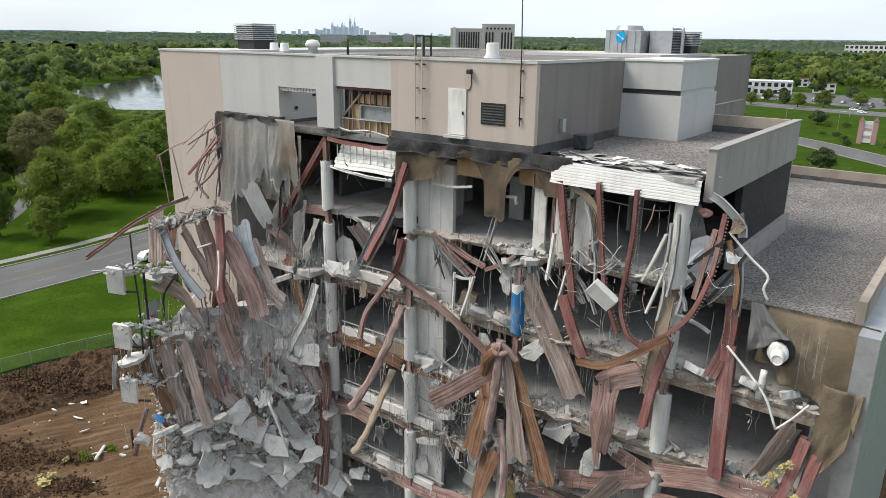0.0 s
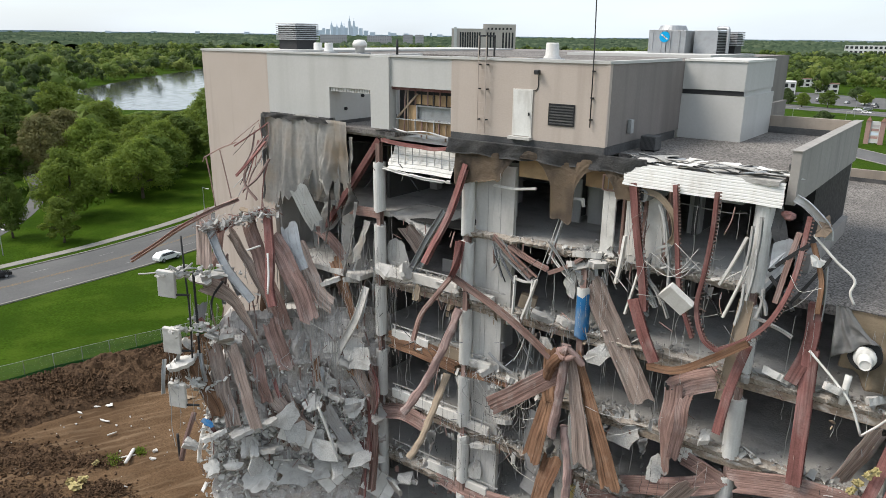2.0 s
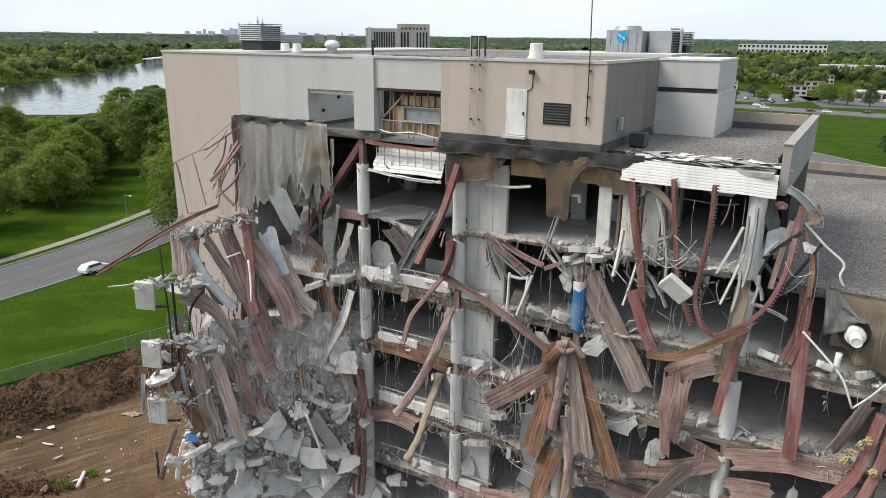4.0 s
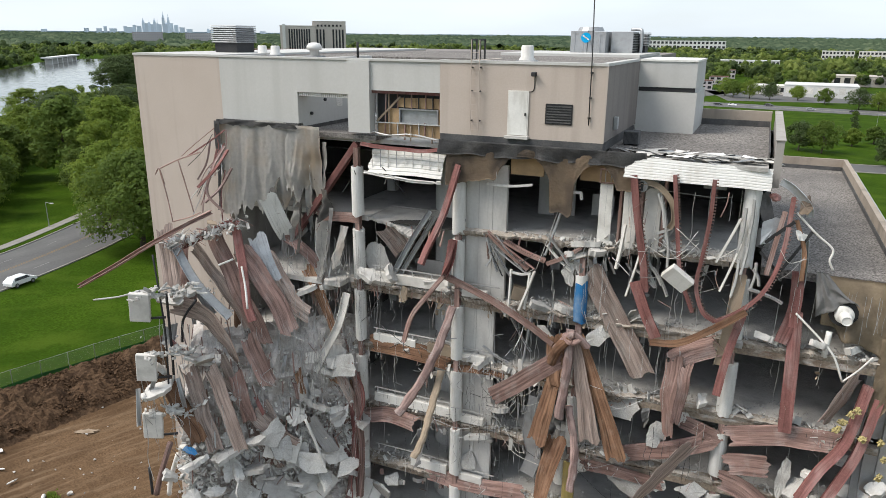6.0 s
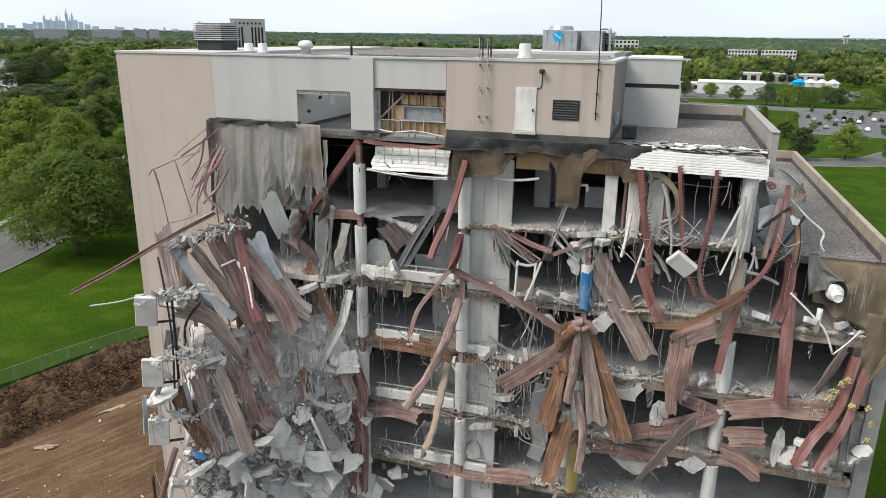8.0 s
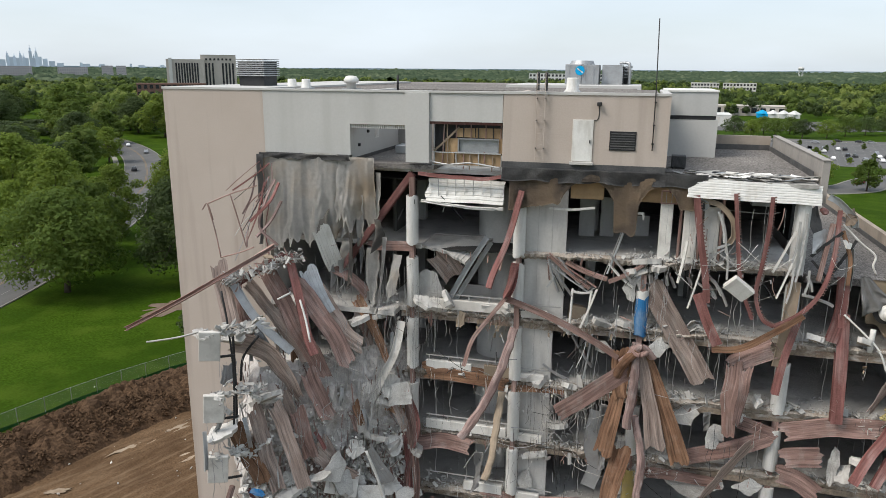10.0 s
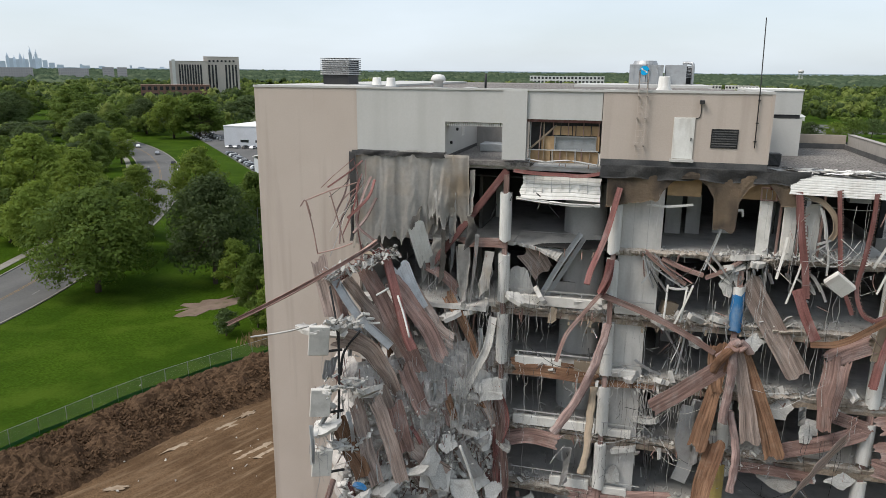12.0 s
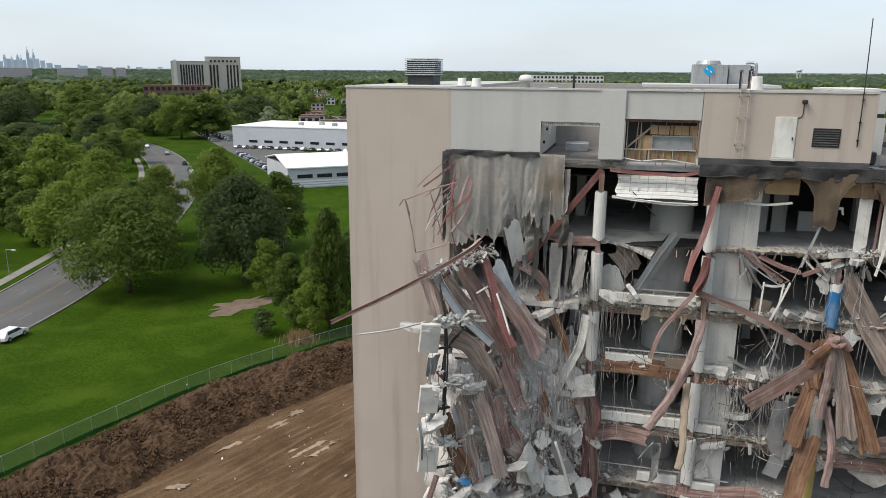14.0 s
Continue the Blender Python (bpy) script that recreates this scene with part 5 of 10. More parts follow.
rod('thin galvanised stud bent out of the wall', [(-13.09, 27.70, 27.04), (-12.64, 27.70, 26.54), (-12.35, 27.70, 26.02)], 0.055, material=LIGHT_STEEL, name="bent_stud", category="steel stud", group="bent steel studs", steps=3)
rod('thin galvanised stud bent out of the wall', [(-13.39, 27.70, 26.01), (-13.01, 27.70, 25.49), (-12.78, 27.70, 24.95)], 0.055, material=LIGHT_STEEL, name="bent_stud", category="steel stud", group="bent steel studs", steps=3)
rod('thin galvanised stud bent out of the wall', [(-12.63, 27.70, 30.47), (-12.36, 27.70, 29.71), (-12.24, 27.70, 28.92)], 0.055, material=LIGHT_STEEL, name="bent_stud", category="steel stud", group="bent steel studs", steps=3)
rod('thin galvanised stud bent out of the wall', [(-12.50, 27.70, 30.35), (-12.23, 27.70, 29.39), (-12.11, 27.70, 28.40)], 0.055, material=LIGHT_STEEL, name="bent_stud", category="steel stud", group="bent steel studs", steps=3)
rod('thin galvanised stud bent out of the wall', [(-12.17, 27.70, 28.93), (-11.98, 27.70, 28.01), (-11.94, 27.70, 27.05)], 0.055, material=LIGHT_STEEL, name="bent_stud", category="steel stud", group="bent steel studs", steps=3)
rod('thin galvanised stud bent out of the wall', [(-8.47, 27.70, 26.57), (-8.04, 27.70, 26.50), (-7.75, 27.70, 26.41)], 0.055, material=LIGHT_STEEL, name="bent_stud", category="steel stud", group="bent steel studs", steps=3)
rod('thin galvanised stud bent out of the wall', [(-7.75, 27.70, 26.41), (-7.32, 27.70, 26.27), (-7.02, 27.70, 26.12)], 0.055, material=LIGHT_STEEL, name="bent_stud", category="steel stud", group="bent steel studs", steps=3)
rod('thin galvanised stud bent out of the wall', [(-8.03, 27.70, 26.77), (-8.12, 27.70, 27.16), (-8.35, 27.70, 27.52)], 0.055, material=LIGHT_STEEL, name="bent_stud", category="steel stud", group="bent steel studs", steps=3)
rod('bent steel strut in the torn bay', [(-20.75, 27.90, 27.59), (-19.67, 27.90, 26.69), (-18.60, 27.90, 25.97)], 0.09, material=DECK, name="bent_strut", category="strut", group="bent struts", steps=3)
rod('bent steel strut in the torn bay', [(-20.30, 27.90, 27.55), (-19.59, 27.90, 26.65), (-18.89, 27.90, 25.93)], 0.06, material=GALV, name="bent_strut", category="strut", group="bent struts", steps=3)
rod('bent steel strut in the torn bay', [(-19.90, 27.90, 27.30), (-18.81, 27.90, 26.82), (-17.75, 27.90, 26.53)], 0.1, material=DECK, name="bent_strut", category="strut", group="bent struts", steps=3)
rod('bent steel strut in the torn bay', [(-15.96, 27.90, 27.47), (-16.79, 27.90, 26.85), (-17.65, 27.90, 26.39)], 0.1, material=DECK, name="bent_strut", category="strut", group="bent struts", steps=3)
rod('bent steel strut in the torn bay', [(-20.84, 27.90, 27.34), (-20.54, 27.90, 26.38), (-20.24, 27.90, 25.59)], 0.05, material=GALV, name="bent_strut", category="strut", group="bent struts", steps=3)
rod('bent steel strut in the torn bay', [(-20.59, 27.90, 27.07), (-20.03, 27.90, 26.14), (-19.47, 27.90, 25.39)], 0.05, material=GALV, name="bent_strut", category="strut", group="bent struts", steps=3)
rod('bent steel strut in the torn bay', [(-20.42, 27.90, 26.64), (-20.64, 27.90, 26.14), (-20.86, 27.90, 25.82)], 0.05, material=GALV, name="bent_strut", category="strut", group="bent struts", steps=3)
rod('white bent frame bar in the torn bay', [(-19.49, 27.90, 25.85), (-19.52, 27.90, 24.75), (-19.56, 27.90, 23.83)], 0.05, material=WHITE, name="bent_strut", category="strut", group="bent struts", steps=3)
rod('white bent frame bar in the torn bay', [(-18.50, 27.90, 25.83), (-18.60, 27.90, 24.73), (-18.71, 27.90, 23.81)], 0.05, material=WHITE, name="bent_strut", category="strut", group="bent struts", steps=3)
rod('white bent frame bar in the torn bay', [(-19.48, 27.90, 25.70), (-18.95, 27.90, 25.65), (-18.44, 27.90, 25.78)], 0.05, material=WHITE, name="bent_strut", category="strut", group="bent struts", steps=3)
rod('white bent frame bar in the torn bay', [(-20.92, 27.90, 30.13), (-19.73, 27.90, 30.11), (-18.59, 27.90, 30.27)], 0.05, material=WHITE, name="bent_strut", category="strut", group="bent struts", steps=3)
rod('white bent frame bar in the torn bay', [(-17.51, 27.90, 30.22), (-16.82, 27.90, 30.09), (-16.14, 27.90, 30.12)], 0.05, material=WHITE, name="bent_strut", category="strut", group="bent struts", steps=3)
rod('white bent frame bar in the torn bay', [(-16.19, 27.90, 30.12), (-16.15, 27.90, 29.87), (-16.12, 27.90, 29.79)], 0.05, material=WHITE, name="bent_strut", category="strut", group="bent struts", steps=3)
rod('white bent frame bar in the torn bay', [(-17.70, 27.90, 27.35), (-17.04, 27.90, 26.67), (-16.39, 27.90, 26.17)], 0.05, material=WHITE, name="bent_strut", category="strut", group="bent struts", steps=3)
rod('bent steel strut in the torn bay', [(-16.75, 27.90, 30.34), (-17.24, 27.90, 28.53), (-17.76, 27.90, 26.82)], 0.05, material=GALV, name="bent_strut", category="strut", group="bent struts", steps=3)
rod('bent steel strut in the torn bay', [(-18.33, 27.90, 23.40), (-18.50, 27.90, 22.01), (-18.67, 27.90, 20.78)], 0.05, material=GALV, name="bent_strut", category="strut", group="bent struts", steps=3)
rod('bent steel strut in the torn bay', [(-19.39, 27.90, 23.23), (-18.81, 27.90, 22.27), (-18.25, 27.90, 21.51)], 0.05, material=GALV, name="bent_strut", category="strut", group="bent struts", steps=3)
rod('bent steel strut in the torn bay', [(-20.90, 27.90, 21.35), (-20.17, 27.90, 20.89), (-19.45, 27.90, 20.63)], 0.05, material=GALV, name="bent_strut", category="strut", group="bent struts", steps=3)
bm = bmesh.new()
box(bm, -0.62, 0.62, -0.16, 0.16, -0.42, 0.42, bevel=0.03)
ob = part("loose_box", bm, WHITE, None, "white metal box panel dangling from the beams", category="box panel")
ob.matrix_basis = pose(-11.4, 27.3, 26.75, 25, 38, 12)
beam('curved tan duct under the roof edge', [(-13.42, 27.60, 31.00), (-12.65, 27.60, 30.80), (-12.03, 27.60, 30.16), (-11.85, 27.60, 29.38), (-12.03, 27.60, 28.91)], w=0.25, h=0.1, material=TAN, kind="c")
duct_end((-13.39, 27.60, 30.74))
deck('twisted rusty deck draped over the floor edge', [(-11.24, 27.60, 22.57), (-10.40, 27.60, 23.14), (-9.45, 27.60, 23.65)], 1.0, side=(0, 0.2, 1), seed=51, bend=0.08, ribs=10, depth=0.03)
deck('twisted rusty deck hanging in folds', [(-11.19, 27.40, 22.72), (-11.25, 27.40, 20.92), (-11.11, 27.40, 18.64)], 0.8, side=(1, 0, 0), seed=52, bend=0.14, twist=50, ribs=6, depth=0.03)
deck('twisted rusty deck hanging in folds', [(-10.60, 27.30, 22.59), (-10.68, 27.30, 21.09), (-10.79, 27.30, 19.55)], 0.55, side=(1, 0, 0), seed=53, bend=0.15, twist=-40, ribs=6, depth=0.03)
deck('rusty deck sheet lying across the bay', [(-8.45, 27.90, 19.09), (-6.17, 27.90, 19.69), (-3.84, 27.90, 19.81)], 1.0, side=(0, 0.2, 1), seed=54, bend=0.08, ribs=10, depth=0.03)
deck('rusty deck sheet lying across the bay', [(-8.34, 27.70, 17.74), (-7.42, 27.70, 17.92), (-6.54, 27.70, 18.05)], 1.05, side=(0, 0.2, 1), seed=55, bend=0.04, ribs=10, depth=0.03)
deck('rusty deck sheet lying across the bay', [(-8.52, 27.50, 16.94), (-7.52, 27.50, 16.67), (-6.56, 27.50, 15.99)], 1.0, side=(-0.3, 0.2, 1), seed=56, bend=0.05, ribs=10, depth=0.03)
deck('rusty deck sheet lying across the bay', [(-13.09, 27.90, 16.91), (-11.06, 27.90, 17.64), (-9.16, 27.90, 18.61)], 0.85, side=(0, 0.2, 1), seed=57, bend=0.06, ribs=10, depth=0.03)
deck('rusty deck sheet along the floor edge', [(-10.70, 28.00, 19.35), (-9.74, 28.00, 19.10), (-8.86, 28.00, 18.85)], 0.7, side=(0, 0.2, 1), seed=58, bend=0.05, ribs=6, depth=0.03)
deck('rusty deck sheet along the floor edge', [(-15.20, 27.90, 15.69), (-13.14, 27.90, 15.72), (-11.14, 27.90, 15.59)], 0.6, side=(0, 0.2, 1), seed=59, bend=0.06, ribs=6, depth=0.03)
deck('weathered deck sheet slanting down the bay', [(-9.98, 27.40, 18.51), (-11.17, 27.10, 16.74), (-12.39, 26.80, 14.79)], 1.15, side=(0.5, 0, 1), seed=60, bend=0.06, ribs=3, material=DUST_DECK, depth=0.04)
deck('brown deck sheet leaning in the side bay', [(-4.61, 28.00, 20.73), (-4.11, 28.00, 21.99), (-3.67, 28.00, 23.19)], 1.0, side=(0.6, 0.3, 0.8), seed=61, bend=0.05, material=DUST_DECK, ribs=2, depth=0.04)
beam('bent red beam at the foot of the end wall', [(-3.17, 28.00, 22.82), (-3.69, 27.60, 20.16), (-4.54, 27.20, 18.72), (-5.23, 26.80, 17.30)], w=0.4, h=0.35)
beam('bent red beam at the foot of the end wall', [(-2.69, 28.00, 22.29), (-3.18, 27.60, 19.70), (-4.22, 27.00, 17.15)], w=0.38, h=0.3)
beam('grey mullion at the foot of the end wall', [(-2.92, 28.00, 21.54), (-3.05, 27.80, 19.33), (-3.00, 27.60, 17.09)], w=0.35, h=0.25, kind="c", material=GALV)
broken_slab('crumbled lump of yellow insulation', (-3.98, 27.40, 21.19), 0.3, 0.2, 0.2, (0, 0, 0), 100, material=FOAM, name="insulation_lump", group="insulation lumps")
broken_slab('crumbled lump of yellow insulation', (-3.71, 27.40, 21.62), 0.22, 0.2, 0.2, (30, 20, 50), 101, material=FOAM, name="insulation_lump", group="insulation lumps")
broken_slab('crumbled lump of yellow insulation', (-3.49, 27.40, 21.86), 0.18, 0.2, 0.2, (60, 40, 100), 102, material=FOAM, name="insulation_lump", group="insulation lumps")
broken_slab('crumbled lump of yellow insulation', (-4.14, 27.40, 20.79), 0.3, 0.2, 0.2, (90, 60, 150), 103, material=FOAM, name="insulation_lump", group="insulation lumps")
broken_slab('crumbled lump of yellow insulation', (-2.42, 27.40, 20.57), 0.22, 0.2, 0.2, (120, 80, 200), 104, material=FOAM, name="insulation_lump", group="insulation lumps")
broken_slab('crumbled lump of yellow insulation', (-2.20, 27.40, 19.78), 0.18, 0.2, 0.2, (150, 100, 250), 105, material=FOAM, name="insulation_lump", group="insulation lumps")
broken_slab('crumbled lump of yellow insulation', (-2.24, 27.40, 18.91), 0.3, 0.2, 0.2, (180, 120, 300), 106, material=FOAM, name="insulation_lump", group="insulation lumps")
broken_slab('crumbled lump of yellow insulation', (-3.11, 27.40, 20.55), 0.22, 0.2, 0.2, (210, 140, 350), 107, material=FOAM, name="insulation_lump", group="insulation lumps")
broken_slab('pale hanging plate of broken plaster', (-13.32, 28.10, 19.35), 1.4, 0.7, 0.1, (68, -15, -15), 120, material=PLASTER, sides=8, name="hanging_plaster_plate", group="hanging plaster plates")
broken_slab('pale hanging plate of broken plaster', (-11.69, 28.10, 18.28), 0.6, 0.8, 0.1, (75, -2, 2), 121, material=PLASTER, sides=8, name="hanging_plaster_plate", group="hanging plaster plates")
broken_slab('pale hanging plate of broken plaster', (-12.98, 28.10, 15.13), 1.3, 0.7, 0.1, (82, 11, -11), 122, material=PLASTER, sides=8, name="hanging_plaster_plate", group="hanging plaster plates")
broken_slab('pale hanging plate of broken plaster', (-11.29, 28.10, 15.42), 0.7, 0.6, 0.1, (69, -6, 6), 123, material=PLASTER, sides=8, name="hanging_plaster_plate", group="hanging plaster plates")
broken_slab('pale hanging plate of broken plaster', (-9.77, 28.10, 15.50), 0.8, 0.6, 0.1, (76, 7, -7), 124, material=PLASTER, sides=8, name="hanging_plaster_plate", group="hanging plaster plates")
broken_slab('pale hanging plate of broken plaster', (-10.44, 28.10, 19.36), 0.5, 0.6, 0.1, (83, -10, 10), 125, material=PLASTER, sides=8, name="hanging_plaster_plate", group="hanging plaster plates")
broken_slab('pale hanging plate of broken plaster', (-5.87, 28.10, 17.52), 0.4, 1.2, 0.1, (70, 3, -3), 126, material=PLASTER, sides=8, name="hanging_plaster_plate", group="hanging plaster plates")
broken_slab('pale hanging plate of broken plaster', (-14.86, 28.10, 22.97), 0.8, 0.5, 0.1, (77, -14, 14), 127, material=PLASTER, sides=8, name="hanging_plaster_plate", group="hanging plaster plates")
broken_slab('pale hanging plate of broken plaster', (-16.09, 28.10, 26.68), 0.4, 0.9, 0.1, (84, -1, 1), 128, material=PLASTER, sides=8, name="hanging_plaster_plate", group="hanging plaster plates")
broken_slab('pale hanging plate of broken plaster', (-15.52, 28.10, 15.32), 0.6, 0.5, 0.1, (71, 12, -12), 129, material=PLASTER, sides=8, name="hanging_plaster_plate", group="hanging plaster plates")
broken_slab('pale hanging plate of broken plaster', (-21.84, 28.10, 24.37), 0.7, 0.3, 0.1, (78, -5, 5), 130, material=PLASTER, sides=8, name="hanging_plaster_plate", group="hanging plaster plates")
broken_slab('pale hanging plate of broken plaster', (-17.75, 28.10, 22.63), 0.7, 0.4, 0.1, (85, 8, -8), 131, material=PLASTER, sides=8, name="hanging_plaster_plate", group="hanging plaster plates")
broken_slab('pale hanging plate of broken plaster', (-21.63, 28.10, 13.92), 0.5, 0.6, 0.1, (72, -9, 9), 132, material=PLASTER, sides=8, name="hanging_plaster_plate", group="hanging plaster plates")
broken_slab('broken lump of floor slab on the torn edge', (-15.97, 28.10, 26.99), 1.1, 0.5, 0.28, (-25, -25, 0), 150, sides=8)
broken_slab('broken lump of floor slab on the torn edge', (-15.12, 28.10, 27.38), 0.9, 0.4, 0.28, (12, -2, 61), 151, sides=8)
broken_slab('broken lump of floor slab on the torn edge', (-16.53, 28.10, 26.97), 0.5, 0.4, 0.28, (-1, 21, 122), 152, sides=8)
broken_slab('broken lump of floor slab on the torn edge', (-15.74, 28.10, 27.59), 0.8, 0.5, 0.28, (-14, -6, 3), 153, sides=8)
broken_slab('broken lump of floor slab on the torn edge', (-17.82, 28.10, 24.03), 1.0, 0.5, 0.28, (23, 17, 64), 154, sides=8)
broken_slab('broken lump of floor slab on the torn edge', (-19.62, 28.10, 23.59), 0.9, 0.5, 0.28, (10, -10, 125), 155, sides=8)
broken_slab('broken lump of floor slab on the torn edge', (-16.65, 28.10, 24.06), 0.8, 0.4, 0.28, (-3, 13, 6), 156, sides=8)
broken_slab('broken lump of floor slab on the torn edge', (-21.10, 28.10, 20.23), 0.9, 0.5, 0.28, (-16, -14, 67), 157, sides=8)
broken_slab('broken lump of floor slab on the torn edge', (-19.49, 28.10, 20.20), 0.9, 0.4, 0.28, (21, 9, 128), 158, sides=8)
broken_slab('broken lump of floor slab on the torn edge', (-21.76, 28.10, 20.44), 0.6, 0.4, 0.28, (8, -18, 9), 159, sides=8)
broken_slab('broken lump of floor slab on the torn edge', (-22.81, 28.10, 24.55), 0.5, 0.4, 0.28, (-5, 5, 70), 160, sides=8)
broken_slab('broken lump of floor slab on the torn edge', (-23.14, 28.10, 24.18), 0.5, 0.3, 0.28, (-18, -22, 131), 161, sides=8)
broken_slab('broken lump of floor slab on the torn edge', (-24.13, 28.10, 24.36), 0.6, 0.3, 0.28, (19, 1, 12), 162, sides=8)
broken_slab('broken lump of floor slab on the torn edge', (-5.39, 28.10, 24.34), 1, 0.4, 0.28, (6, 24, 73), 163, sides=8)
broken_slab('broken lump of floor slab on the torn edge', (-8.62, 28.10, 23.77), 0.6, 0.3, 0.28, (-7, -3, 134), 164, sides=8)
broken_slab('broken lump of floor slab on the torn edge', (-7.47, 28.10, 24.25), 0.6, 0.3, 0.28, (-20, 20, 15), 165, sides=8)
broken_slab('broken lump of floor slab on the torn edge', (-9.78, 28.10, 20.59), 0.6, 0.3, 0.28, (17, -7, 76), 166, sides=8)
broken_slab('broken lump of floor slab on the torn edge', (-20.05, 28.10, 17.70), 0.9, 0.5, 0.28, (4, 16, 137), 167, sides=8)
broken_slab('broken lump of floor slab on the torn edge', (-20.99, 28.10, 15.72), 0.9, 0.4, 0.28, (-9, -11, 18), 168, sides=8)
broken_slab('broken lump of floor slab on the torn edge', (-4.04, 28.10, 24.30), 0.6, 0.4, 0.28, (-22, 12, 79), 169, sides=8)
broken_slab('broken lump of floor slab on the torn edge', (-16.47, 28.10, 21.11), 0.6, 0.4, 0.28, (15, -15, 140), 170, sides=8)
broken_slab('broken lump of floor slab on the torn edge', (-3.70, 28.10, 18.99), 0.8, 0.5, 0.28, (2, 8, 21), 171, sides=8)
broken_slab('broken lump of floor slab on the torn edge', (-5.32, 28.10, 17.04), 0.8, 0.5, 0.28, (-11, -19, 82), 172, sides=8)
broken_slab('broken lump of floor slab on the torn edge', (-2.99, 28.10, 17.37), 0.9, 0.6, 0.28, (-24, 4, 143), 173, sides=8)
broken_slab('broken lump of floor slab on the torn edge', (-2.16, 28.10, 17.90), 0.6, 0.5, 0.28, (13, -23, 24), 174, sides=8)
broken_slab('broken lump of floor slab on the torn edge', (-4.70, 28.10, 17.83), 0.5, 0.4, 0.28, (0, 0, 85), 175, sides=8)
beam('torn grey membrane strip hanging down', [(-17.80, 27.80, 19.03), (-18.02, 27.60, 17.06), (-17.74, 27.60, 15.74), (-18.07, 27.50, 14.49)], w=0.8, h=0.06, kind="c", material=GALV)
beam('torn grey membrane strip hanging down', [(-17.38, 27.90, 19.40), (-17.60, 27.80, 18.06), (-17.72, 27.70, 16.73)], w=0.5, h=0.05, kind="c", material=FABRIC)
broken_slab('crumpled scrap of blue sheet in the rubble', (-34.20, 19.82, 16.04), 0.4, 0.22, 0.06, (50, 20, 30), 301, material=BLUE, sides=7, name="blue_scrap")
broken_slab('crumbled lump of yellow insulation on the mud', (-57.74, 21.74, 0.55), 0.83, 0.58, 0.45, (0, 0, 0), 310, FOAM, 'insulation_lump', 'insulation lumps', 9)
broken_slab('crumbled lump of yellow insulation on the mud', (-58.20, 22.60, 0.55), 0.60, 0.42, 0.45, (20, 15, 50), 311, FOAM, 'insulation_lump', 'insulation lumps', 9)
broken_slab('crumbled lump of yellow insulation on the mud', (-58.69, 21.79, 0.55), 0.52, 0.37, 0.45, (40, 30, 100), 312, FOAM, 'insulation_lump', 'insulation lumps', 9)
broken_slab('crumbled lump of yellow insulation on the mud', (-59.60, 24.51, 0.55), 0.45, 0.32, 0.45, (60, 45, 150), 313, FOAM, 'insulation_lump', 'insulation lumps', 9)
broken_slab('pale broken plank lying on the mud', (-58.82, 26.87, 0.35), 0.9, 0.14, 0.08, (0, 0, 60), 320, PALE, 'loose_plank', 'loose planks', 6)
broken_slab('pale broken plank lying on the mud', (-66.21, 28.85, 0.35), 0.9, 0.14, 0.08, (0, 0, 20), 321, PALE, 'loose_plank', 'loose planks', 6)
broken_slab('pale broken plank lying on the mud', (-69.67, 29.68, 0.35), 0.5, 0.14, 0.08, (0, 0, 35), 322, PALE, 'loose_plank', 'loose planks', 6)
broken_slab('pale broken plank lying on the mud', (-63.49, 28.06, 0.35), 0.5, 0.14, 0.08, (0, 0, 80), 323, PALE, 'loose_plank', 'loose planks', 6)
broken_slab('pale broken plank lying on the mud', (-69.84, 28.06, 0.35), 0.5, 0.14, 0.08, (0, 0, 10), 324, PALE, 'loose_plank', 'loose planks', 6)



def lattice_joist(c0, c1, drop):
    """A light open-web joist: two chords with a zigzag between them."""
    b = thing("lattice_joist", "bent open-web steel joist hanging under the floor", "joist", at=c0)
    p, q, d = Vector((0, 0, 0)), Vector(c1) - Vector(c0), Vector(drop)
    for name, u, v in (("chord", p, q), ("chord", p + d, q + d)):
        bm = bmesh.new()
        sweep(bm, [u, u.lerp(v, 0.5) + Vector((0, 0, -0.06)), v], channel(0.1, 0.07, 0.02), (0, 1, 0))
        part(name, bm, DECK if u is p else GALV, b)
    for i in range(8):
        u, v = p.lerp(q, i / 8), p.lerp(q, (i + 1) / 8)
        bm = bmesh.new()
        sweep(bm, [u + (d if i % 2 else p), v + (p if i % 2 else d)], ring(0.02, 6))
        part("web_bar", bm, LIGHT_STEEL, b)


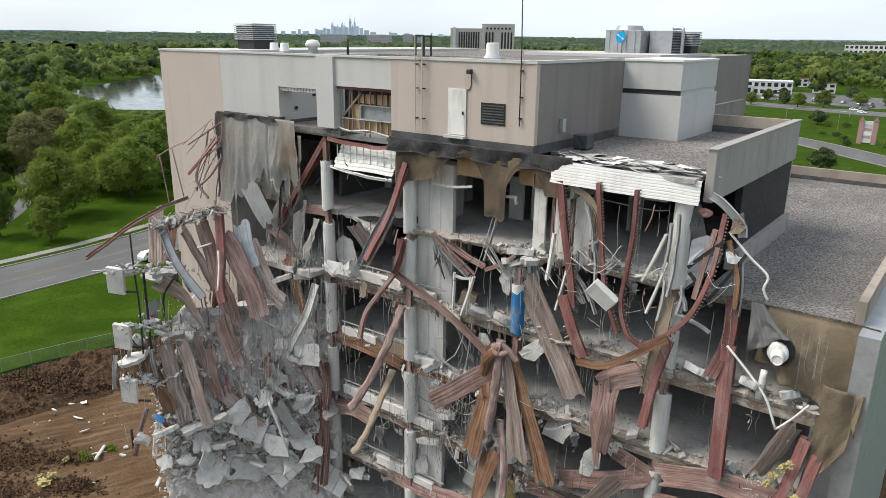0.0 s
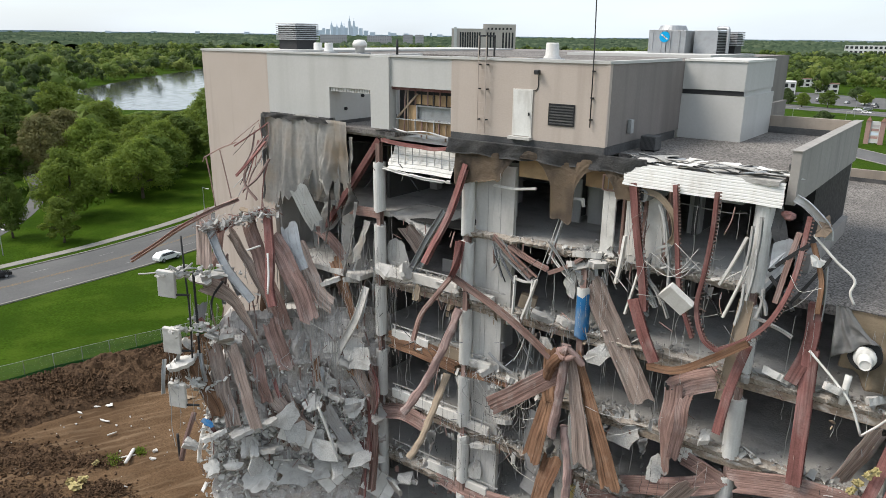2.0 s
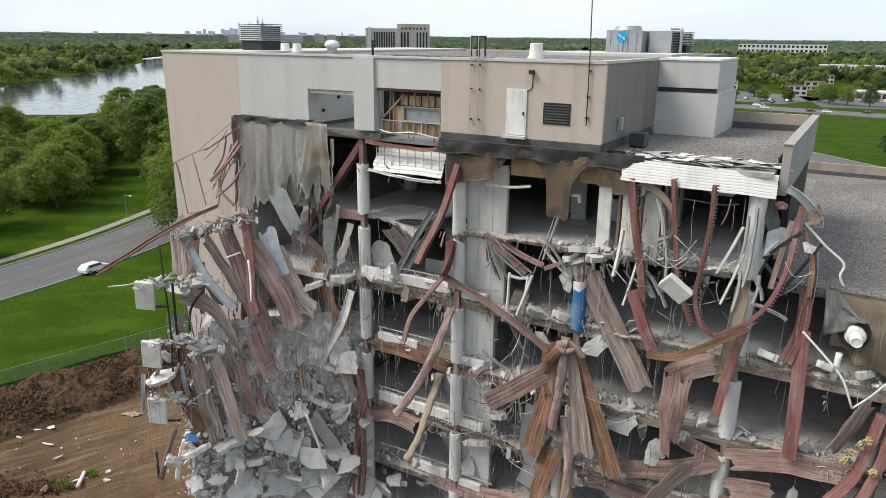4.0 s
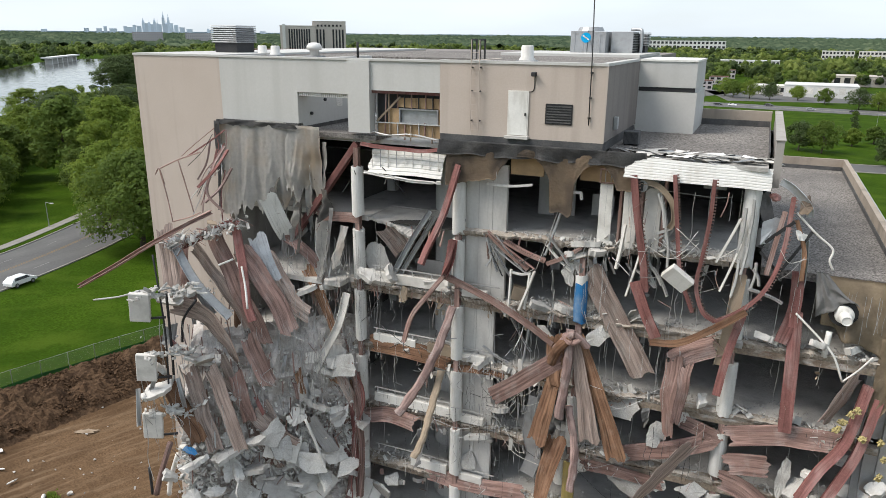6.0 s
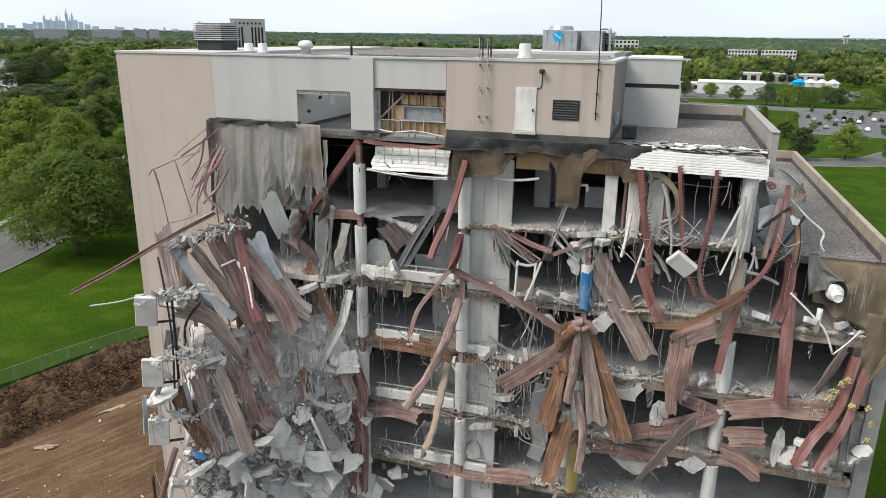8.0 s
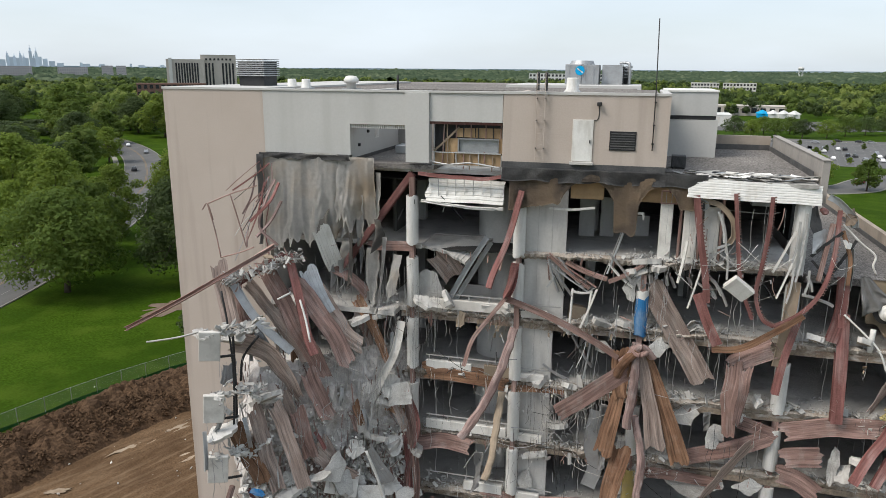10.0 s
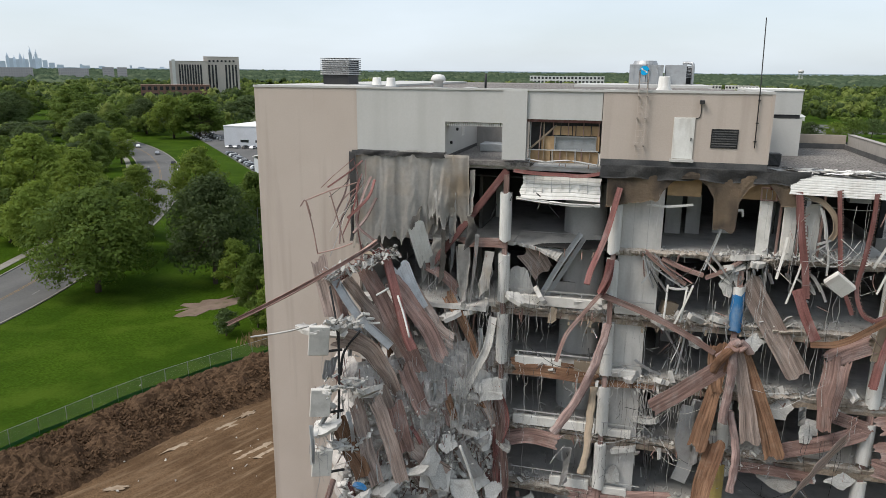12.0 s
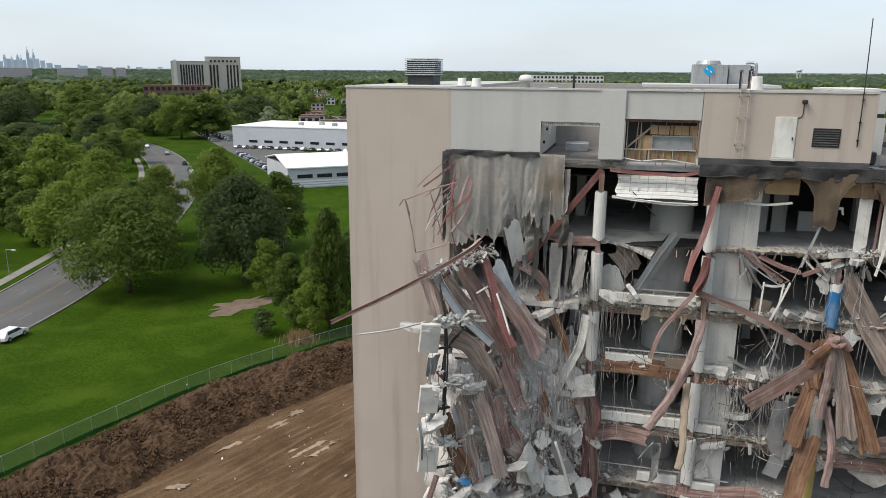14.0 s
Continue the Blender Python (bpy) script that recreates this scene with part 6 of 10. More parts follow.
lattice_joist((-20.81, 27.9, 27.7), (-18.27, 27.85, 26.05), (-0.1, 0.05, -0.5))
lattice_joist((-20.9, 28.0, 27.5), (-20.75, 27.95, 26.2), (0.45, 0.0, -0.05))
for p, q, r in (((-18.98, 27.8, 23.74), (-18.22, 27.75, 25.96), 0.06), ((-17.72, 27.8, 27.94), (-16.51, 27.75, 26.52), 0.045), ((-14.25, 27.7, 26.69), (-13.97, 27.65, 28.9), 0.07), ((-13.67, 27.6, 25.43), (-13.02, 27.55, 28.47), 0.05), ((-13.04, 27.7, 28.0), (-12.16, 27.7, 28.62), 0.04), ((-13.39, 27.6, 26.86), (-12.4, 27.6, 26.06), 0.045), ((-13.45, 27.6, 26.03), (-12.62, 27.6, 25.6), 0.045), ((-9.9, 27.7, 27.6), (-9.1, 27.7, 29.7), 0.06), ((-9.6, 27.65, 26.3), (-8.95, 27.7, 28.6), 0.05)):
    rod("pale galvanised stud leaning in the torn bay", [p, Vector(p).lerp(Vector(q), 0.5) + Vector((0.03, 0, 0.02)), q], r, PALE if r > 0.045 else LIGHT_STEEL, name="bent_stud", category="steel stud", group="bent steel studs", steps=3)
rod("thin slack cord hanging from the torn felt", [(-16.9, 27.7, 30.14), (-17.5, 27.7, 28.1), (-18.15, 27.7, 26.05)], 0.018, CABLE, name="slack_cable", category="cable", group="slack cables", seg=5)
bm = bmesh.new()
box(bm, -0.42, 0.42, -0.25, 0.25, -0.36, 0.36, bevel=0.02)
ob = part("cardboard_box", bm, TAN, None, "dented tan box lying on the floor", category="box")
ob.matrix_basis = pose(-19.3, 28.9, 24.25, 0, 14, 20)
broken_slab("pale plate of plaster hanging behind the blue column", (-16.55, 28.0, 26.0), 0.42, 0.85, 0.1, (86, 4, -6), 840, PLASTER, "hanging_plaster_plate", "hanging plaster plates", 8)
# dark frames over the standing wall panels
for x0, x1, z0, z1 in ((-15.38, -14.59, 30.64, 31.32), (-14.5, -13.86, 30.57, 31.14)):
    b = thing("transom_frame", "dark broken transom frame above the wall panels", "window frame", "transom frames", (x0, 28.0, z0))
    w, h = x1 - x0, z1 - z0
    for dims in ((0, 0.06, 0, 0.1, 0, h), (w - 0.06, w, 0, 0.1, 0, h), (0.06, w - 0.06, 0, 0.1, 0, 0.06), (0.06, w - 0.06, 0, 0.1, h - 0.06, h)):
        boxes("frame_bar", [dims], DECK, b)
    for i in range(2):
        boxes("glazing_bar", [(w * (i + 1) / 3 - 0.015, w * (i + 1) / 3 + 0.015, 0.03, 0.06, 0.06, h - 0.06)], GALV, b)
bm = bmesh.new()
box(bm, 0, 0.62, 0, 0.12, 0, 3.0, bevel=0.02)
ob = part("wall_panel", bm, PALE, None, "pale broken wall panel standing in the torn bay", category="wall panel", group="standing wall panels")
ob.location = (-15.35, 28.15, 27.6)
# pale partitions left standing inside the top storey
for i, (x, y, w) in enumerate(((-19.7, 33.0, 0.9), (-18.5, 33.3, 0.8), (-16.9, 34.0, 1.2))):
    bm = bmesh.new()
    box(bm, 0, w, 0, 0.12, 0, 2.3 if i < 2 else 1.2)
    ob = part("partition_stub", bm, INNER, None, "short grey partition still standing inside the stripped storey", category="partition", group="partition stubs")
    ob.location = (x, y, 27.604)
boxes("wall_inner_dado", [(-26.3, -24.6, 30.95, 31.1, 23.86, 24.64)], INNER, None, "low grey wall below a dark doorway", "structure")
boxes("vent_duct", [(-10.9, -9.9, 29.6, 30.3, 30.5, 30.85)], GALV, None, "grey ceiling duct end in the top bay", category="duct", bevel=0.02)
rod("thin pipe slung under the roof of the top bay", [(-13.0, 29.2, 30.35), (-10.5, 29.2, 30.2), (-9.6, 29.2, 30.3)], 0.025, LIGHT_STEEL, steps=4)
boxes("ceiling_tile", [(-11.6, -10.9, 31.0, 31.7, 27.604, 27.63)], PALE, None, "white ceiling tile fallen on the floor", category="ceiling tile")
# torn membrane and foil strips hanging in the lower bays
for i, (x, z0, z1, w) in enumerate(((-17.6, 19.6, 15.6, 0.5), (-17.0, 19.0, 16.8, 0.3), (-24.6, 15.6, 13.2, 0.5), (-12.4, 19.9, 18.6, 0.35))):
    cloth("torn_membrane_strip", "crumpled grey membrane strip hanging in the torn bay", x, x + w, lambda u, z0=z0: z0, lambda u, z1=z1: z1 + 0.5 * u, lambda u, v: 27.45 - 0.15 * v, FABRIC_SCRAP, 10, 26, 0.5, 60 + i, "membrane")
# ---------- cloths, framed wall, ceiling ----------
FABRIC_DARK = mat("dark_tarpaulin_scrap", (0.16, 0.15, 0.14), (0.10, 0.095, 0.09), 0.85, 0.8, bump=0.4, stain=(0.3, 0.27, 0.22), jitter=0.2)
GREY_CLOTH = mat("grey_draped_cloth", (0.30, 0.298, 0.295), (0.22, 0.218, 0.215), 0.85, 0.8, bump=0.4, stain=(0.14, 0.135, 0.13), jitter=0.05)
FELT = mat("tan_felt", (0.37, 0.295, 0.205), (0.28, 0.22, 0.15), 0.92, 0.5, bump=0.5, stain=(0.12, 0.10, 0.082), stretch=(1, 1, 0.7), amount=0.75, jitter=0)
tarp = thing("grey_tarpaulin", "dirty grey tarpaulin hanging over the collapsed wing", "tarpaulin", at=(0, 0, 0))
cloth("sheet", "", -37.3, -32.6, lambda u: 32.48 - 0.12 * math.sin(u * 6), lambda u: 26.9 + 1.3 * u + 0.9 * noise.noise(Vector((u * 7, 3, 1))) + 0.5 * noise.noise(Vector((u * 23, 5, 2))), lambda u, v: 27.5 - 0.55 * v * (1 - u), FABRIC, 110, 44, 0.2, 2, parent=tarp)
cloth("sheet", "", -33.6, -30.5, lambda u: 32.4, lambda u: 29.3 + 1.1 * noise.noise(Vector((u * 6, 1, 4))) - 0.9 * u + 0.7 * noise.noise(Vector((u * 19, 5, 2))), lambda u, v: 27.62 - 0.05 * v, FABRIC, 44, 18, 0.3, 9, parent=tarp)
for i, (x, w, z0, z1) in enumerate(((-32.7, 0.3, 30.6, 27.6), (-32.2, 0.25, 30.4, 28.3), (-31.6, 0.4, 30.3, 27.1), (-31.0, 0.25, 30.2, 28.5), (-30.5, 0.3, 31.6, 28.9))):
    cloth("torn_strip", "torn hanging strip", x, x + w, lambda u, z0=z0: z0, lambda u, z1=z1: z1 + 0.4 * u, lambda u, v: 27.68 + 0.05 * v, FABRIC_DARK if i % 2 else FABRIC, 8, 14, 0.3, 20 + i, parent=tarp)
for i in range(9):
    x, z0 = -33.6 + i * 0.5, 29.6 - 0.9 * (i % 3) - 0.1 * i
    z1 = z0 - (2.6, 3.8, 1.9, 4.4)[i % 4]
    cloth("torn_strip", "torn hanging strip", x, x + (0.45, 0.25, 0.6)[i % 3], lambda u, z0=z0: z0, lambda u, z1=z1: z1 + 0.6 * u, lambda u, v, i=i: 27.55 + 0.12 * (i % 3) - 0.3 * v, (FABRIC_DARK, FABRIC_SCRAP, FABRIC)[i % 3], 8, 18, 0.4, 90 + i, parent=tarp)
cloth("black_edge", "black tarred top edge", -37.35, -31.9, lambda u: 32.5, lambda u: 32.22 + 0.12 * noise.noise(Vector((u * 12, 2, 0))), lambda u, v: 27.4, TAR, 60, 4, 0.08, 31, parent=tarp)
cloth("black_edge", "black creased side edge", -37.55, -37.1, lambda u: 32.4, lambda u: 27.2, lambda u, v: 27.35 - 0.5 * v, TAR, 8, 20, 0.25, 33, parent=tarp)


def ragged(u):
    x = -23.0 + 9.4 * u
    z = 30.45
    for c, w, h in ((-18.95, 1.4, 1.2), (-15.45, 1.0, 1.05)):
        d = abs(x - c) / w
        if d < 1:
            z += h * (1 - d ** 3)
    if -17.6 < x < -16.45:
        z = 29.1 + 0.5 * noise.noise(Vector((x * 2, 0, 0)))
    if x < -20.6:
        z = 29.95 + 0.5 * (x + 23) / 2.4
    return z + 0.12 * noise.noise(Vector((x * 3, 7, 0)))


felt = thing("roofing_felt", "scorched brown and black roofing felt hanging in tatters", "roofing felt", at=(0, 0, 0))
cloth("torn_sheet", "scorched brown sheet", -23.0, -13.6, lambda u: 32.2, ragged, lambda u, v: 27.62 - 0.06 * v, FABRIC_TAN, 130, 24, 0.05, 4, parent=felt)
cloth("flashing_strip", "blackened strip under the plant room", -23.4, -13.3, lambda u: 32.25, lambda u: 31.55 + 0.2 * noise.noise(Vector((u * 9, 2, 0))), lambda u, v: 27.5 - 0.05 * v, TAR, 90, 8, 0.1, 6, parent=felt)
cloth("felt_sheet", "brown felt sheet hanging over the lower roof's torn edge", -5.4, -1.6, lambda u: 27.15, lambda u: (25.3 - 1.9 * u) + 0.5 * noise.noise(Vector((u * 6, 4, 0))), lambda u, v: 29.3 - 1.1 * v ** 0.6, FELT, 50, 20, 0.22, 12, "roofing felt")
cloth("felt_tail", "long brown felt tail hanging down the end wall", -3.0, -1.9, lambda u: 25.0, lambda u: 20.6 + 2.2 * u, lambda u, v: 28.2 - 0.2 * v, FELT, 20, 20, 0.2, 15, "roofing felt")
bm, rows_ = bmesh.new(), []
top_a, top_b, low_a, low_b = Vector((-5.84, 28.42, 27.52)), Vector((-5.42, 28.42, 27.54)), Vector((-5.66, 27.95, 25.62)), Vector((-4.02, 27.8, 26.3))
for i in range(41):
    u, row = i / 40, []
    for j in range(27):
        v = j / 26
        p = top_a.lerp(top_b, u).lerp(low_a.lerp(low_b, u ** 0.8), v)
        p.z += (0.34 * math.sin(u * math.pi) ** 0.8 - 0.14 * math.sin(u * 2 * math.pi)) * v ** 2 - 0.12 * math.sin(v * math.pi) * u
        p.y += (0.11 * math.sin(u * 15 + noise.noise(Vector((u * 3, v * 2, 7))) * 2.5) + 0.08 * noise.noise(Vector((u * 5, v * 6, 1)))) * (0.25 + v)
        row.append(bm.verts.new(p))
    rows_.append(row)
for p, q in zip(rows_, rows_[1:]):
    for j in range(26):
        bm.faces.new((p[j], q[j], q[j + 1], p[j + 1]))
bmesh.ops.solidify(bm, geom=bm.faces[:], thickness=0.025)
part("grey_cloth", bm, GREY_CLOTH, None, "grey cloth draped from the lower roof's edge to the lamp", smooth=True, category="tarpaulin")
dish = thing("round_lamp", "round white lamp housing hanging at the torn edge", "lamp", at=(-4.6, 27.75, 25.95))
bm = bmesh.new()
seg, prof = 40, [(0.3, 0.3), (0.37, 0.27), (0.385, 0.16), (0.36, 0.1), (0.29, 0.06), (0.255, 0.05), (0.235, -0.2), (0.2, -0.25), (0.18, -0.25), (0.165, -0.22)]
rows = [[bm.verts.new((q * math.cos(2 * math.pi * i / seg) + 0.2 * (0.3 - d), d, q * math.sin(2 * math.pi * i / seg) - 0.3 * (0.3 - d))) for i in range(seg)] for q, d in prof]
for a, b in zip(rows, rows[1:]):
    for i in range(seg):
        bm.faces.new((a[i], a[(i + 1) % seg], b[(i + 1) % seg], b[i]))
bm.faces.new(rows[-1]), bm.faces.new(rows[0])
part("housing", bm, WHITE, dish)
bm = bmesh.new()
sweep(bm, [Vector((0, 0.31, 0)), Vector((0, 0.42, 0))], [(u * (1 + 0.15 * noise.noise(Vector((u * 4, v * 4, 0)))), v * 1.1) for u, v in ring(0.56, 24)])
part("scorched_ring", bm, DARK, dish, "sooty black ring behind the lamp")

wall = thing("timber_wall", "torn timber-framed wall with plywood and bent studs", "stud wall", at=(-27.35, 28.15, 32.0))
# Black sheet set behind the studs in place of the deep shade there.
boxes("backing", [(0, 3.8, 0.3, 0.34, 0.1, 2.4)], DARK, wall, "black sheet standing in for the shade behind the framing")
for x0, x1, z0, z1 in ((0.7, 1.4, 0.82, 1.55), (0.05, 1.2, 0.12, 0.78), (1.25, 2.5, 0.12, 0.78), (2.55, 3.75, 0.12, 0.74), (1.3, 2.3, 1.62, 2.1), (2.35, 3.75, 1.6, 2.12), (3.62, 3.78, 0.8, 1.6)):
    boxes("sheathing_board", [(x0, x1, 0.1, 0.14, z0, z1)], PLY, wall)
boxes("window_screen", [(1.48, 3.55, 0.12, 0.16, 0.86, 1.5)], GALV, wall, "grey ribbed window screen")
boxes("window_surround", [(1.4, 3.62, -0.02, 0.099, 1.51, 1.57), (1.4, 3.62, -0.02, 0.099, 0.8, 0.86), (1.4, 1.47, -0.02, 0.099, 0.861, 1.509), (3.56, 3.62, -0.02, 0.099, 0.861, 1.509)], GALV, wall)
for i in range(10):
    lo, hi = (0.12, 2.3) if i < 3 else (0.0, 0.8)
    bm = bmesh.new()
    box(bm, 0.08 + i * 0.4, 0.13 + i * 0.4, -0.03, 0.055, lo, hi, Matrix.Translation((0.06 * math.sin(i * 2.3), 0, 0)) @ Euler((0, 0.05 * math.sin(i * 1.7), 0)).to_matrix().to_4x4())
    part("stud", bm, (LIGHT_STEEL, DECK, TAN)[i % 3], wall)
    if i > 2:
        boxes("stud", [(0.1 + i * 0.4, 0.14 + i * 0.4, -0.03, 0.055, 1.58, 2.3)], (DARK, DECK)[i % 2], wall)
bm = bmesh.new()
box(bm, 0, 1.9, -0.04, 0.03, -0.05, 0.05, Matrix.Translation((0.1, 0, 0.85)) @ Euler((0, -0.75, 0)).to_matrix().to_4x4())
part("loose_brace", bm, TAN, wall)
for z in (0.1, 0.78):
    boxes("rail", [(0.0, 3.75, -0.06, -0.031, z, z + 0.05)], LIGHT_STEEL, wall)
boxes("header_joist", [(-0.1, 3.8, -0.2, 0.05, 2.3, 2.55)], RED, wall, "red primed joist")
boxes("header_joist", [(-0.1, 3.8, -0.22, 0.1, 2.56, 2.62)], TAR, wall)
bm = bmesh.new()
sweep(bm, smooth_line([(-0.2, -0.2, 0.35), (0.9, -0.3, 0.2), (2.2, -0.25, 0.3), (3.7, -0.3, 0.12)], 5), ring(0.045, 6))
part("loose_rail", bm, LIGHT_STEEL, wall)
cl = thing("ceiling_panel", "white corrugated ceiling panel hanging from the edge", "ceiling panel", at=(-25.4, 27.9, 30.8))
bm = bmesh.new()
sweep(bm, crumple(smooth_line([(-2.2, 0.1, -0.05), (0, 0, 0), (2.05, 0.05, -0.02)], 8), 0.05, 3), ribbed(1.35, 6, 0.03), (0, 0.55, 1), jag=0.1)
part("sheet", bm, WHITE, cl)
for i in range(9):
    boxes("batten", [(-2.0 + i * 0.48, -1.975 + i * 0.48, -0.1, -0.06, -0.5, 0.62)], GALV if i % 2 else WHITE, cl)
bm = bmesh.new()
sweep(bm, crumple(smooth_line([(-2.4, -0.3, -0.6), (-1, -0.3, -0.75), (0.6, -0.3, -0.85), (2.1, -0.3, -0.8)], 6), 0.06, 8), channel(0.14, 0.1))
part("edge_strip", bm, WHITE, cl)
FASCIA_WHITE = mat("white_fascia_paint", (0.8, 0.79, 0.76), (0.75, 0.735, 0.70), 0.6, 0.8, bump=0.05, stain=(0.52, 0.48, 0.43), stretch=(2, 2, 0.4), jitter=0)
fa = thing("roof_fascia", "white ribbed metal roof edge, bent and torn", "fascia", at=(-14.2, 27.55, 31.5))
bm = bmesh.new()
sweep(bm, crumple(smooth_line([(0, -0.1, 0.12), (2.2, 0.0, 0.05), (4.4, 0.25, -0.02), (6.1, 0.45, -0.08)], 6), 0.03, 5), ribbed(0.95, 8, 0.014), (0, 0.2, 1), jag=0.06)
part("ribbed_face", bm, FASCIA_WHITE, fa)
rr = random.Random(6)
for k in range(40):
    bm = bmesh.new()
    x = rr.uniform(0.0, 6.0)
    slab_piece(bm, (x, 0.25 + x * 0.07 + rr.uniform(0, 1.5), 0.52 + rr.uniform(0, 0.16)), rr.uniform(0.4, 1.3), rr.uniform(0.14, 0.4), 0.01, (rr.uniform(-22, 22), rr.uniform(-12, 12), rr.uniform(-25, 25)), k + 500, 7)
    part("torn_membrane", bm, (PLASTER, PALE, PLASTER, GALV, FASCIA_WHITE, DUSTY, TAR)[k % 7], fa)
boxes("trim_fascia_red", [(-15.0, -13.9, 27.75, 27.95, 31.25, 31.9)], RED, None, "rusty red end of the roof edge beam", "structure")
for x0, x1, lab in ((-14.2, -13.55, "pale broken wall panel standing in the torn bay"), (-13.25, -12.5, "pale broken wall panel standing in the torn bay")):
    bm = bmesh.new()
    box(bm, 0, x1 - x0, 0, 0.12, 0, 3.0, bevel=0.02)
    ob = part("wall_panel", bm, PALE, None, lab, category="wall panel", group="standing wall panels")
    ob.location = (x0, 28.05, 27.6)
for x in (-14.35, -13.4, -12.4):
    rod("rusty steel stud between the wall panels", [(x, 28.2, 27.6), (x + 0.03, 28.18, 31.3)], 0.07, DECK, name="wall_stud", category="steel stud", group="wall studs", steps=2)
for x0, x1 in ((-19.9, -18.2), (-16.4, -14.4)):
    boxes("ply_backing", [(x0, x1, 28.5, 28.56, 30.6, 31.7)], PLY, None, "plywood boards behind the torn felt", category="plywood", group="plywood backings")
# sills and rails between the columns
for k, z in enumerate(LEVELS[1:5]):
    b = thing("window_sill", "broken pale window sill unit between the columns", "window sill", "window sills", (-27.9, 28.05, z))
    w = (4.7, 4.9, 4.8, 2.3)[k]
    x0 = 2.6 if k == 3 else 0.25
    boxes("sill_panel", [(x0, x0 + w * (0.55 if k == 1 else 1), -0.1, 0.18, 0.15, 0.72)], PALE if k == 0 else WHITE, b, bevel=0.02)
    if k == 1:
        boxes("sill_panel", [(x0 + w * 0.7, x0 + w, -0.1, 0.18, 0.15, 0.75)], TAN, b)
    boxes("rail", [(0.25, 5.3, -0.02, 0.04, 0.98, 1.04)], LIGHT_STEEL, b)
    for i in range(5):
        boxes("baluster", [(0.4 + i * 1.15, 0.46 + i * 1.15, -0.02, 0.04, 0.72, 0.98)], LIGHT_STEEL, b)
    b2 = thing("window_sill", "short pale sill block beside the core wall", "window sill", "window sills", (-22.1, 28.0, z))
    boxes("sill_panel", [(-0.1, 1.3, -0.1, 0.2, 0.1, 0.55)], PALE, b2, bevel=0.03)
    boxes("rail", [(0, 2.0, -0.02, 0.04, 0.8, 0.86)], LIGHT_STEEL, b2)

HEAP = mat("crushed_rubble", (0.61, 0.578, 0.55), (0.46, 0.428, 0.402), 0.95, 0.9, bump=0.8, stain=(0.33, 0.285, 0.262), amount=0.65, jitter=0, fine=9, grit=0.5, dark=0.5)
# ---------- countless small debris ----------
for k, z in enumerate(LEVELS[:5]):
    rubble("floor_rubble", "small rubble and dust along the broken floor edge", 520, lambda r, z=z, k=k: (r.uniform(-28.2 if k else -16.5, -2.6 if k else -8.8), 28.25 + abs(r.gauss(0, 0.9)), z + 0.02), 0.09, DUSTY, 200 + k)
    rubble("floor_rubble", "splintered grey scraps along the broken floor edge", 90, lambda r, z=z, k=k: (r.choice((r.uniform(-27, -22), r.gauss(-18, 1.5), r.gauss(-13, 1.2), r.uniform(-9, -3))) if k else r.gauss(-13, 1.4), 28.1 + abs(r.gauss(0, 0.3)), z + 0.1 + abs(r.gauss(0, 0.15))), 0.2, CONCRETE, 220 + k, 0.25)


bm, prev = bmesh.new(), None
for i in range(58):
    x, cur = -37.4 + i * 0.16, []
    for j in range(100):
        z = 21.5 - j * 0.22
        y = x + 55.2 + max(0, z - 18.5) * 0.68 + 1.15 - max(0, 11 - z) * 0.45 + max(0, -35.4 + 0.8 * noise.noise(Vector((3, 1, z * 0.6))) - x) * 2.2
        p = Vector((x, min(28.5, y), z))
        lump = noise.noise(p * 0.7) * 0.5 + noise.noise(p * 1.9) * 0.45 + abs(noise.noise(p * 4.1)) * 0.35
        cur.append(bm.verts.new(p + Vector((0.6, -0.6, 0.3)) * lump))
    if prev:
        for j in range(99):
            bm.faces.new((prev[j], cur[j], cur[j + 1], prev[j + 1]))
    prev = cur
part("rubble_heap", bm, HEAP, None, "steep heap of crushed grey rubble under the fallen wing", category="rubble", kind="stuff")


def in_wing(r, lo=12.5, hi=27.0, off=0.0):
    z = r.uniform(lo, hi)
    x = r.uniform(-36.6 if z > 18 else -35.6, -28.5)
    c = 55.2 + max(0, z - 18.5) * 0.68 + off
    return x, min(28.4, x + c + r.gauss(0, 0.35)), z


rubble("wing_rubble", "dense grey rubble of the collapsed wing", 1500, lambda r: in_wing(r, 10, 15.5 if r.random() < 0.8 else 20, 1.0), 0.2, DUSTY, 240, 0.45)
rubble("wing_rubble", "pale dusty crumbs lodged in the collapsed wing", 1400, lambda r: in_wing(r, 10.5, 17 if r.random() < 0.6 else 24.5, 0.75), 0.1, DUSTY, 241, 0.5)
rubble("wing_strips", "thin twisted strips of torn metal in the collapsed wing", 150, lambda r: in_wing(r, 12, 22, 0.5), 0.05, LIGHT_STEEL, 243, 0.3, 20, 0.3)
rubble("wing_strips", "thin dark strips of torn metal in the collapsed wing", 240, lambda r: in_wing(r, 12, 23, 0.6), 0.07, DECK, 244, 0.25, 18, 0.3)
rubble("bay_strips", "thin rusty strips of metal hanging in the torn bays", 70, lambda r: (r.uniform(-28.3, -12), 28.0 - abs(r.gauss(0, 0.12)), r.choice((27.4, 23.6, 19.9, 16.1)) - abs(r.gauss(0, 0.25))), 0.07, DECK, 246, 0.3, 10, 0.4)
cables("hanging_wires", "thin grey wires hanging in the collapsed wing", 70, lambda r: (r.uniform(-34, -27.6), r.uniform(26.2, 27.6), r.uniform(21, 27.4)), (2, 6), 0.009, CABLE, 250, 0.14)
